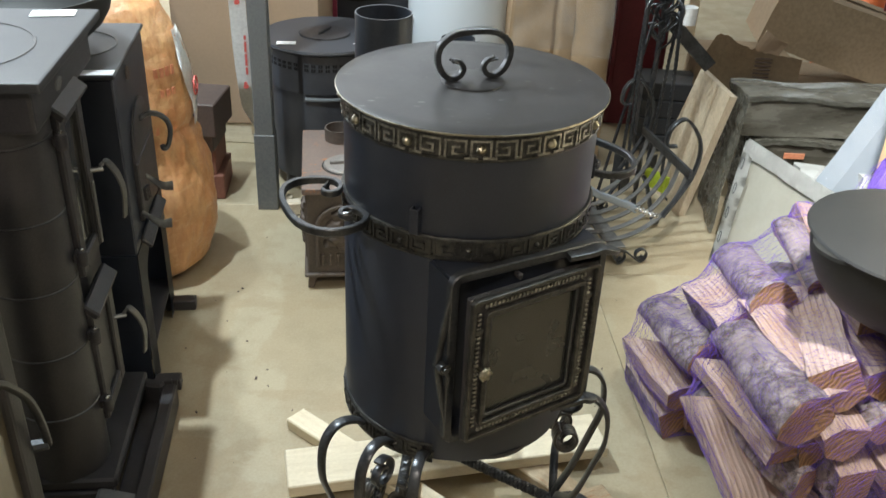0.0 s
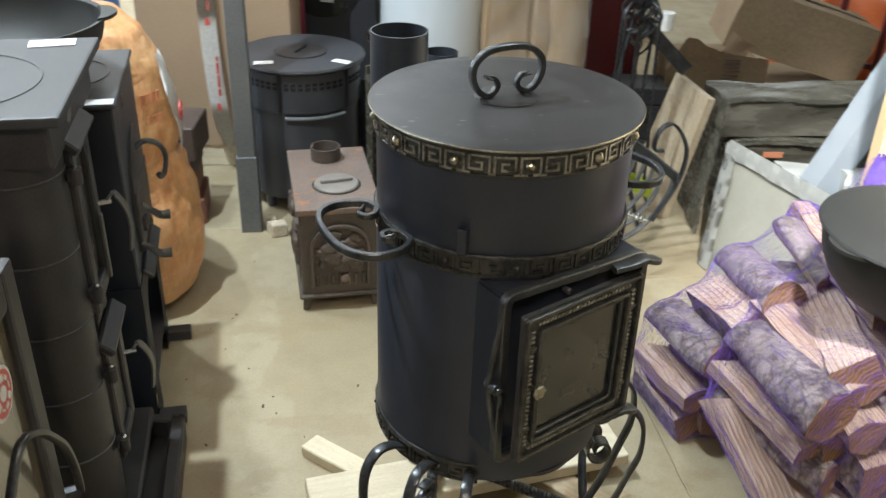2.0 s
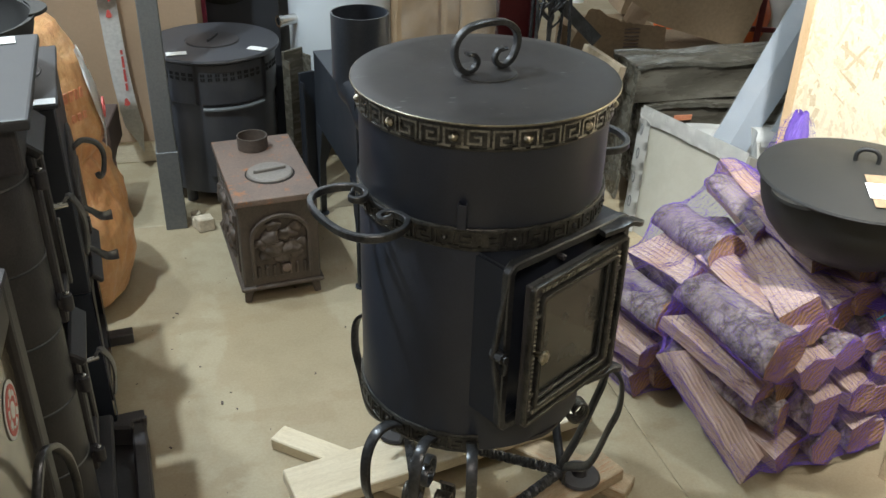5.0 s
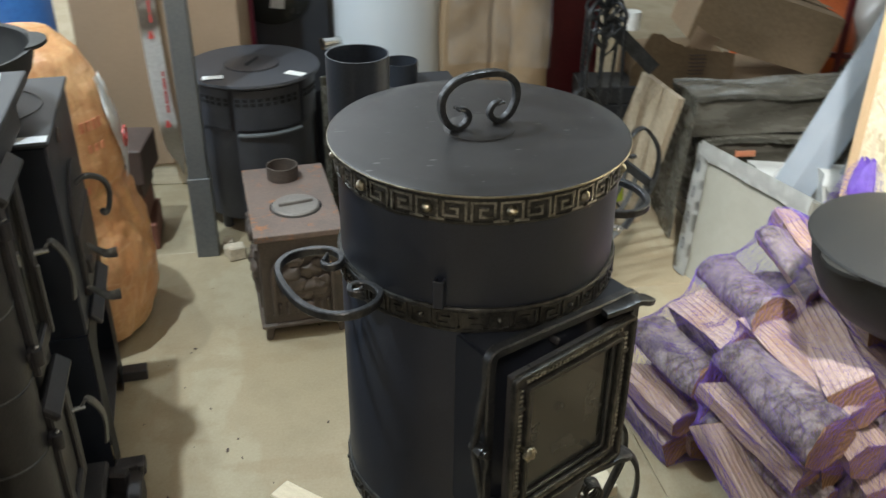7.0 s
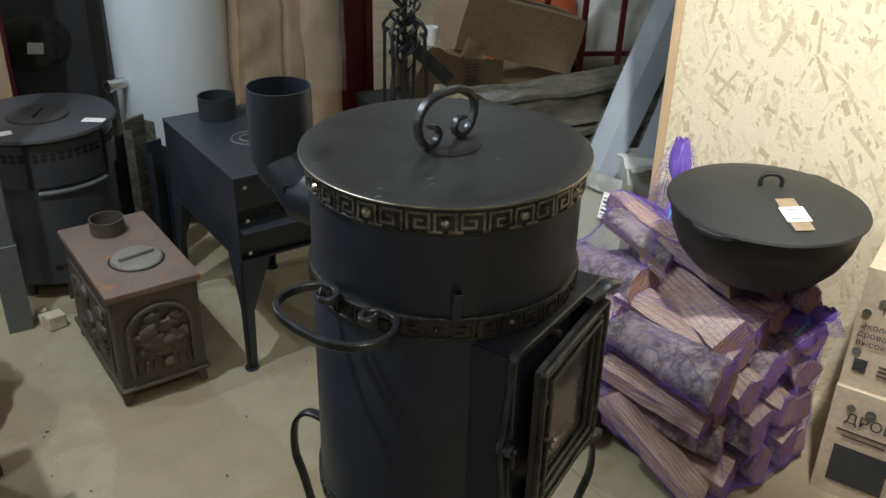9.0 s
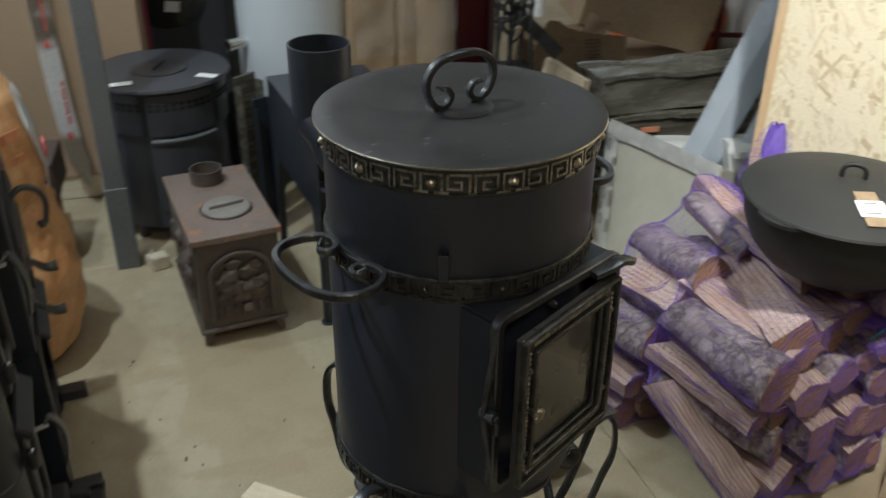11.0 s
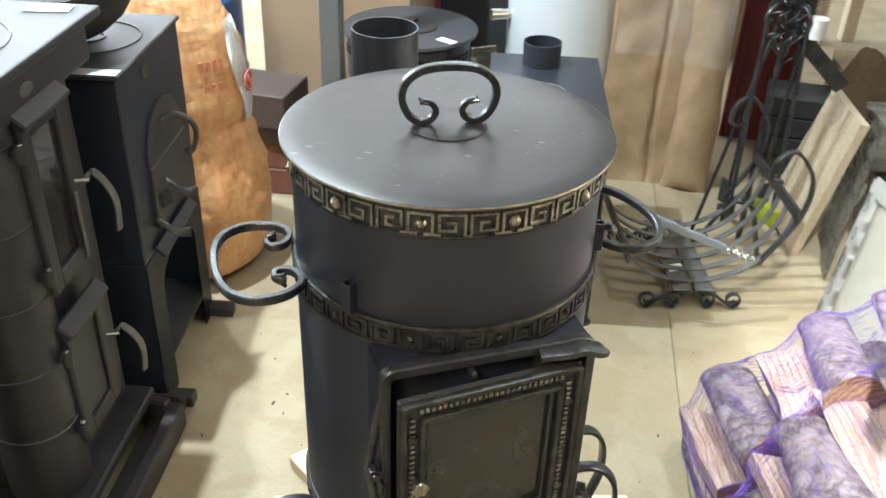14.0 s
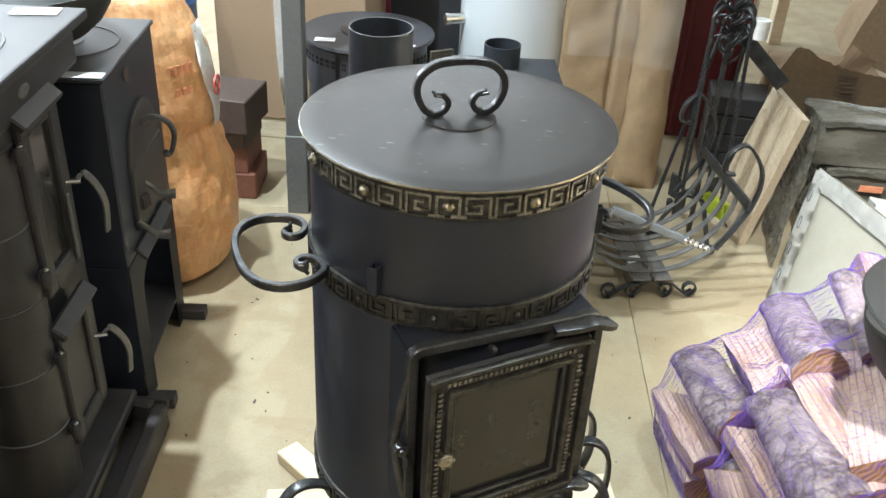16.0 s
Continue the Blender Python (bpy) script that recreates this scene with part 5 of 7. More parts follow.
# ---- round stove, small rusty stove, box stove, tank ----
def round_stove():
    s = thing("round_stove", pose(-0.487, 3.4, 0, 0, 0, 0), "round black sheet stove with pierced band and price labels", "stove")
    bm = bmesh.new()
    lathe(bm, [(0, 0.06), (0.215, 0.06), (0.215, 0.56), (0, 0.56)], 64)
    part("body", bm, M["round_black"], s, "", 40)
    bm = bmesh.new()
    lathe(bm, [(0, 0.56), (0.238, 0.56), (0.241, 0.566), (0.238, 0.574), (0.1, 0.577), (0.098, 0.574), (0, 0.574)], 64)
    top = part("top_plate", bm, M["round_black"], s, "round black top plate", 35)
    bm = bmesh.new()
    lathe(bm, [(0.096, 0.574), (0.094, 0.581), (0.03, 0.583), (0, 0.584)], 40)
    box(bm, (0.09, 0.008, 0.012), (0, 0, 0.588), Matrix.Rotation(1.2, 4, "Z"), 0.002)
    part("hob_lid", bm, M["cast"], top, "hob lid with a fin grip", 35)
    for ang, rr in ((230, 0.19), (322, 0.2)):
        bm = bmesh.new()
        q = Matrix.Rotation(radians(ang), 4, "Z") @ Matrix.Translation((rr, 0, 0.5775))
        box(bm, (0.036, 0.07, 0.0012), q.translation, Matrix.Rotation(radians(8 if ang < 300 else -30), 4, "Z") @ Matrix.Rotation(radians(90), 4, "Z"))
        part("price_label", bm, M["label"], top, "white paper label")
    # shell band with rows of small square holes
    for a0, a1 in ((200, 252), (257, 318), (323, 350)):
        bm = bmesh.new()
        n = int((a1 - a0) / 2)
        lathe(bm, [(0.216, 0.405), (0.224, 0.41), (0.224, 0.498), (0.224, 0.506), (0.224, 0.514), (0.224, 0.522), (0.224, 0.552), (0.216, 0.556)], n, None, a0, a1 - a0)
        sh = part("shell_band", bm, M["round_black"], s, "", 40)
        # Dark blocks on the shell stand in for the shaded holes
        bm = bmesh.new()
        k = 0
        for i in range(int((a1 - a0) / 2.2)):
            if i % 3 == 2:
                continue
            for z in (0.502, 0.518):
                ang = radians(a0 + 2 + 2.2 * i)
                box(bm, (0.003, 0.0068, 0.011), (0.2245 * math.cos(ang), 0.2245 * math.sin(ang), z), Matrix.Rotation(ang, 4, "Z"))
        tagged(part("vent_row", bm, M["hole_shade"], sh, "square vent holes"), kind="stuff")
    bm = bmesh.new()
    lathe(bm, [(0.216, 0.13), (0.2235, 0.133), (0.2235, 0.385), (0.216, 0.39)], 30, None, 258, 60)
    d = part("door", bm, M["round_black"], s, "curved black door", 40)
    bm = bmesh.new()
    lathe(bm, [(0.219, 0.384), (0.232, 0.387), (0.232, 0.393), (0.219, 0.397)], 30, None, 258, 60)
    part("door_lip", bm, M["grey_paint"], d, "pale worn door lip", 40)
    bm = bmesh.new()
    lathe(bm, [(0.215, 0.0), (0.2215, 0.0), (0.2215, 0.13), (0.215, 0.135)], 30, None, 266, 40)
    part("ash_drawer", bm, M["round_black"], s, "", 40)
    for ang in (225, 315, 45, 135):
        bm = bmesh.new()
        lathe(bm, [(0, 0), (0.02, 0), (0.02, 0.065), (0, 0.065)], 14, Matrix.Rotation(radians(ang), 4, "Z") @ Matrix.Translation((0.18, 0, 0)))
        part("foot", bm, M["round_black"], s, "", 40)


def rusty_stove():
    """Low cast box with a relief panel, a flue collar and a round lid."""
    s = thing("small_stove", pose(-0.345, 2.742, 0, 0, 0, 8.5), "small rusty cast-iron stove with relief panels on feet", "stove")
    w, d, h = 0.262, 0.475, 0.362
    bm = bmesh.new()
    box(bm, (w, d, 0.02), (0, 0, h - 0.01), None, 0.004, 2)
    top = part("top_plate", bm, M["rust"], s, "pale top plate with orange rust patches")
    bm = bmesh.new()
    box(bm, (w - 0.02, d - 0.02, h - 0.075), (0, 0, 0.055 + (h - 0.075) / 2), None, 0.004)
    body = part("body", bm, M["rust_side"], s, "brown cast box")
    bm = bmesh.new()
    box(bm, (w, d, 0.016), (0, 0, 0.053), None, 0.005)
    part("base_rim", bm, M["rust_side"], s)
    for sx in (-1, 1):
        for sy in (-1, 1):
            bm = bmesh.new()
            bar(bm, [(sx * 0.1, sy * 0.2, 0.05), (sx * 0.108, sy * 0.21, 0.025), (sx * 0.112, sy * 0.215, 0)], 0.026, 0.026, (1, 0, 0), lambda u: 1.15 - 0.4 * u)
            part("foot", bm, M["rust_side"], s, "", 40)
    bm = bmesh.new()
    lathe(bm, [(0.046, 0), (0.05, 0.002), (0.05, 0.045), (0.046, 0.045), (0.045, 0.0)], 32, Matrix.Translation((-0.005, 0.15, h)))
    part("flue_collar", bm, M["rust_side"], top, "open round flue collar", 40)
    bm = bmesh.new()
    lathe(bm, [(0, 0.01), (0.05, 0.0105), (0.068, 0.009), (0.072, 0.005), (0.072, 0.0)], 40, Matrix.Translation((0.01, -0.065, h)))
    lid = part("hob_lid", bm, M["rust_lid"], top, "round grey hob lid with fin grip", 30)
    # Dark ring laid on the plate stands in for the shaded gap
    bm = bmesh.new()
    lathe(bm, [(0.073, 0.0005), (0.0755, 0.0012), (0.078, 0.0005)], 40, Matrix.Translation((0.01, -0.065, h)))
    part("lid_gap", bm, M["hole_shade"], lid)
    bm = bmesh.new()
    box(bm, (0.105, 0.012, 0.02), (0.01, -0.065, h + 0.012), Matrix.Rotation(0.15, 4, "Z"), 0.003)
    part("fin_grip", bm, M["rust_lid"], lid)
    # relief door: arch, figures as rough lumps, bars below
    bm = bmesh.new()
    y = -d / 2 + 0.006
    arch = [(0.088 * math.cos(a), y - 0.004, 0.225 + 0.075 * math.sin(a)) for a in [math.pi * k / 16 for k in range(17)]]
    bar(bm, [(0.088, y - 0.004, 0.09)] + arch + [(-0.088, y - 0.004, 0.09)], 0.012, 0.012, (0, 1, 0))
    door = part("arched_door", bm, M["rust_side"], s, "arched relief door", 40)
    bm = bmesh.new()
    rnd = random.Random(4)
    for x, z, r in ((-0.02, 0.265, 0.024), (-0.03, 0.23, 0.032), (0.02, 0.235, 0.03), (0.05, 0.255, 0.02), (-0.06, 0.205, 0.026), (-0.02, 0.19, 0.036), (0.03, 0.185, 0.034), (0.065, 0.2, 0.02), (-0.05, 0.17, 0.022), (0.0, 0.155, 0.028), (0.05, 0.16, 0.02)):
        bmesh.ops.create_icosphere(bm, subdivisions=3, radius=r, matrix=Matrix.Translation((x, y, z)) @ Matrix.Diagonal((1, 0.45, 0.8, 1)))
    crumple(bm, 0.009, 50)
    tagged(part("relief", bm, M["rust_side"], door, "raised weathered relief", 80), kind="stuff")
    for k in range(7):
        bm = bmesh.new()
        box(bm, (0.012, 0.012, 0.04), (-0.072 + 0.024 * k, y, 0.11), None, 0.004)
        part("grate_bar", bm, M["rust_side"], door)
    bm = bmesh.new()
    lathe(bm, [(0, 0), (0.012, 0), (0.014, 0.012), (0, 0.016)], 14, Matrix.Translation((0.012, y - 0.004, 0.12)) @ Matrix.Rotation(radians(90), 4, "X"))
    part("knob", bm, M["rust"], door, "", 40)
    bm = bmesh.new()
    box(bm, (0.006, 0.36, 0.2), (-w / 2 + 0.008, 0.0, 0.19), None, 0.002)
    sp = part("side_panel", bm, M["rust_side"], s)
    bm = bmesh.new()
    for k in range(16):
        bmesh.ops.create_icosphere(bm, subdivisions=3, radius=0.02 + 0.015 * rnd.random(), matrix=Matrix.Translation((-w / 2 + 0.004, -0.16 + 0.32 * rnd.random(), 0.11 + 0.16 * rnd.random())) @ Matrix.Diagonal((0.4, 1.2, 0.9, 1)))
    crumple(bm, 0.009, 50, 2)
    tagged(part("side_relief", bm, M["rust_side"], sp, "", 50), kind="stuff")


def box_stove():
    s = thing("box_stove", pose(-0.068, 2.53, 0, 0, 0, 8), "blue-black sheet box stove on tall splayed legs", "stove")
    w, d, z0, z1 = 0.335, 0.56, 0.36, 0.622
    bm = bmesh.new()
    box(bm, (w, d, 0.006), (w / 2, d / 2, z1 - 0.003), None, 0.001)
    top = part("top_plate", bm, M["box_blue"], s, "dusty blue-black top plate")
    for nm, size, c in (("side_panel", (0.005, d - 0.004, z1 - z0 - 0.008), (0.004, d / 2, (z0 + z1) / 2 - 0.003)), ("side_panel", (0.005, d - 0.004, z1 - z0 - 0.008), (w - 0.004, d / 2, (z0 + z1) / 2 - 0.003)), ("back_panel", (w - 0.016, 0.005, z1 - z0 - 0.008), (w / 2, d - 0.006, (z0 + z1) / 2 - 0.003)), ("floor_panel", (w - 0.016, d - 0.02, 0.005), (w / 2, d / 2, z0)), ("front_panel", (w - 0.016, 0.005, 0.1), (w / 2, 0.03, z1 - 0.057)), ("shelf", (w - 0.016, 0.07, 0.006), (w / 2, 0.01, z1 - 0.16)), ("front_panel", (w - 0.016, 0.005, 0.09), (w / 2, 0.03, z0 + 0.05)), ("back_plate", (w - 0.016, 0.005, 0.08), (w / 2, 0.05, z1 - 0.14))):
        bm = bmesh.new()
        box(bm, size, c, None, 0.0008)
        part(nm, bm, M["box_blue"] if nm != "back_plate" else M["glass"], s)
    bm = bmesh.new()
    lathe(bm, [(0.055, 0), (0.058, 0), (0.058, 0.07), (0.055, 0.07), (0.055, 0.0)], 36, Matrix.Translation((0.155, 0.485, z1)))
    part("flue_collar", bm, M["box_blue"], top, "open round flue collar", 40)
    bm = bmesh.new()
    plate_rings(bm, (0.165, 0.26), (0.03, 0.055), z1 + 0.0005)
    part("hob_rings", bm, M["grey_paint"], top, "", 40)
    for x, y, sx in ((0.0, 0.0, 1), (w, 0.0, -1), (0.0, d, 1), (w, d, -1)):
        bm = bmesh.new()
        sy = 1 if y == 0 else -1
        for ax in ((1, 0), (0, 1)):
            q = [(x, y, z0 + 0.004), (x + sx * ax[0] * 0.09, y + sy * ax[1] * 0.09, z0 + 0.004), (x + sx * ax[0] * 0.03, y + sy * ax[1] * 0.03, 0.2), (x + sx * ax[0] * 0.025, y + sy * ax[1] * 0.025, 0.005), (x, y, 0.005)]
            n = Vector((ax[1], ax[0], 0)) * 0.004
            f = [bm.verts.new(Vector(p)) for p in q]
            g = [bm.verts.new(Vector(p) + Vector((n.x * sx, n.y * sy, 0))) for p in q]
            bm.faces.new(f)
            bm.faces.new(g[::-1])
            for i in range(5):
                j = (i + 1) % 5
                bm.faces.new((f[i], f[j], g[j], g[i]))
        lathe(bm, [(0, 0), (0.022, 0), (0.022, 0.005), (0, 0.005)], 14, Matrix.Translation((x + sx * 0.01, y + sy * 0.01, 0)))
        part("leg", bm, M["box_blue"], s, "tapered folded leg")
    for k in range(3):
        bm = bmesh.new()
        lathe(bm, [(0, 0), (0.006, 0), (0.006, 0.006), (0, 0.006)], 10, Matrix.Translation((0.03, 0.0, z1 - 0.03 - 0.1 * k)) @ Matrix.Rotation(radians(90), 4, "X"))
        part("bolt", bm, M["steel"], s)


def water_tank():
    s = thing("water_tank", pose(0.03, 3.76, 0), "tall pale grey enamelled round water tank", "tank")
    bm = bmesh.new()
    lathe(bm, [(0, 0.05), (0.2, 0.05), (0.218, 0.07), (0.22, 0.09), (0.22, 1.6), (0.2, 1.64), (0, 1.66)], 64)
    part("shell", bm, M["tank"], s, "", 40)
    for k, (a, z) in enumerate(((205, 0.57), (-10, 0.62))):
        bm = bmesh.new()
        q = Matrix.Rotation(radians(a), 4, "Z") @ Matrix.Translation((0.215, 0, z)) @ Matrix.Rotation(radians(90), 4, "Y")
        lathe(bm, [(0.014, 0), (0.021, 0), (0.021, 0.065), (0.024, 0.066), (0.024, 0.08), (0.016, 0.08), (0.014, 0.0)], 22, q)
        part("pipe_stub", bm, M["steel"], s, "bright threaded pipe stub", 40)
    for a in (60, 180, 300):
        bm = bmesh.new()
        lathe(bm, [(0, 0), (0.02, 0), (0.02, 0.052), (0, 0.052)], 12, Matrix.Rotation(radians(a), 4, "Z") @ Matrix.Translation((0.16, 0, 0)))
        part("foot", bm, M["round_black"], s)


round_stove()
rusty_stove()
box_stove()
water_tank()


def tall_stove(m, label):
    s = thing("tall_stove", m, label, "stove")
    bm = bmesh.new()
    box(bm, (0.5, 0.4, 1.3), (0, 0.2, 0.65), None, 0.008, 2)
    part("body", bm, M["round_black"], s)
    bm = bmesh.new()
    lathe(bm, [(0, 0), (0.15, 0), (0.15, 0.01), (0.13, 0.014), (0, 0.014)], 40, Matrix.Translation((0.02, 0, 0.62)) @ Matrix.Rotation(radians(90), 4, "X") @ Matrix.Diagonal((1, 0.75, 1, 1)))
    d = part("oval_door", bm, M["glass"], s, "oval dark glass door", 40)
    bm = bmesh.new()
    box(bm, (0.06, 0.001, 0.045), (0.03, -0.016, 0.6), Matrix.Rotation(0.15, 4, "Y"))
    part("price_label", bm, M["label"], d, "white paper label")


tall_stove(pose(-0.46, 4.15, 0, 0, 0, 8), "tall black stove with an oval glass door")


bm = bmesh.new()
bar(bm, [(0, 0, 0), (-0.01, 0.0, 0.6), (0.0, 0.02, 1.25)], 0.034, 0.022, (1, 0, 0))
tagged(part("red_strip", bm, M["crimson"], None), "narrow red strip standing before the tall stove", "strip").matrix_world = pose(-0.535, 4.08, 0)


def dark_boiler():
    s = thing("dark_boiler", pose(-0.2, 4.5, 0), "dark grey round boiler with a side pipe stub", "boiler")
    bm = bmesh.new()
    lathe(bm, [(0, 0), (0.17, 0), (0.17, 1.5), (0, 1.52)], 40)
    part("shell", bm, M["grey_paint"], s, "", 40)
    bm = bmesh.new()
    lathe(bm, [(0.014, 0), (0.03, 0), (0.03, 0.1), (0.02, 0.1), (0.014, 0)], 20, Matrix.Translation((-0.06, -0.12, 0.5)) @ Matrix.Rotation(radians(90), 4, "X"))
    part("pipe_stub", bm, M["cast"], s, "", 40)


dark_boiler()
for k, (x, y, rz, w, h) in enumerate(((-0.16, 3.22, 20, 0.06, 0.5), (-0.2, 3.3, 35, 0.09, 0.56), (-0.25, 3.42, 10, 0.05, 0.46))):
    prof = thing("metal_profile", pose(x, y, 0, 0, 0, rz), "bent metal profile standing between stove and tank", "profile", "profiles beside the tank")
    for nm, size, c in (("web", (w, 0.012, h), (0, 0.009, h / 2)), ("flange", (0.006, 0.045, h - 0.02), (w / 2 - 0.003, -0.02, h / 2 - 0.01)), ("flange", (0.006, 0.03, h - 0.03), (-w / 2 + 0.003, -0.012, h / 2 - 0.015))):
        bm = bmesh.new()
        box(bm, size, c, None, 0.002)
        part(nm, bm, M["box_blue"] if k != 1 else M["grey_wrap"], prof)


# ---- firewood in violet nets, with the lidded cauldron on top ----
ROLLS = {3: 0.4, 40: -0.5, 41: 0.45, 42: 0.2}  # logs that lie turned on their side


def log(p, q, r, shape, seed):
    """A split log from p to q: bark on its round side, split faces, sawn ends."""
    p, q = Vector(p), Vector(q)
    d = q - p
    rnd = random.Random(seed)
    if shape == "half":
        sec = [(r * math.cos(a), r * 0.95 * math.sin(a), 2) for a in [math.pi * k / 8 for k in range(9)]] + [(-r * 0.5, -r * 0.42, 1), (r * 0.35, -r * 0.5, 1)]
    elif shape == "wedge":
        sec = [(r * 1.1, r * 0.5, 1), (r * 0.2, r * 0.75, 1), (-r, r * 0.55, 1), (-r * 1.05, -r * 0.1, 2), (-r * 0.7, -r * 0.6, 2), (-r * 0.1, -r * 0.8, 2), (r * 0.8, -r * 0.5, 1)]
    elif shape == "plank":
        sec = [(r * 1.25, r * 0.35, 1), (-r * 1.2, r * 0.45, 1), (-r * 1.3, -r * 0.3, 2), (-r * 0.4, -r * 0.5, 1), (r * 1.2, -r * 0.4, 1)]
    else:
        sec = [(r, r * 0.8, 1), (-r * 0.9, r * 0.85, 1), (-r, -r * 0.6, 1), (-r * 0.2, -r * 0.95, 2), (r * 0.9, -r * 0.75, 2)]
    bm = bmesh.new()
    rings, n = [], 13
    for i in range(n):
        t = i / (n - 1)
        k = 1 + 0.06 * math.sin(3 * t + seed)
        rings.append([bm.verts.new(Vector((x * k, d.length * t, z * k)) + noise.noise_vector(Vector((x * 14 + seed, t * 2.5, z * 14))) * 0.008 + noise.noise_vector(Vector((x * 40, t * 9 + seed, z * 40))) * 0.003 + Vector((0, (0.25 * x - 0.2 * z + 0.012 * noise.noise(Vector((x * 60, z * 60, seed)))) * (1 if i == n - 1 else -1 if i == 0 else 0), 0))) for x, z, _ in sec])
    m = len(sec)
    for a, b in zip(rings, rings[1:]):
        for i in range(m):
            f = bm.faces.new((a[i], a[(i + 1) % m], b[(i + 1) % m], b[i]))
            f.material_index = {1: 0, 2: 1}[sec[i][2]]
            f.smooth = shape == "half" and sec[i][2] == 2
    for ring in (rings[0][::-1], rings[-1]):
        f = bm.faces.new(ring)
        f.material_index = 2
    bmesh.ops.recalc_face_normals(bm, faces=bm.faces)
    ob = part("log", bm, [M["split"], M["bark"], M["end"]], None)
    ob.matrix_world = Matrix.Translation(p) @ d.to_track_quat("Y", "Z").to_matrix().to_4x4() @ Matrix.Rotation(ROLLS.get(seed, rnd.uniform(-0.25, 0.25)), 4, "Y")
    words = {"half": "half-round birch log with grey bark in the net", "wedge": "split birch wedge with pinkish faces in the net", "plank": "flat split birch slat in the net", "quad": "square-split birch log with striped grain in the net"}
    return tagged(ob, words[shape], "log", "firewood in nets")


FRONT = [((0.905, 1.93, 0.41), (0.865, 1.57, 0.4), 0.06, "quad"), ((0.945, 1.9, 0.43), (0.985, 1.6, 0.4), 0.055, "wedge"),
         ((0.72, 1.82, 0.355), (0.79, 1.51, 0.34), 0.07, "half"), ((0.765, 1.87, 0.42), (0.86, 1.56, 0.37), 0.042, "wedge"),
         ((0.685, 1.82, 0.275), (0.775, 1.53, 0.25), 0.048, "plank"), ((0.64, 1.73, 0.24), (0.752, 1.48, 0.05), 0.042, "plank"),
         ((0.69, 1.8, 0.19), (0.83, 1.52, 0.15), 0.055, "half"), ((0.74, 1.82, 0.09), (0.86, 1.5, 0.06), 0.055, "wedge"),
         ((0.86, 1.8, 0.32), (0.89, 1.52, 0.29), 0.052, "wedge"), ((0.97, 1.8, 0.32), (0.995, 1.55, 0.3), 0.055, "half"),
         ((0.9, 1.8, 0.19), (0.93, 1.5, 0.18), 0.056, "quad"), ((1.02, 1.8, 0.2), (1.045, 1.53, 0.19), 0.052, "wedge"),
         ((0.94, 1.8, 0.07), (0.965, 1.5, 0.06), 0.056, "half"), ((1.05, 1.8, 0.08), (1.075, 1.53, 0.07), 0.05, "quad"),
         ((1.07, 1.82, 0.32), (1.09, 1.58, 0.32), 0.05, "half"), ((1.03, 1.88, 0.42), (1.06, 1.62, 0.41), 0.046, "wedge"), ((0.8, 1.78, 0.26), (0.85, 1.56, 0.23), 0.04, "quad"),
         ((1.15, 1.8, 0.07), (1.115, 1.54, 0.06), 0.045, "wedge"), ((1.15, 1.8, 0.17), (1.12, 1.55, 0.16), 0.046, "quad"), ((1.15, 1.8, 0.27), (1.12, 1.55, 0.26), 0.046, "half"), ((1.15, 1.8, 0.37), (1.125, 1.56, 0.36), 0.045, "wedge"), ((1.15, 1.82, 0.45), (1.13, 1.6, 0.45), 0.04, "half")]
BACK = [((0.9, 2.12, 0.49), (0.915, 1.88, 0.455), 0.05, "half"), ((0.735, 2.12, 0.29), (0.755, 1.825, 0.36), 0.068, "quad"), ((0.795, 2.16, 0.375), (0.798, 1.83, 0.435), 0.062, "half"),
        ((0.98, 2.2, 0.5), (1.0, 1.95, 0.46), 0.05, "wedge"), ((0.6, 2.1, 0.235), (0.672, 1.84, 0.245), 0.062, "half"),
        ((0.555, 2.06, 0.14), (0.618, 1.83, 0.15), 0.045, "wedge"), ((0.575, 2.08, 0.05), (0.625, 1.86, 0.045), 0.043, "quad"),
        ((0.72, 2.12, 0.165), (0.725, 1.86, 0.205), 0.05, "wedge"), ((0.66, 2.1, 0.12), (0.7, 1.86, 0.125), 0.045, "half"),
        ((0.69, 2.12, 0.045), (0.7, 1.86, 0.045), 0.042, "wedge"), ((0.81, 2.12, 0.26), (0.815, 1.86, 0.29), 0.052, "quad"), ((0.8, 2.12, 0.13), (0.81, 1.86, 0.13), 0.058, "half"),
        ((0.92, 2.14, 0.34), (0.93, 1.9, 0.33), 0.055, "half"), ((0.93, 2.14, 0.2), (0.94, 1.9, 0.2), 0.06, "wedge"), ((0.94, 2.14, 0.06), (0.95, 1.9, 0.06), 0.056, "quad"),
        ((1.03, 2.15, 0.4), (1.05, 1.92, 0.42), 0.05, "half"), ((1.05, 2.15, 0.24), (1.06, 1.92, 0.24), 0.055, "quad"), ((1.06, 2.14, 0.08), (1.07, 1.92, 0.08), 0.055, "half")]


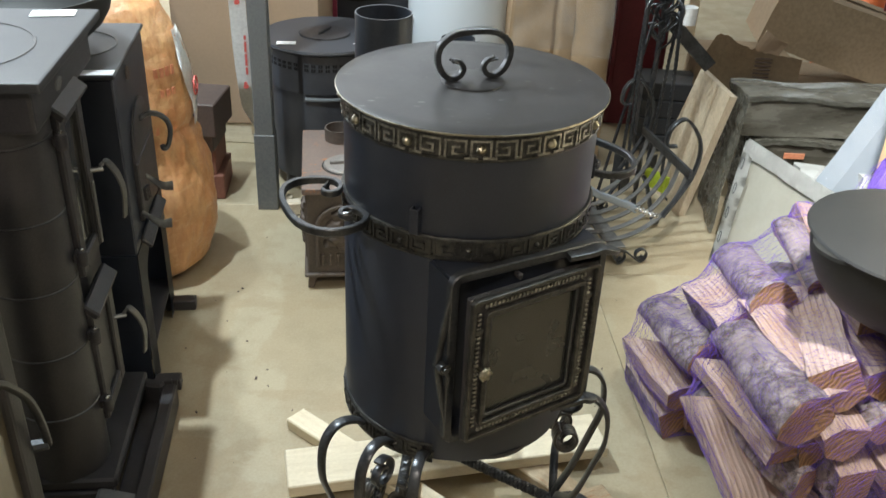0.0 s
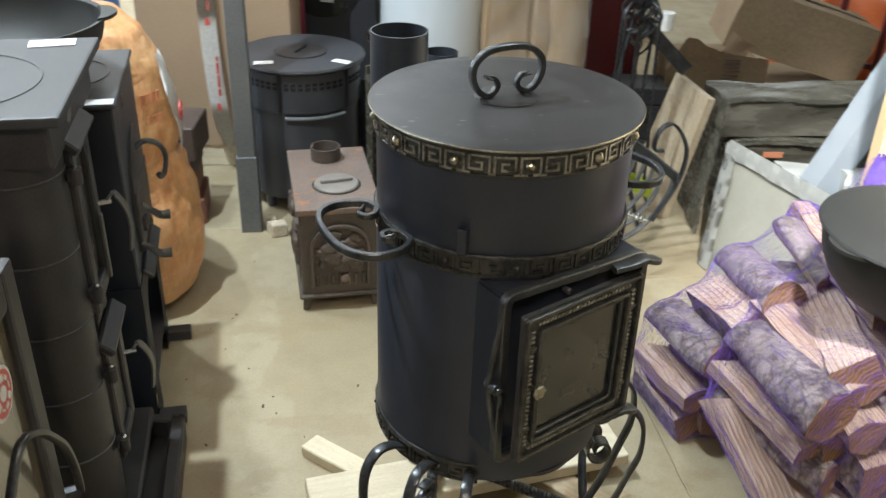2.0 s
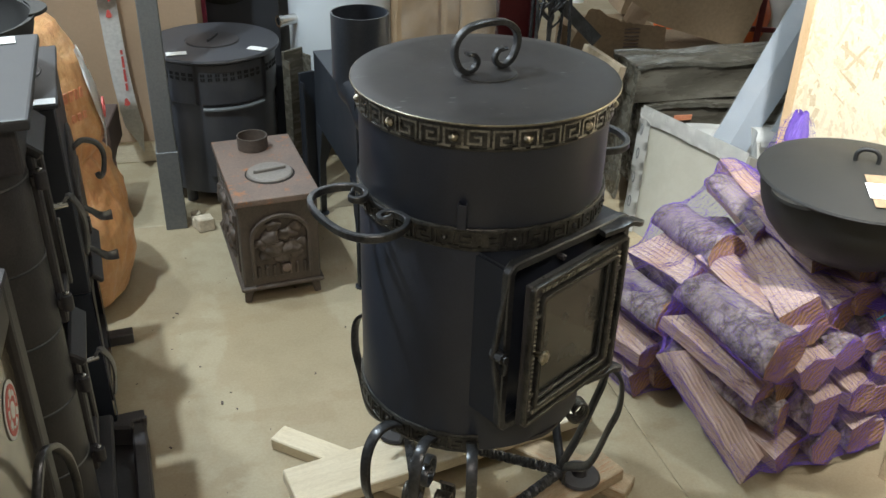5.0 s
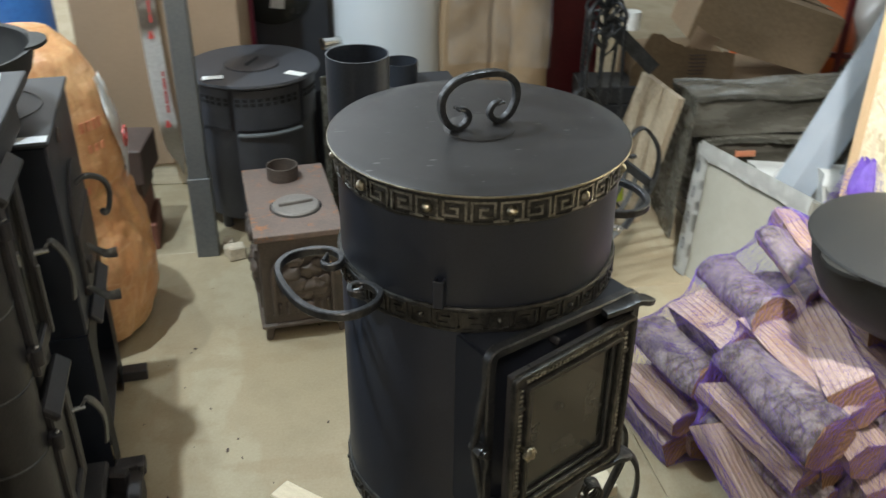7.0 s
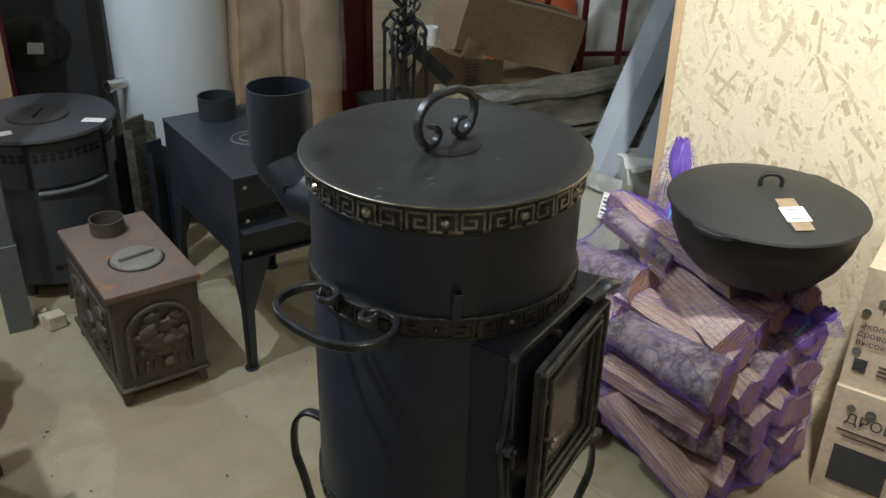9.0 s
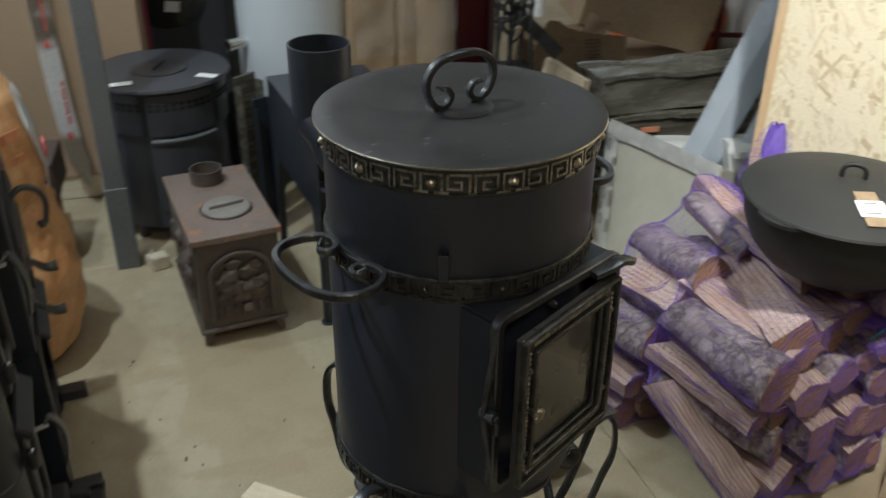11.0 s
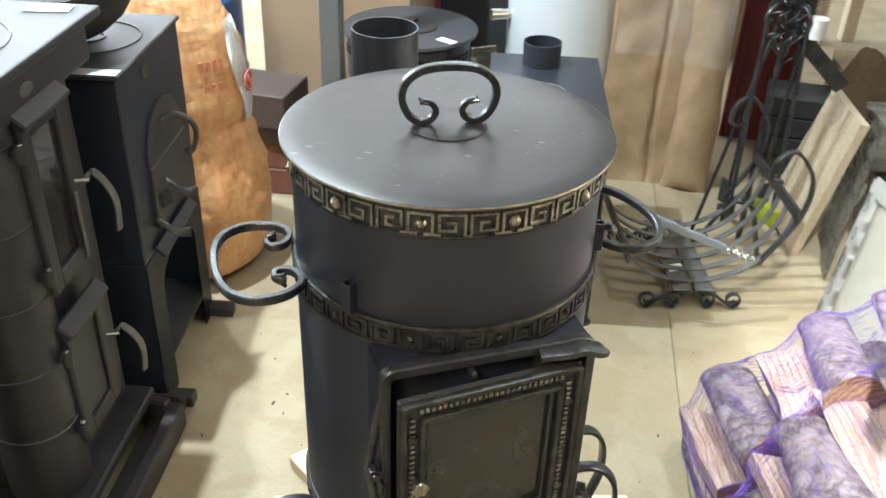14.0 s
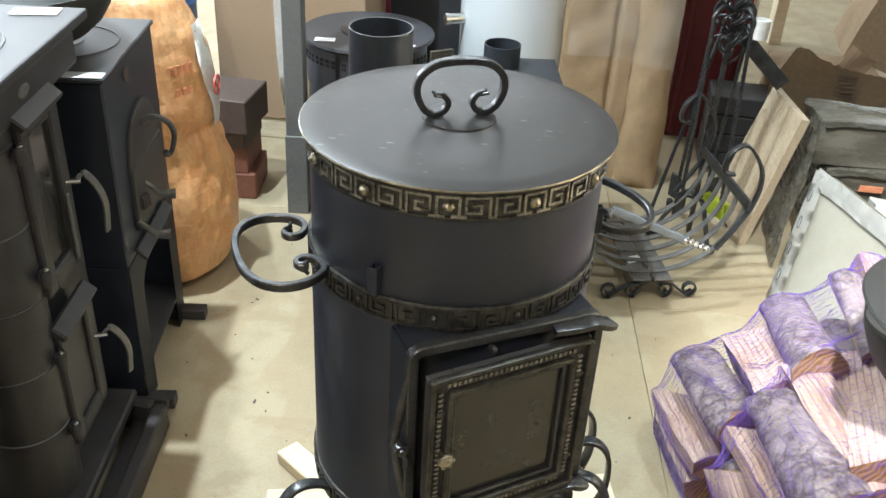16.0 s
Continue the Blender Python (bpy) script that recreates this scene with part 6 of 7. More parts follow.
def net_over(logs, label, neck=None, cell=0.0135):
    """A knotted net stretched over its logs: the hull of the pile, drawn in between them, one strand an edge."""
    from mathutils.bvhtree import BVHTree
    bm = bmesh.new()
    for ob in logs:
        for v in ob.data.vertices:
            c = ob.matrix_world @ v.co
            bm.verts.new((c.x, c.y, max(c.z, 0.004)))
    if neck:
        for k in range(6):
            bm.verts.new(Vector(neck) + Vector((0.02 * math.cos(k), 0.02 * math.sin(k), 0)))
    hull = bmesh.ops.convex_hull(bm, input=bm.verts[:])
    bmesh.ops.delete(bm, geom=[v for v in bm.verts if not v.link_faces], context="VERTS")
    for _ in range(6):
        long = [e for e in bm.edges if e.calc_length() > cell * 1.7]
        if not long:
            break
        bmesh.ops.subdivide_edges(bm, edges=long, cuts=1)
        bmesh.ops.triangulate(bm, faces=[f for f in bm.faces if len(f.verts) > 3])
    verts, polys = [], []
    for ob in logs:
        base = len(verts)
        verts += [ob.matrix_world @ v.co for v in ob.data.vertices]
        polys += [[base + i for i in pl.vertices] for pl in ob.data.polygons]
    tree_ = BVHTree.FromPolygons(verts, polys)
    bm.normal_update()
    moves = []
    for v in bm.verts:
        hit = tree_.find_nearest(v.co)
        if hit[0] is None:
            moves.append(v.co.copy())
            continue
        gap = v.co - hit[0]
        pull = max(0.0, gap.length - 0.004)
        moves.append(v.co - gap.normalized() * min(pull * 0.985, 0.25) + v.normal * 0.0015)
    for v, c in zip(bm.verts, moves):
        v.co = c
    for _ in range(2):
        bmesh.ops.smooth_vert(bm, verts=bm.verts[:], factor=0.35, use_axis_x=True, use_axis_y=True, use_axis_z=True)
    for v in bm.verts:
        hit = tree_.find_nearest(v.co)
        if hit[0] is not None and (v.co - hit[0]).dot(hit[1]) < 0.003:
            v.co = hit[0] + hit[1] * 0.003
        v.co += noise.noise_vector(v.co * 70) * 0.003
        v.co.z = max(v.co.z, 0.003)
    # the net is loose and open where it would span a wide gap between logs
    wide = [f for f in bm.faces if max(e.calc_length() for e in f.edges) > 0.05 and tree_.find_nearest(f.calc_center_median())[3] > 0.009]
    bmesh.ops.delete(bm, geom=wide, context="FACES")
    bmesh.ops.wireframe(bm, faces=bm.faces[:], thickness=0.0006, use_replace=True, use_even_offset=False, use_boundary=True)
    ob = part("net", bm, M["net"], None)
    return tagged(ob, label, "net", kind="stuff")


front_logs = [log(*row, 3 + i) for i, row in enumerate(FRONT)]
back_logs = [log(*row, 40 + i) for i, row in enumerate(BACK)]
RIGHT = [((1.15, 1.9, 0.07), (1.165, 1.62, 0.06), 0.055, "wedge"), ((1.16, 1.9, 0.19), (1.17, 1.63, 0.18), 0.056, "half"), ((1.15, 1.9, 0.31), (1.165, 1.62, 0.3), 0.055, "quad"),
         ((1.15, 1.9, 0.42), (1.16, 1.64, 0.42), 0.05, "half"), ((1.225, 1.88, 0.065), (1.2, 1.63, 0.06), 0.05, "quad"), ((1.225, 1.88, 0.17), (1.2, 1.63, 0.165), 0.05, "half"), ((1.225, 1.88, 0.275), (1.2, 1.63, 0.27), 0.05, "wedge"), ((1.22, 1.88, 0.37), (1.2, 1.64, 0.365), 0.045, "half"), ((1.05, 1.92, 0.49), (1.08, 1.66, 0.475), 0.042, "wedge"), ((0.95, 1.94, 0.5), (0.965, 1.7, 0.48), 0.035, "plank")]
right_logs = [log(*row, 80 + i) for i, row in enumerate(RIGHT)]
net_over(right_logs, "violet knotted net round firewood beside the partition")
net_over(front_logs, "violet knotted net stretched round split firewood")
net_over(back_logs, "violet knotted net stretched over stacked firewood", (1.13, 2.14, 0.66))


def net_neck(top, base, label):
    """The gathered mouth of a net, tied with blue string."""
    s = thing("net_neck", Matrix.Translation(base), label, "net")
    d = Vector(top) - Vector(base)
    bm = bmesh.new()
    for k in range(80):
        a = k * 2.4
        r = 0.05 + 0.012 * math.sin(k * 5.1)
        pts = [Vector((r * math.cos(a), r * math.sin(a), 0)), d * 0.45 + Vector((0.012 * math.cos(a), 0.012 * math.sin(a), 0)), d * 0.75 + Vector((0.03 * math.cos(a + 0.5), 0.03 * math.sin(a + 0.5), 0)), d + Vector((0.018 * math.cos(a + 1), 0.018 * math.sin(a + 1), 0.012 * math.sin(k)))]
        bar(bm, arc_line(pts, 5), 0.0019)
    # the slack mesh round the gathered mouth
    mesh = bmesh.new()
    rows = []
    for i in range(13):
        t = i / 12
        wide = 0.085 * (1 - t) ** 0.7 + 0.014 + 0.03 * max(0, t - 0.75)
        rows.append([mesh.verts.new(d * t + Vector((wide * (1 + 0.25 * math.sin(5 * a + 3 * t)) * math.cos(a), wide * (1 + 0.25 * math.sin(5 * a + 3 * t)) * math.sin(a), -0.02 * (1 - t)))) for a in [2 * math.pi * j / 30 for j in range(30)]])
    for r0, r1 in zip(rows, rows[1:]):
        for j in range(30):
            mesh.faces.new((r0[j], r0[(j + 1) % 30], r1[(j + 1) % 30], r1[j]))
    bmesh.ops.wireframe(mesh, faces=mesh.faces[:], thickness=0.0017, use_replace=True, use_even_offset=False, use_boundary=True)
    tagged(part("slack_mesh", mesh, M["net"], s, "slack violet mesh"), kind="stuff")
    tagged(part("gathered_mouth", bm, M["net"], s, "gathered violet strands", 60), kind="stuff")
    bm = bmesh.new()
    for k in range(3):
        c = d * (0.43 + 0.03 * k)
        bar(bm, [c + Vector((0.019 * math.cos(a), 0.019 * math.sin(a), 0.004 * math.sin(a * 2))) for a in [2 * math.pi * i / 16 for i in range(16)]], 0.0022, close=True)
    bar(bm, arc_line([d * 0.45, d * 0.4 + Vector((-0.04, -0.03, 0)), d * 0.2 + Vector((-0.075, -0.05, -0.01))], 6), 0.002)
    part("string", bm, M["cyan_string"], s, "bright blue tie string", 60)


net_neck((1.13, 2.15, 0.68), (1.06, 2.05, 0.45), "gathered violet net mouth tied with blue string")
net_neck((1.16, 1.57, 0.43), (1.12, 1.63, 0.4), "gathered violet net end with loose blue string")
cauldron("lidded_cauldron", pose(1.012, 1.7, 0.505, 0, 0, 0), 0.222, 0.19, True, "black cast-iron cauldron with domed lid on the firewood")


# ---- printed cartons by the partition ----
def printed_carton(m, lines, label, z1=0.315):
    s = thing("firewood_carton", m, label, "carton", "cartons by the partition")
    bm = bmesh.new()
    grid_box(bm, (0.41, 0.3, z1), (0.215, 0.15, z1 / 2), 3)
    for v in bm.verts:
        v.co += noise.noise_vector(v.co * 5) * 0.003
        v.co.z = max(v.co.z, 0.0)
    part("carton_body", bm, M["card_pale"], s, "pale brown printed carton")
    for x0, z0, w, h in lines.get("bars", ()):
        bm = bmesh.new()
        box(bm, (w, 0.001, h), (x0 + w / 2, -0.004, z0))
        part("print_bar", bm, M["ink"] if h > 0.02 else M["brown_block"], s)
    for x0, z0, size, text in lines["text"]:
        writing("lettering", text, size, Matrix.Translation((x0, -0.0045, z0)) @ Matrix.Rotation(radians(90), 4, "X"), M["ink"], s, "dark printed words")
    for x0, z0, r in lines.get("dots", ()):
        bm = bmesh.new()
        lathe(bm, [(0, 0), (r, 0), (r, 0.0006), (0, 0.0006)], 18, Matrix.Translation((x0, -0.004, z0)) @ Matrix.Rotation(radians(90), 4, "X"))
        part("grey_mark", bm, M["grey_wrap"], s, "grey printed mark")
    return s


CORNER = (1.086, 1.457)
low = {"text": [(0.045, 0.225, 0.04, "ДРОВА")], "bars": [(0.035, 0.2, 0.12, 0.006), (0.05, 0.185, 0.1, 0.005), (0.04, 0.1, 0.13, 0.11), (0.19, 0.15, 0.08, 0.006)], "dots": [(0.1, 0.265, 0.013), (0.055, 0.268, 0.01)]}
high = {"text": [(0.022, 0.165, 0.022, "Экологи"), (0.022, 0.142, 0.022, "дрова кам"), (0.022, 0.119, 0.022, "высокого")], "bars": [(0.03, 0.065, 0.03, 0.034), (0.085, 0.075, 0.1, 0.005), (0.085, 0.063, 0.09, 0.005), (0.085, 0.051, 0.1, 0.005), (0.062, 0.225, 0.003, 0.03)], "dots": [(0.03, 0.205, 0.01), (0.03, 0.1, 0.01), (0.06, 0.238, 0.011)]}
printed_carton(pose(*CORNER, 0, 0, 0, -61), low, "pale firewood carton with a dark print, standing on the floor")
printed_carton(pose(CORNER[0] + 0.01, CORNER[1] + 0.005, 0.318, 0, 0, -60), high, "pale firewood carton with small print, stacked on another")


# ---- wrapped slabs, profiles and boards leaning at the back ----
def quad_slab(name, corners, thick, material, label, category, cuts=10, wrinkle=0.0, group=""):
    """A slab given by its face: bottom-near, bottom-far, top-far, top-near; it thickens backwards."""
    a, b, c, d = [Vector(p) for p in corners]
    n = (b - a).cross(d - a).normalized()
    if n.x > 0:
        n = -n
    bm = bmesh.new()
    grid = []
    for i in range(cuts + 1):
        u = i / cuts
        grid.append([(a.lerp(b, u)).lerp(d.lerp(c, u), j / cuts) for j in range(cuts + 1)])
    f = [[bm.verts.new(p + n * wrinkle * noise.noise(p * 7) * 2) for p in row] for row in grid]
    g = [[bm.verts.new(p - n * (thick + wrinkle * noise.noise(p * 9))) for p in row] for row in grid]
    for i in range(cuts):
        for j in range(cuts):
            bm.faces.new((f[i][j], f[i + 1][j], f[i + 1][j + 1], f[i][j + 1]))
            bm.faces.new((g[i][j], g[i][j + 1], g[i + 1][j + 1], g[i + 1][j]))
        bm.faces.new((f[i][0], g[i][0], g[i + 1][0], f[i + 1][0]))
        bm.faces.new((f[i][cuts], f[i + 1][cuts], g[i + 1][cuts], g[i][cuts]))
        bm.faces.new((f[0][i], f[0][i + 1], g[0][i + 1], g[0][i]))
        bm.faces.new((f[cuts][i], g[cuts][i], g[cuts][i + 1], f[cuts][i + 1]))
    ob = part(name, bm, material, None, "", 50)
    return tagged(ob, label, category, group)


BN, BF, TF, TN = (1.115, 2.33, 0.0), (0.955, 2.79, 0.0), (1.06, 2.98, 0.385), (1.225, 2.5, 0.39)
quad_slab("wrapped_slab", (BN, BF, TF, TN), 0.07, M["slab"], "pale stone slab wrapped in clear film, leaning", "slab", 10, 0.002)
fold = [Vector(BF).lerp(Vector(TF), k / 30) + Vector((-0.01, 0.0, 0.002)) for k in range(31)]
s = thing("film_edge", Matrix(), "milky film folded over the slab edges", "film")
for nm, p, q, w in (("folded_edge", BF, TF, 0.05), ("folded_edge", TF, TN, 0.045)):
    bm = bmesh.new()
    P, Q = Vector(p), Vector(q)
    inward = (Vector(BN) - Vector(BF)).normalized() if nm == "folded_edge" and p == BF else Vector((-0.25, -0.3, -0.9)).normalized()
    rows = []
    for k in range(31):
        c = P.lerp(Q, k / 30) + Vector((-0.012, -0.006, 0.006))
        wob = noise.noise(c * 14) * 0.008
        rows.append([bm.verts.new(c - inward * 0.012), bm.verts.new(c + inward * w * 0.5 + Vector((-0.006 - wob, -0.003, 0.0))), bm.verts.new(c + inward * (w + wob) + Vector((-0.002, -0.001, 0)))])
    for r0, r1 in zip(rows, rows[1:]):
        for i in range(2):
            bm.faces.new((r0[i], r0[i + 1], r1[i + 1], r1[i]))
    bmesh.ops.solidify(bm, geom=bm.faces[:], thickness=0.0015)
    e = part(nm, bm, M["white_wrap"], s, "", 60)
    if p == BF:
        for t in (0.25, 0.45, 0.65, 0.85):
            bm = bmesh.new()
            c = P.lerp(Q, t) + inward * 0.022 + Vector((-0.026, -0.012, 0.004))
            bar(bm, [c + (Q - P).normalized() * 0.02 * math.cos(a) + inward * 0.006 * math.sin(a) for a in [2 * math.pi * i / 12 for i in range(12)]], 0.0016, close=True)
            part("fold_mark", bm, M["grey_paint"], e)
bm = bmesh.new()
lab = Vector(TN).lerp(Vector(BN), 0.22).lerp(Vector(TF), 0.1)
face_turn = (Vector(TF) - Vector(TN)).to_track_quat("X", "Z").to_matrix().to_4x4()
box(bm, (0.05, 0.003, 0.09), (0, 0, 0), None)
sl = part("price_label", bm, M["label"], s, "white printed label")
sl.matrix_local = Matrix.Translation(lab + Vector((-0.016, -0.006, 0.004))) @ face_turn @ Matrix.Rotation(radians(18), 4, "X")
bm = bmesh.new()
for k in range(5):
    box(bm, (0.036, 0.002, 0.006 if k % 2 else 0.003), (0, -0.002, -0.03 + 0.014 * k))
    box(bm, (0.036, 0.002, 0.006 if k % 2 else 0.003), (0, 0.002, -0.03 + 0.014 * k))
pr = part("print_bar", bm, M["ink"], sl)

quad_slab("figured_board", ((0.9, 3.14, 0.0), (0.83, 3.43, 0.0), (0.957, 3.4, 0.506), (1.0, 3.12, 0.5)), 0.03, M["travertine"], "pale figured wooden board leaning on wrapped goods", "board", 6)


def bundle(name, p, q, w, h, material, label, wrinkle=0.02, cuts=9):
    """A long film-wrapped package from p to q."""
    p, q = Vector(p), Vector(q)
    d = q - p
    bm = bmesh.new()
    grid_box(bm, (d.length, w, h), (d.length / 2, 0, h / 2), cuts)
    for v in bm.verts:
        v.co.y += wrinkle * noise.noise(Vector((v.co.x * 3, v.co.z * 9, 2.0)))
        v.co.z += wrinkle * noise.noise(Vector((v.co.x * 4, v.co.y * 9, 5.0))) * (v.co.z / h)
        v.co.x += wrinkle * noise.noise(v.co * 11)
    top = thing(name, Matrix.Translation(p) @ d.to_track_quat("X", "Z").to_matrix().to_4x4(), label, "package", "wrapped goods")
    part("wrapped_body", bm, material, top, "", 40)
    # film gathered in a crinkled ridge along the upper edge
    bm = bmesh.new()
    rows = []
    for k in range(61):
        x = d.length * k / 60
        c = Vector((x, -w / 2 + 0.004 * noise.noise(Vector((x * 30, 1, 2))), h + wrinkle * 0.4 * noise.noise(Vector((x * 4, 3, 5)))))
        rows.append([bm.verts.new(c + Vector((0, v * (0.02 + 0.012 * noise.noise(Vector((x * 25, v * 40, 4)))), 0.007 - abs(v) * 0.011 + 0.006 * noise.noise(Vector((x * 40, v * 60, 9)))))) for v in (-1, -0.4, 0.2, 1)])
    for a, b in zip(rows, rows[1:]):
        for i in range(3):
            bm.faces.new((a[i], a[i + 1], b[i + 1], b[i]))
    bmesh.ops.solidify(bm, geom=bm.faces[:], thickness=0.0012)
    part("film_ridge", bm, material, top, "crinkled film gathered along the edge", 30)
    return top


bundle("wrapped_package", (1.11, 3.18, 0.0), (2.0, 3.18, 0.0), 0.22, 0.35, M["grey_wrap"], "long package in wrinkled grey film on the floor", 0.025, 16)
bundle("wrapped_package", (1.065, 3.21, 0.36), (2.0, 3.21, 0.375), 0.21, 0.14, M["grey_wrap"], "long package in wrinkled grey film on another package", 0.03, 22)
quad_slab("draped_film", ((0.99, 3.0, 0.01), (1.01, 3.3, 0.01), (1.07, 3.32, 0.49), (1.06, 3.09, 0.495)), 0.004, M["grey_wrap"], "slack grey film hanging down from the wrapped package", "film", 12, 0.012)
bm = bmesh.new()
box(bm, (0.075, 0.003, 0.024), (0, 0, 0.012), None, 0.001)
tagged(part("warning_label", bm, M["faded_red"], None), "faded red label on the wrapped package", "label").matrix_world = pose(1.25, 3.05, 0.3, 8, 0, 0)
bundle("wrapped_package", (1.2, 2.86, 0.0), (1.75, 2.72, 0.0), 0.2, 0.33, M["white_wrap"], "short package in milky bubble film", 0.035)
bundle("wrapped_package", (1.3, 2.62, 0.0), (1.7, 2.5, 0.0), 0.16, 0.42, M["white_wrap"], "upright lumpy package in milky film", 0.03)


def leaning_profile(foot, top, w, t, material, label):
    foot, top = Vector(foot), Vector(top)
    d = top - foot
    bm = bmesh.new()
    n = 14
    sec = [(-w / 2, 0), (-w * 0.3, t), (0, t * 0.35), (w * 0.3, t), (w / 2, 0), (0, -t * 0.3)]
    rings = []
    for i in range(n):
        c = d.length * i / (n - 1)
        rings.append([bm.verts.new((x + 0.006 * noise.noise(Vector((x * 20, c * 6, 1))), y + 0.006 * noise.noise(Vector((x * 20, c * 6, 7))), c)) for x, y in sec])
    for a, b in zip(rings, rings[1:]):
        for i in range(6):
            bm.faces.new((a[i], a[(i + 1) % 6], b[(i + 1) % 6], b[i]))
    bm.faces.new(rings[0][::-1])
    bm.faces.new(rings[-1])
    side = Vector((0.8, -0.6, 0))
    z = d.normalized()
    y = z.cross(side).normalized()
    x = y.cross(z)
    ob = thing("metal_profile", Matrix.Translation(foot) @ Matrix((x, y, z)).transposed().to_4x4(), label, "profile", "film-wrapped profiles")
    part("channel", bm, material, ob)
    bm = bmesh.new()
    rings = []
    for i in range(25):
        c = d.length * (0.01 + 0.97 * i / 24)
        rings.append([bm.verts.new((w * 0.56 * math.cos(a) + 0.008 * noise.noise(Vector((a * 2, c * 14, 3))), t * (0.45 + 0.95 * math.sin(a)) + 0.008 * noise.noise(Vector((a * 2, c * 14, 8))), c)) for a in [2 * math.pi * k / 14 for k in range(14)]])
    for a, b in zip(rings, rings[1:]):
        for i in range(14):
            bm.faces.new((a[i], a[(i + 1) % 14], b[(i + 1) % 14], b[i]))
    part("film_sleeve", bm, M["film"], ob, "loose clear film sleeve", 60)
    return ob


leaning_profile((1.1, 2.68, 0.02), (1.62, 2.74, 1.1), 0.13, 0.045, M["blue_wrap"], "bluish film-wrapped metal profile leaning upright")
leaning_profile((1.22, 2.56, 0.02), (1.72, 2.62, 1.1), 0.13, 0.045, M["blue_wrap"], "bluish film-wrapped metal profile leaning upright")


# ---- forged goods: log cradle, fire irons, foil-wrapped tool ----
def log_cradle():
    s = thing("log_cradle", pose(0.516, 2.92, 0, 0, 0, 13.5), "forged black log cradle with curled feet and bowed slats", "log rack")
    R, cz = 0.27, 0.34
    for k in range(6):
        y = -0.16 + 0.065 * k
        bm = bmesh.new()
        pts = [(R * math.cos(a), y, cz + R * math.sin(a) * 0.95) for a in [math.pi * (1.22 + 0.78 * i / 30) for i in range(31)]]
        bar(bm, pts, 0.022, 0.006, (0, 1, 0))
        part("bowed_slat", bm, M["dusty_steel"], s, "bowed flat slat", 40)
    for y in (-0.19, 0.2):
        bm = bmesh.new()
        pts = arc_line([(0.19, y, cz - 0.16), (R, y, cz - 0.02), (R + 0.012, y, cz + 0.1), (R - 0.05, y, cz + 0.19), (R - 0.1, y, cz + 0.17), (R - 0.11, y, cz + 0.11), (R - 0.075, y, cz + 0.1)], 7)
        bar(bm, pts, 0.02, 0.01, (0, 1, 0))
        part("end_scroll", bm, M["forged"], s, "forged end scroll", 40)
    for sx, z in ((-0.21, 0.185), (0.262, 0.335)):
        bm = bmesh.new()
        bar(bm, [(sx, -0.2, z), (sx, 0.2, z)], 0.034, 0.012, (0, 0, 1))
        part("side_bar", bm, M["forged"], s)
    bm = bmesh.new()
    box(bm, (0.058, 0.42, 0.006), (-0.034, 0, 0.08), None, 0.001)
    part("keel_plate", bm, M["dusty_steel"], s, "flat dusty steel keel plate")
    bm = bmesh.new()
    box(bm, (0.058, 0.42, 0.006), (0.034, 0, 0.08), None, 0.001)
    part("keel_plate", bm, M["dusty_steel"], s, "flat dusty steel keel plate")
    bm = bmesh.new()
    box(bm, (0.055, 0.035, 0.001), (-0.03, -0.09, 0.0845), Matrix.Rotation(0.3, 4, "Z"))
    part("price_label", bm, M["label"], s, "white paper label")
    for y in (-0.19, 0.19):
        for sx in (-1, 1):
            for base in (0.05, 0.13):
                bm = bmesh.new()
                pts = [(sx * (base + 0.028 * (1 - t * 0.6) * math.cos(-1.57 + 7.5 * t)), y, 0.035 + 0.028 * (1 - t * 0.6) * math.sin(-1.57 + 7.5 * t)) for t in [i / 24 for i in range(25)]]
                bar(bm, [(0, y, 0.07), (sx * base * 0.6, y, 0.05)] + pts, 0.016, 0.006, (0, 1, 0))
                part("curled_foot", bm, M["forged"], s, "curled scroll foot", 40)


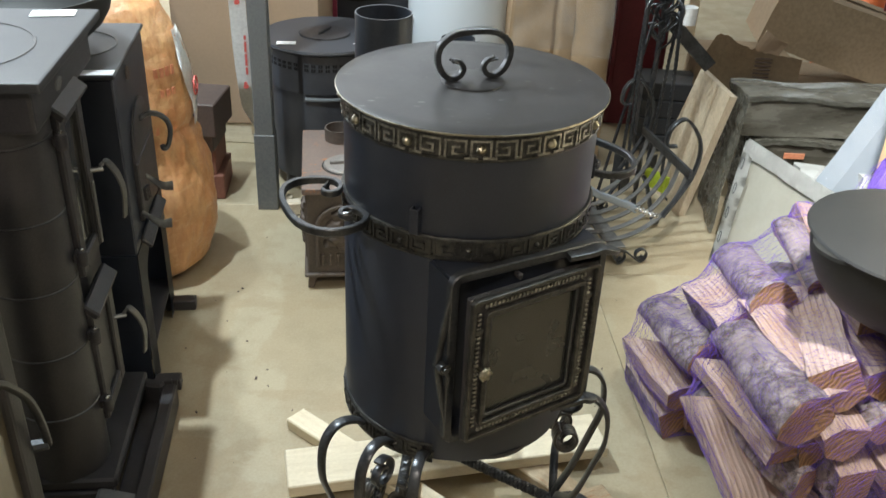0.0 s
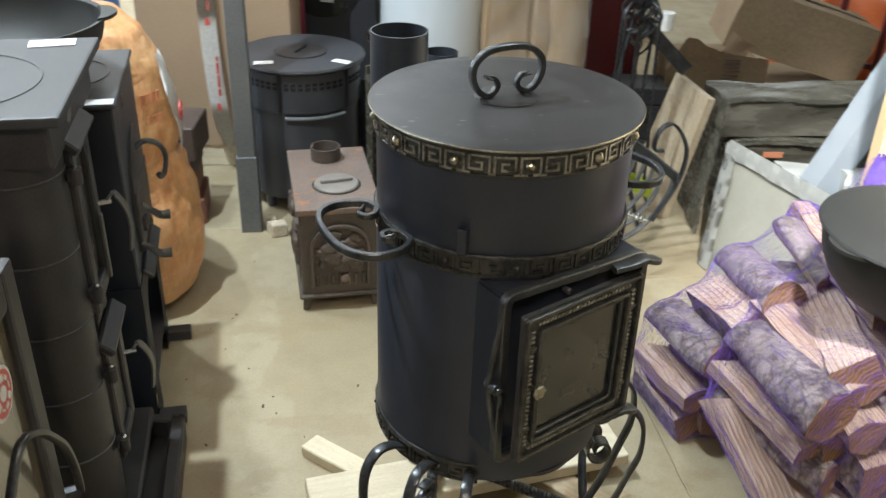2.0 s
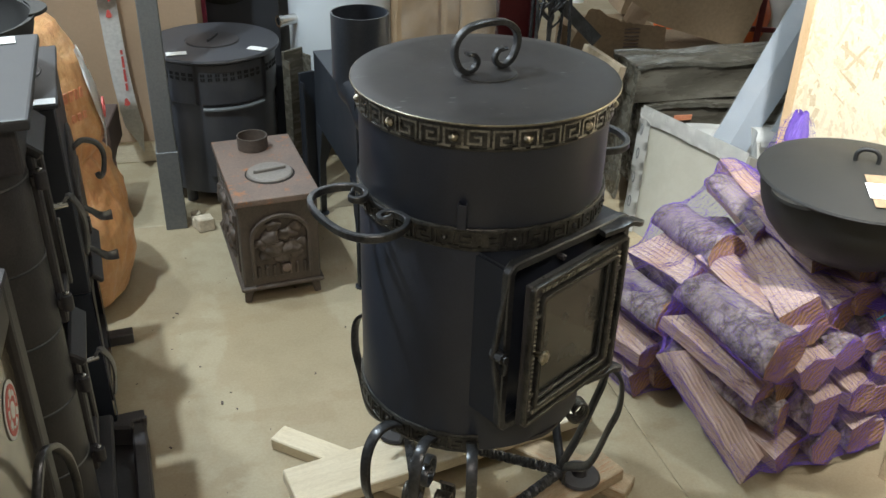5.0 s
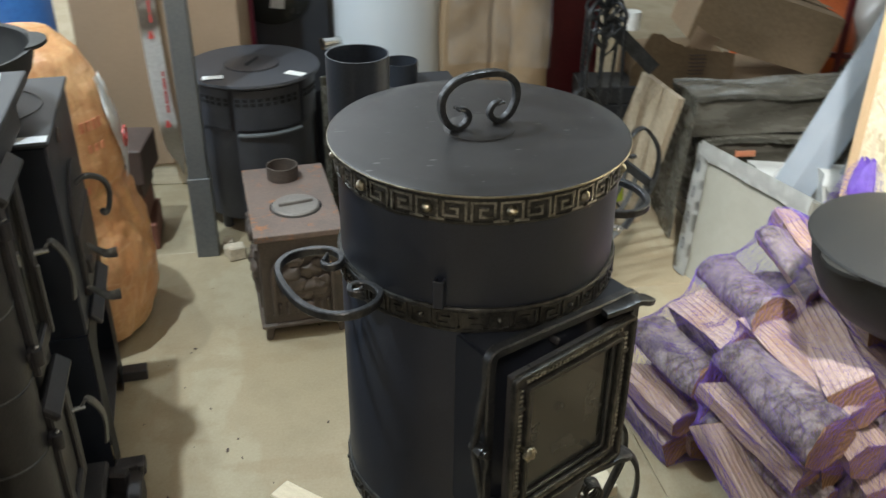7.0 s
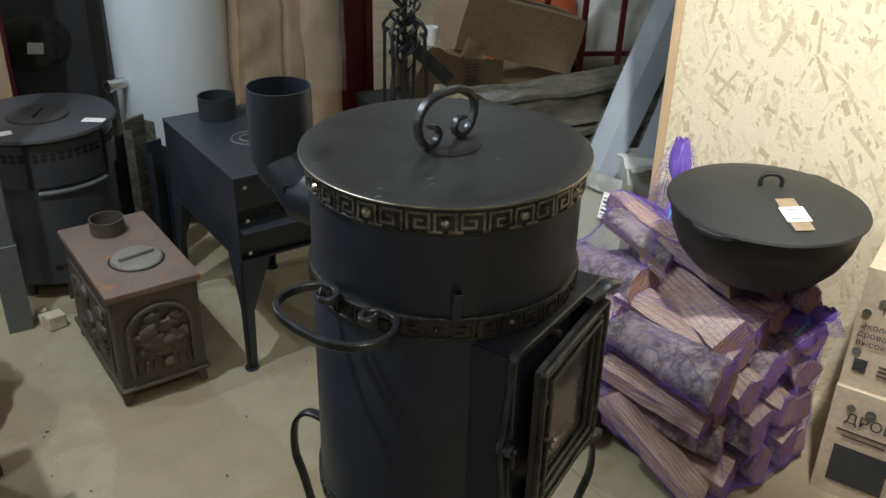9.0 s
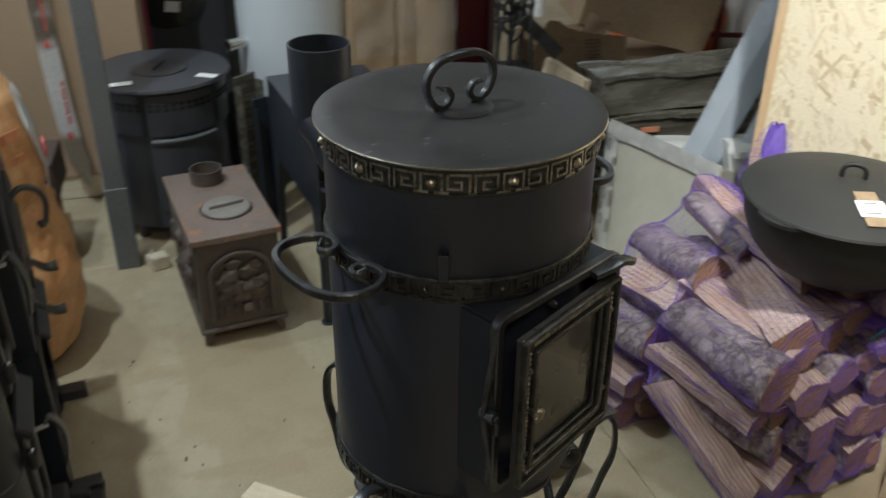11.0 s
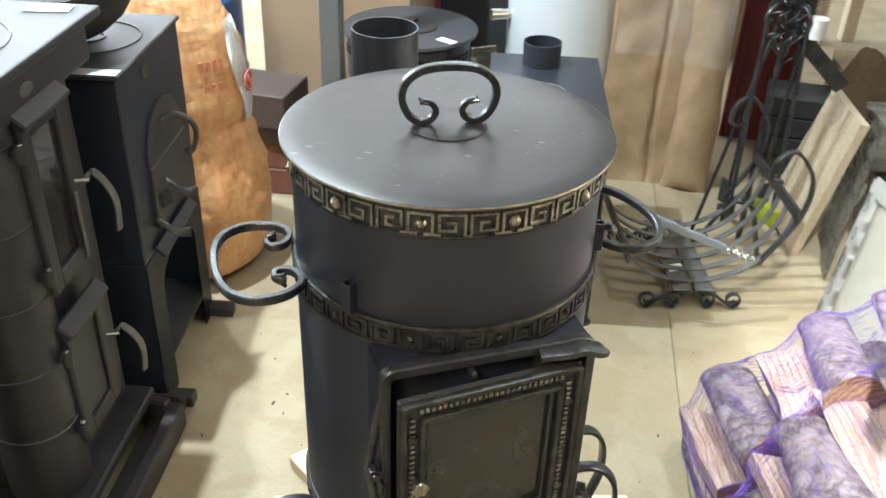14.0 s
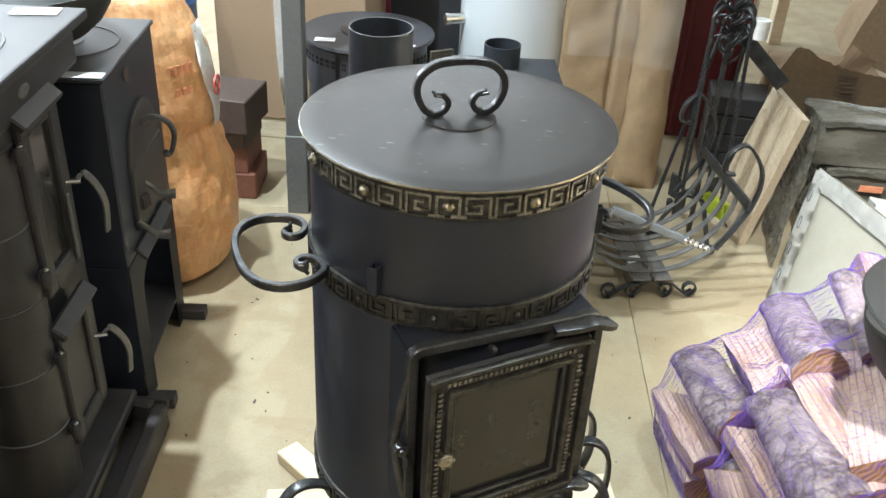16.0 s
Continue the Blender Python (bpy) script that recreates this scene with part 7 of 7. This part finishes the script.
def fire_irons():
    s = thing("fire_irons", pose(0.735, 3.2, 0), "forged fire-iron stand with hanging twisted tools", "fire irons")
    bm = bmesh.new()
    bar(bm, [(0.0, 0, 0.005 + 0.95 * k / 60) for k in range(61)], 0.016, 0.016, (1, 0, 0), None, 20)
    part("stem", bm, M["forged"], s, "twisted square stem")
    for a in (20, 110, 200, 290):
        r = Matrix.Rotation(radians(a), 4, "Z")
        bm = bmesh.new()
        bar(bm, [r @ Vector(p) for p in arc_line([(0.0, 0, 0.14), (0.05, 0, 0.15), (0.1, 0, 0.09), (0.15, 0, 0.015), (0.175, 0, 0.02), (0.175, 0, 0.045), (0.16, 0, 0.04)], 6)], 0.016, 0.008, r @ Vector((0, 1, 0)))
        part("foot", bm, M["forged"], s, "", 40)
    for k, a in enumerate((35, 125, 215, 305)):
        r = Matrix.Rotation(radians(a), 4, "Z")
        bm = bmesh.new()
        bar(bm, [r @ Vector(p) for p in arc_line([(0, 0, 0.8), (0.05, 0, 0.83), (0.085, 0, 0.8), (0.08, 0, 0.775), (0.065, 0, 0.785)], 6)], 0.007)
        arm = part("hook_arm", bm, M["forged"], s, "", 60)
        bm = bmesh.new()
        lean = 0.03 * (k - 1.5)
        bar(bm, [r @ Vector((0.082 + lean * t * 0.4, 0.02 * t, 0.79 - 0.62 * t)) for t in [i / 70 for i in range(71)]], 0.0115, 0.0115, (1, 0, 0), None, 45)
        tool = part("hanging_tool", bm, M["forged"], s, "twisted hanging fire tool", 60)
        if k == 3:
            bm = bmesh.new()
            for i in range(14):
                for j in range(3):
                    bar(bm, [r @ Vector((0.03 + 0.0075 * i, 0.01 + 0.01 * j, 0.175)), r @ Vector((0.028 + 0.0079 * i, 0.008 + 0.012 * j, 0.115))], 0.0032)
            part("brush", bm, M["green"], tool, "yellow-green brush head", 40)
        else:
            bm = bmesh.new()
            box(bm, (0.05, 0.008, 0.09), r @ Vector((0.09, 0.02, 0.15)), r, 0.002)
            part("blade", bm, M["forged"], tool)
    bm = bmesh.new()
    for k in range(30):
        a, z = 0.9 * k, 0.66 + 0.0095 * k
        bar(bm, arc_line([(0, 0, z - 0.03), (0.035 * math.cos(a), 0.035 * math.sin(a), z), (0.055 * math.cos(a + 0.4), 0.055 * math.sin(a + 0.4), z + 0.03), (0.03 * math.cos(a + 0.9), 0.03 * math.sin(a + 0.9), z + 0.045), (0.02 * math.cos(a + 0.6), 0.02 * math.sin(a + 0.6), z + 0.03)], 5), 0.0042)
    part("crown", bm, M["forged"], s, "knot of forged leaves and scrolls", 60)
    bm = bmesh.new()
    lathe(bm, [(0.0, 0), (0.026, 0), (0.028, 0.06), (0.0, 0.06)], 18, Matrix.Translation((0.075, -0.055, 0.745)))
    part("paper_tag", bm, M["label"], s, "white paper tag", 40)
    for p, q in (((-0.18, -0.1, 0.01), (-0.02, 0.0, 0.8)), ((0.02, 0.05, 0.745), (0.215, 0.06, 0.56))):
        bm = bmesh.new()
        bar(bm, [p, q], 0.05 if p[2] > 0.3 else 0.011, 0.008, (0, 0, 1))
        part("brace", bm, M["forged"], s)


def foil_tool():
    s = thing("wrapped_poker", Matrix(), "bright chain-ended poker in clear film on the cradle", "poker")
    p, q = Vector((0.395, 2.6, 0.375)), Vector((0.71, 2.722, 0.205))
    bm = bmesh.new()
    bar(bm, [p.lerp(q, 0.75 * k / 30) + noise.noise_vector(Vector((k * 0.4, 1, 2))) * 0.004 for k in range(31)], 0.024, 0.014, (0, 0, 1))
    part("film_sleeve", bm, M["blue_wrap"], s, "crinkled clear film sleeve", 60)
    bm = bmesh.new()
    for k in range(11):
        c = p.lerp(q, 0.72 + 0.028 * k)
        bmesh.ops.create_icosphere(bm, subdivisions=1, radius=0.0105, matrix=Matrix.Translation(c + Vector((0, 0.007 * (-1) ** k, 0.004))))
    part("bead_grip", bm, M["steel"], s, "bright beaded grip", 60)
    bm = bmesh.new()
    bar(bm, [p, p.lerp(q, 0.99)], 0.006)
    part("rod", bm, M["steel"], s)


log_cradle()
fire_irons()
foil_tool()


# ---- cartons and goods further back ----
def tall_pack(m, size, seed, label, rolled=0.0):
    """A tall package in folded brown paper, bound with clear film."""
    s = thing("paper_package", m, label, "package", "tall paper packages")
    x, y, z = size
    bm = bmesh.new()
    grid_box(bm, size, (0, 0, z / 2), 44)
    for v in bm.verts:
        if v.co.z > 0.01:
            fold = noise.noise(Vector((v.co.x * 5 + v.co.z * 2.2 + seed, v.co.z * 1.6, 0.5)))
            crease = abs(noise.noise(Vector((v.co.x * 6 + v.co.z * 5, v.co.z * 7 - v.co.x * 4, seed))))
            u = 2 * v.co.x / x
            belly = rolled * 0.07 * math.sqrt(max(0, 1 - u * u)) - rolled * 0.05
            seam = 0.012 * math.exp(-((v.co.z - 0.62 * z - 0.04 * u) / 0.012) ** 2) + 0.014 * math.exp(-((u - 0.45) / 0.08) ** 2)
            front = 1 if v.co.y < 0 else -1
            v.co.y += front * (0.014 * fold - belly + (1 - rolled) * seam) + 0.014 * crease + 0.004 * abs(noise.noise(Vector((v.co.x * 15 + v.co.z * 9, v.co.z * 16, seed + 3))))
            v.co.x += 0.02 * noise.noise(Vector((v.co.z * 4, v.co.y * 5, seed)))
            v.co.x *= 1 - 0.1 * v.co.z
    part("paper", bm, M["kraft"], s, "folded brown paper", 50)
    bm = bmesh.new()
    grid_box(bm, (x * 0.96, 0.004, z * 0.55), (0, -y / 2 - 0.034, z * 0.66), 14)
    for v in bm.verts:
        v.co.y += 0.02 * noise.noise(Vector((v.co.x * 12, v.co.z * 10, seed)))
        v.co.x *= 1 - 0.1 * v.co.z
    part("film", bm, M["film"], s, "shiny crinkled clear film", 60)
    return s


tall_pack(pose(0.34, 3.68, 0, 0, 0, 5), (0.27, 0.26, 1.35), 2.0, "tall package in folded brown paper and film")
tall_pack(pose(0.56, 3.66, 0, 0, 0, -6), (0.17, 0.26, 1.3), 8.0, "narrow rolled package in brown paper leaning upright", 1.0)


def red_panel():
    s = thing("metal_screen", pose(0.84, 4.1, 0, 0, 0, -4), "dark red painted steel screen standing upright", "screen")
    bm = bmesh.new()
    box(bm, (0.265, 0.05, 1.7), (0, 0, 0.85), None, 0.004)
    part("sheet", bm, M["dark_red"], s)
    for x in (-0.1, 0.1):
        bm = bmesh.new()
        box(bm, (0.02, 0.02, 1.66), (x, -0.036, 0.85), None, 0.003)
        part("rib", bm, M["dark_red"], s)


red_panel()


def open_carton():
    s = thing("open_carton", pose(1.26, 3.78, 0, 0, 0, 0), "crushed brown carton with torn open front flap", "carton", "cartons at the back")
    bm = bmesh.new()
    grid_box(bm, (0.4, 0.3, 0.42), (0.01, 0.17, 0.21), 9)
    crumple(bm, 0.02, 6, 3.0)
    for v in bm.verts:
        v.co.z = max(0, v.co.z)
    part("carton_body", bm, M["card_dark"], s)
    # torn front sheet: highest at one corner, ragged along the top
    bm = bmesh.new()
    n, rows = 28, []
    for k in range(n + 1):
        u = k / n
        x = -0.23 + 0.44 * u
        top = np.interp(u, [0, 0.16, 0.27, 0.36, 0.5, 0.62, 1.0], [0.4, 0.555, 0.54, 0.51, 0.49, 0.475, 0.455]) + 0.009 * noise.noise(Vector((k * 0.9, 2.0, 1.0)))
        x_low = x + 0.02
        rows.append([bm.verts.new((x_low + (x - x_low) * t, 0.006 * math.sin(9 * u + 3 * t) - 0.03 * t * t, top * t)) for t in [i / 8 for i in range(9)]])
    for a, b in zip(rows, rows[1:]):
        for i in range(8):
            bm.faces.new((a[i], a[i + 1], b[i + 1], b[i]))
    bmesh.ops.solidify(bm, geom=bm.faces[:], thickness=0.005)
    part("torn_flap", bm, M["card_dark"], s, "torn front sheet of the carton", 50)
    bm = bmesh.new()
    grid_box(bm, (0.12, 0.004, 0.1), (0, 0, 0.05), 5)
    crumple(bm, 0.02, 9, 4.0)
    fl = part("flap", bm, M["card"], s, "pale bent carton flap")
    fl.matrix_local = Matrix.Translation((0.06, 0.02, 0.44)) @ Matrix.Rotation(0.5, 4, "Y")
    bm = bmesh.new()
    for k in range(6):
        box(bm, (0.07, 0.002, 0.005), (0.05, -0.032, 0.45 - 0.016 * k))
    part("print_bar", bm, M["brown_block"], s)


open_carton()
bm = bmesh.new()
for k in range(4):
    box(bm, (0.24, 0.2, 0.075), (0, 0, 0.04 + 0.08 * k), None, 0.004)
box(bm, (0.2, 0.16, 0.3), (0, 0, 0.15))
tagged(part("slatted_crate", bm, M["ink"], None), "low dark slatted crate standing behind the fire irons", "crate").matrix_world = pose(0.955, 3.86, 0, 0, 0, -3)
carton("carton", pose(1.675, 4.14, 0.36, 0, 16, -6), (0.64, 0.34, 0.27), M["card_dark"], "large brown carton lying tilted on other goods", 4, 0.008, "cartons at the back")
carton("carton", pose(1.82, 4.2, 0, 0, 0, -8), (0.5, 0.4, 0.24), M["card_dark"], "brown carton under a tilted one", 0, 0.0, "cartons at the back")


def bench_frame():
    s = thing("bench_frame", pose(2.25, 4.1, 0, 0, 0, -20), "dark red-brown steel frame of slim uprights", "frame")
    for x in (-0.3, -0.1, 0.1, 0.3):
        bm = bmesh.new()
        bar(bm, [(x, 0, 0), (x + 0.02, 0, 1.3)], 0.03, 0.02, (1, 0, 0))
        part("upright", bm, M["dark_red"], s)
    for z in (0.3, 0.9):
        bm = bmesh.new()
        bar(bm, [(-0.32, 0.02, z), (0.34, 0.02, z)], 0.025, 0.02, (0, 0, 1))
        part("rail", bm, M["dark_red"], s)


bench_frame()
for x, y, h in ((2.5, 5.0, 1.6), (2.85, 5.4, 1.6), (1.45, 5.6, 1.5)):
    bm = bmesh.new()
    box(bm, (0.07, 0.07, h), (0, 0, h / 2), None, 0.003)
    tagged(part("pine_post", bm, M["pine"], None), "raw pine post standing far back", "post", "pine posts").matrix_world = pose(x, y, 0, 0, 0, 10)
bm = bmesh.new()
lathe(bm, [(0, 0), (0.06, 0), (0.06, 0.5), (0, 0.5)], 24)
tagged(part("steel_flue", bm, M["steel"], None, "", 40), "bright steel flue section standing far back", "flue pipe").matrix_world = pose(1.25, 5.5, 0)
for x, y, r, mt, lb in ((2.88, 4.75, 0.32, "white_wrap", "white film-wrapped parcel on the floor far back"), (2.3, 4.85, 0.27, "orange_bin", "parcel in crumpled orange sheeting lying far back")):
    bm = bmesh.new()
    bmesh.ops.create_icosphere(bm, subdivisions=4, radius=r, matrix=Matrix.Translation((0, 0, r * 0.8)) @ Matrix.Diagonal((1.2, 1, 1, 1)))
    crumple(bm, 0.07, 5, x)
    for v in bm.verts:
        v.co.z = max(0, v.co.z)
    tagged(part("wrapped_parcel", bm, M[mt], None, "", 50), lb, "parcel").matrix_world = pose(x, y, 0)
carton("carton", pose(0.6, 5.3, 0, 0, 0, 12), (0.6, 0.5, 0.5), M["card"], "brown carton standing far back on the floor", 0, 0.0, "cartons at the back")


# ---- floor slabs, joints left open between them ----
def floor_slabs():
    meshes = {}
    ang, ox, oy, w, length = radians(4), 0.505, 2.675, 2.5, 2.5
    r = Matrix.Rotation(ang, 4, "Z")
    for i in range(-2, 2):
        for j in range(-3, 4):
            if (w, length) not in meshes:
                bm = bmesh.new()
                box(bm, (w - 0.0016, length - 0.0016, 0.02), (w / 2, length / 2, -0.01), None, 0.0015)
                me = bpy.data.meshes.new("floor_slab")
                bm.to_mesh(me)
                bm.free()
                me.materials.append(M["floor"])
                meshes[(w, length)] = me
            p = r @ Vector((i * w, j * length + (0.48 if i % 2 else 0), 0)) + Vector((ox, oy, 0))
            ob = new("floor_slab", meshes[(w, length)])
            ob.parent = floor_base
            ob.matrix_world = Matrix.Translation(p) @ r


floor_slabs()
bm = bmesh.new()
rnd = random.Random(11)
for k in range(70):
    x, y = rnd.uniform(-0.75, 0.6), rnd.uniform(1.2, 3.2)
    s1 = 0.0015 + 0.003 * rnd.random() ** 3
    box(bm, (s1 * 2, s1, s1 * 0.6), (x, y, s1 * 0.3), Matrix.Rotation(rnd.uniform(0, 3), 4, "Z"))
box(bm, (0.006, 0.012, 0.003), (-0.505, 2.02, 0.0015))
tagged(part("floor_grit", bm, M["brown_block"], None), "scattered dark crumbs and grit on the floor", "grit", kind="stuff")
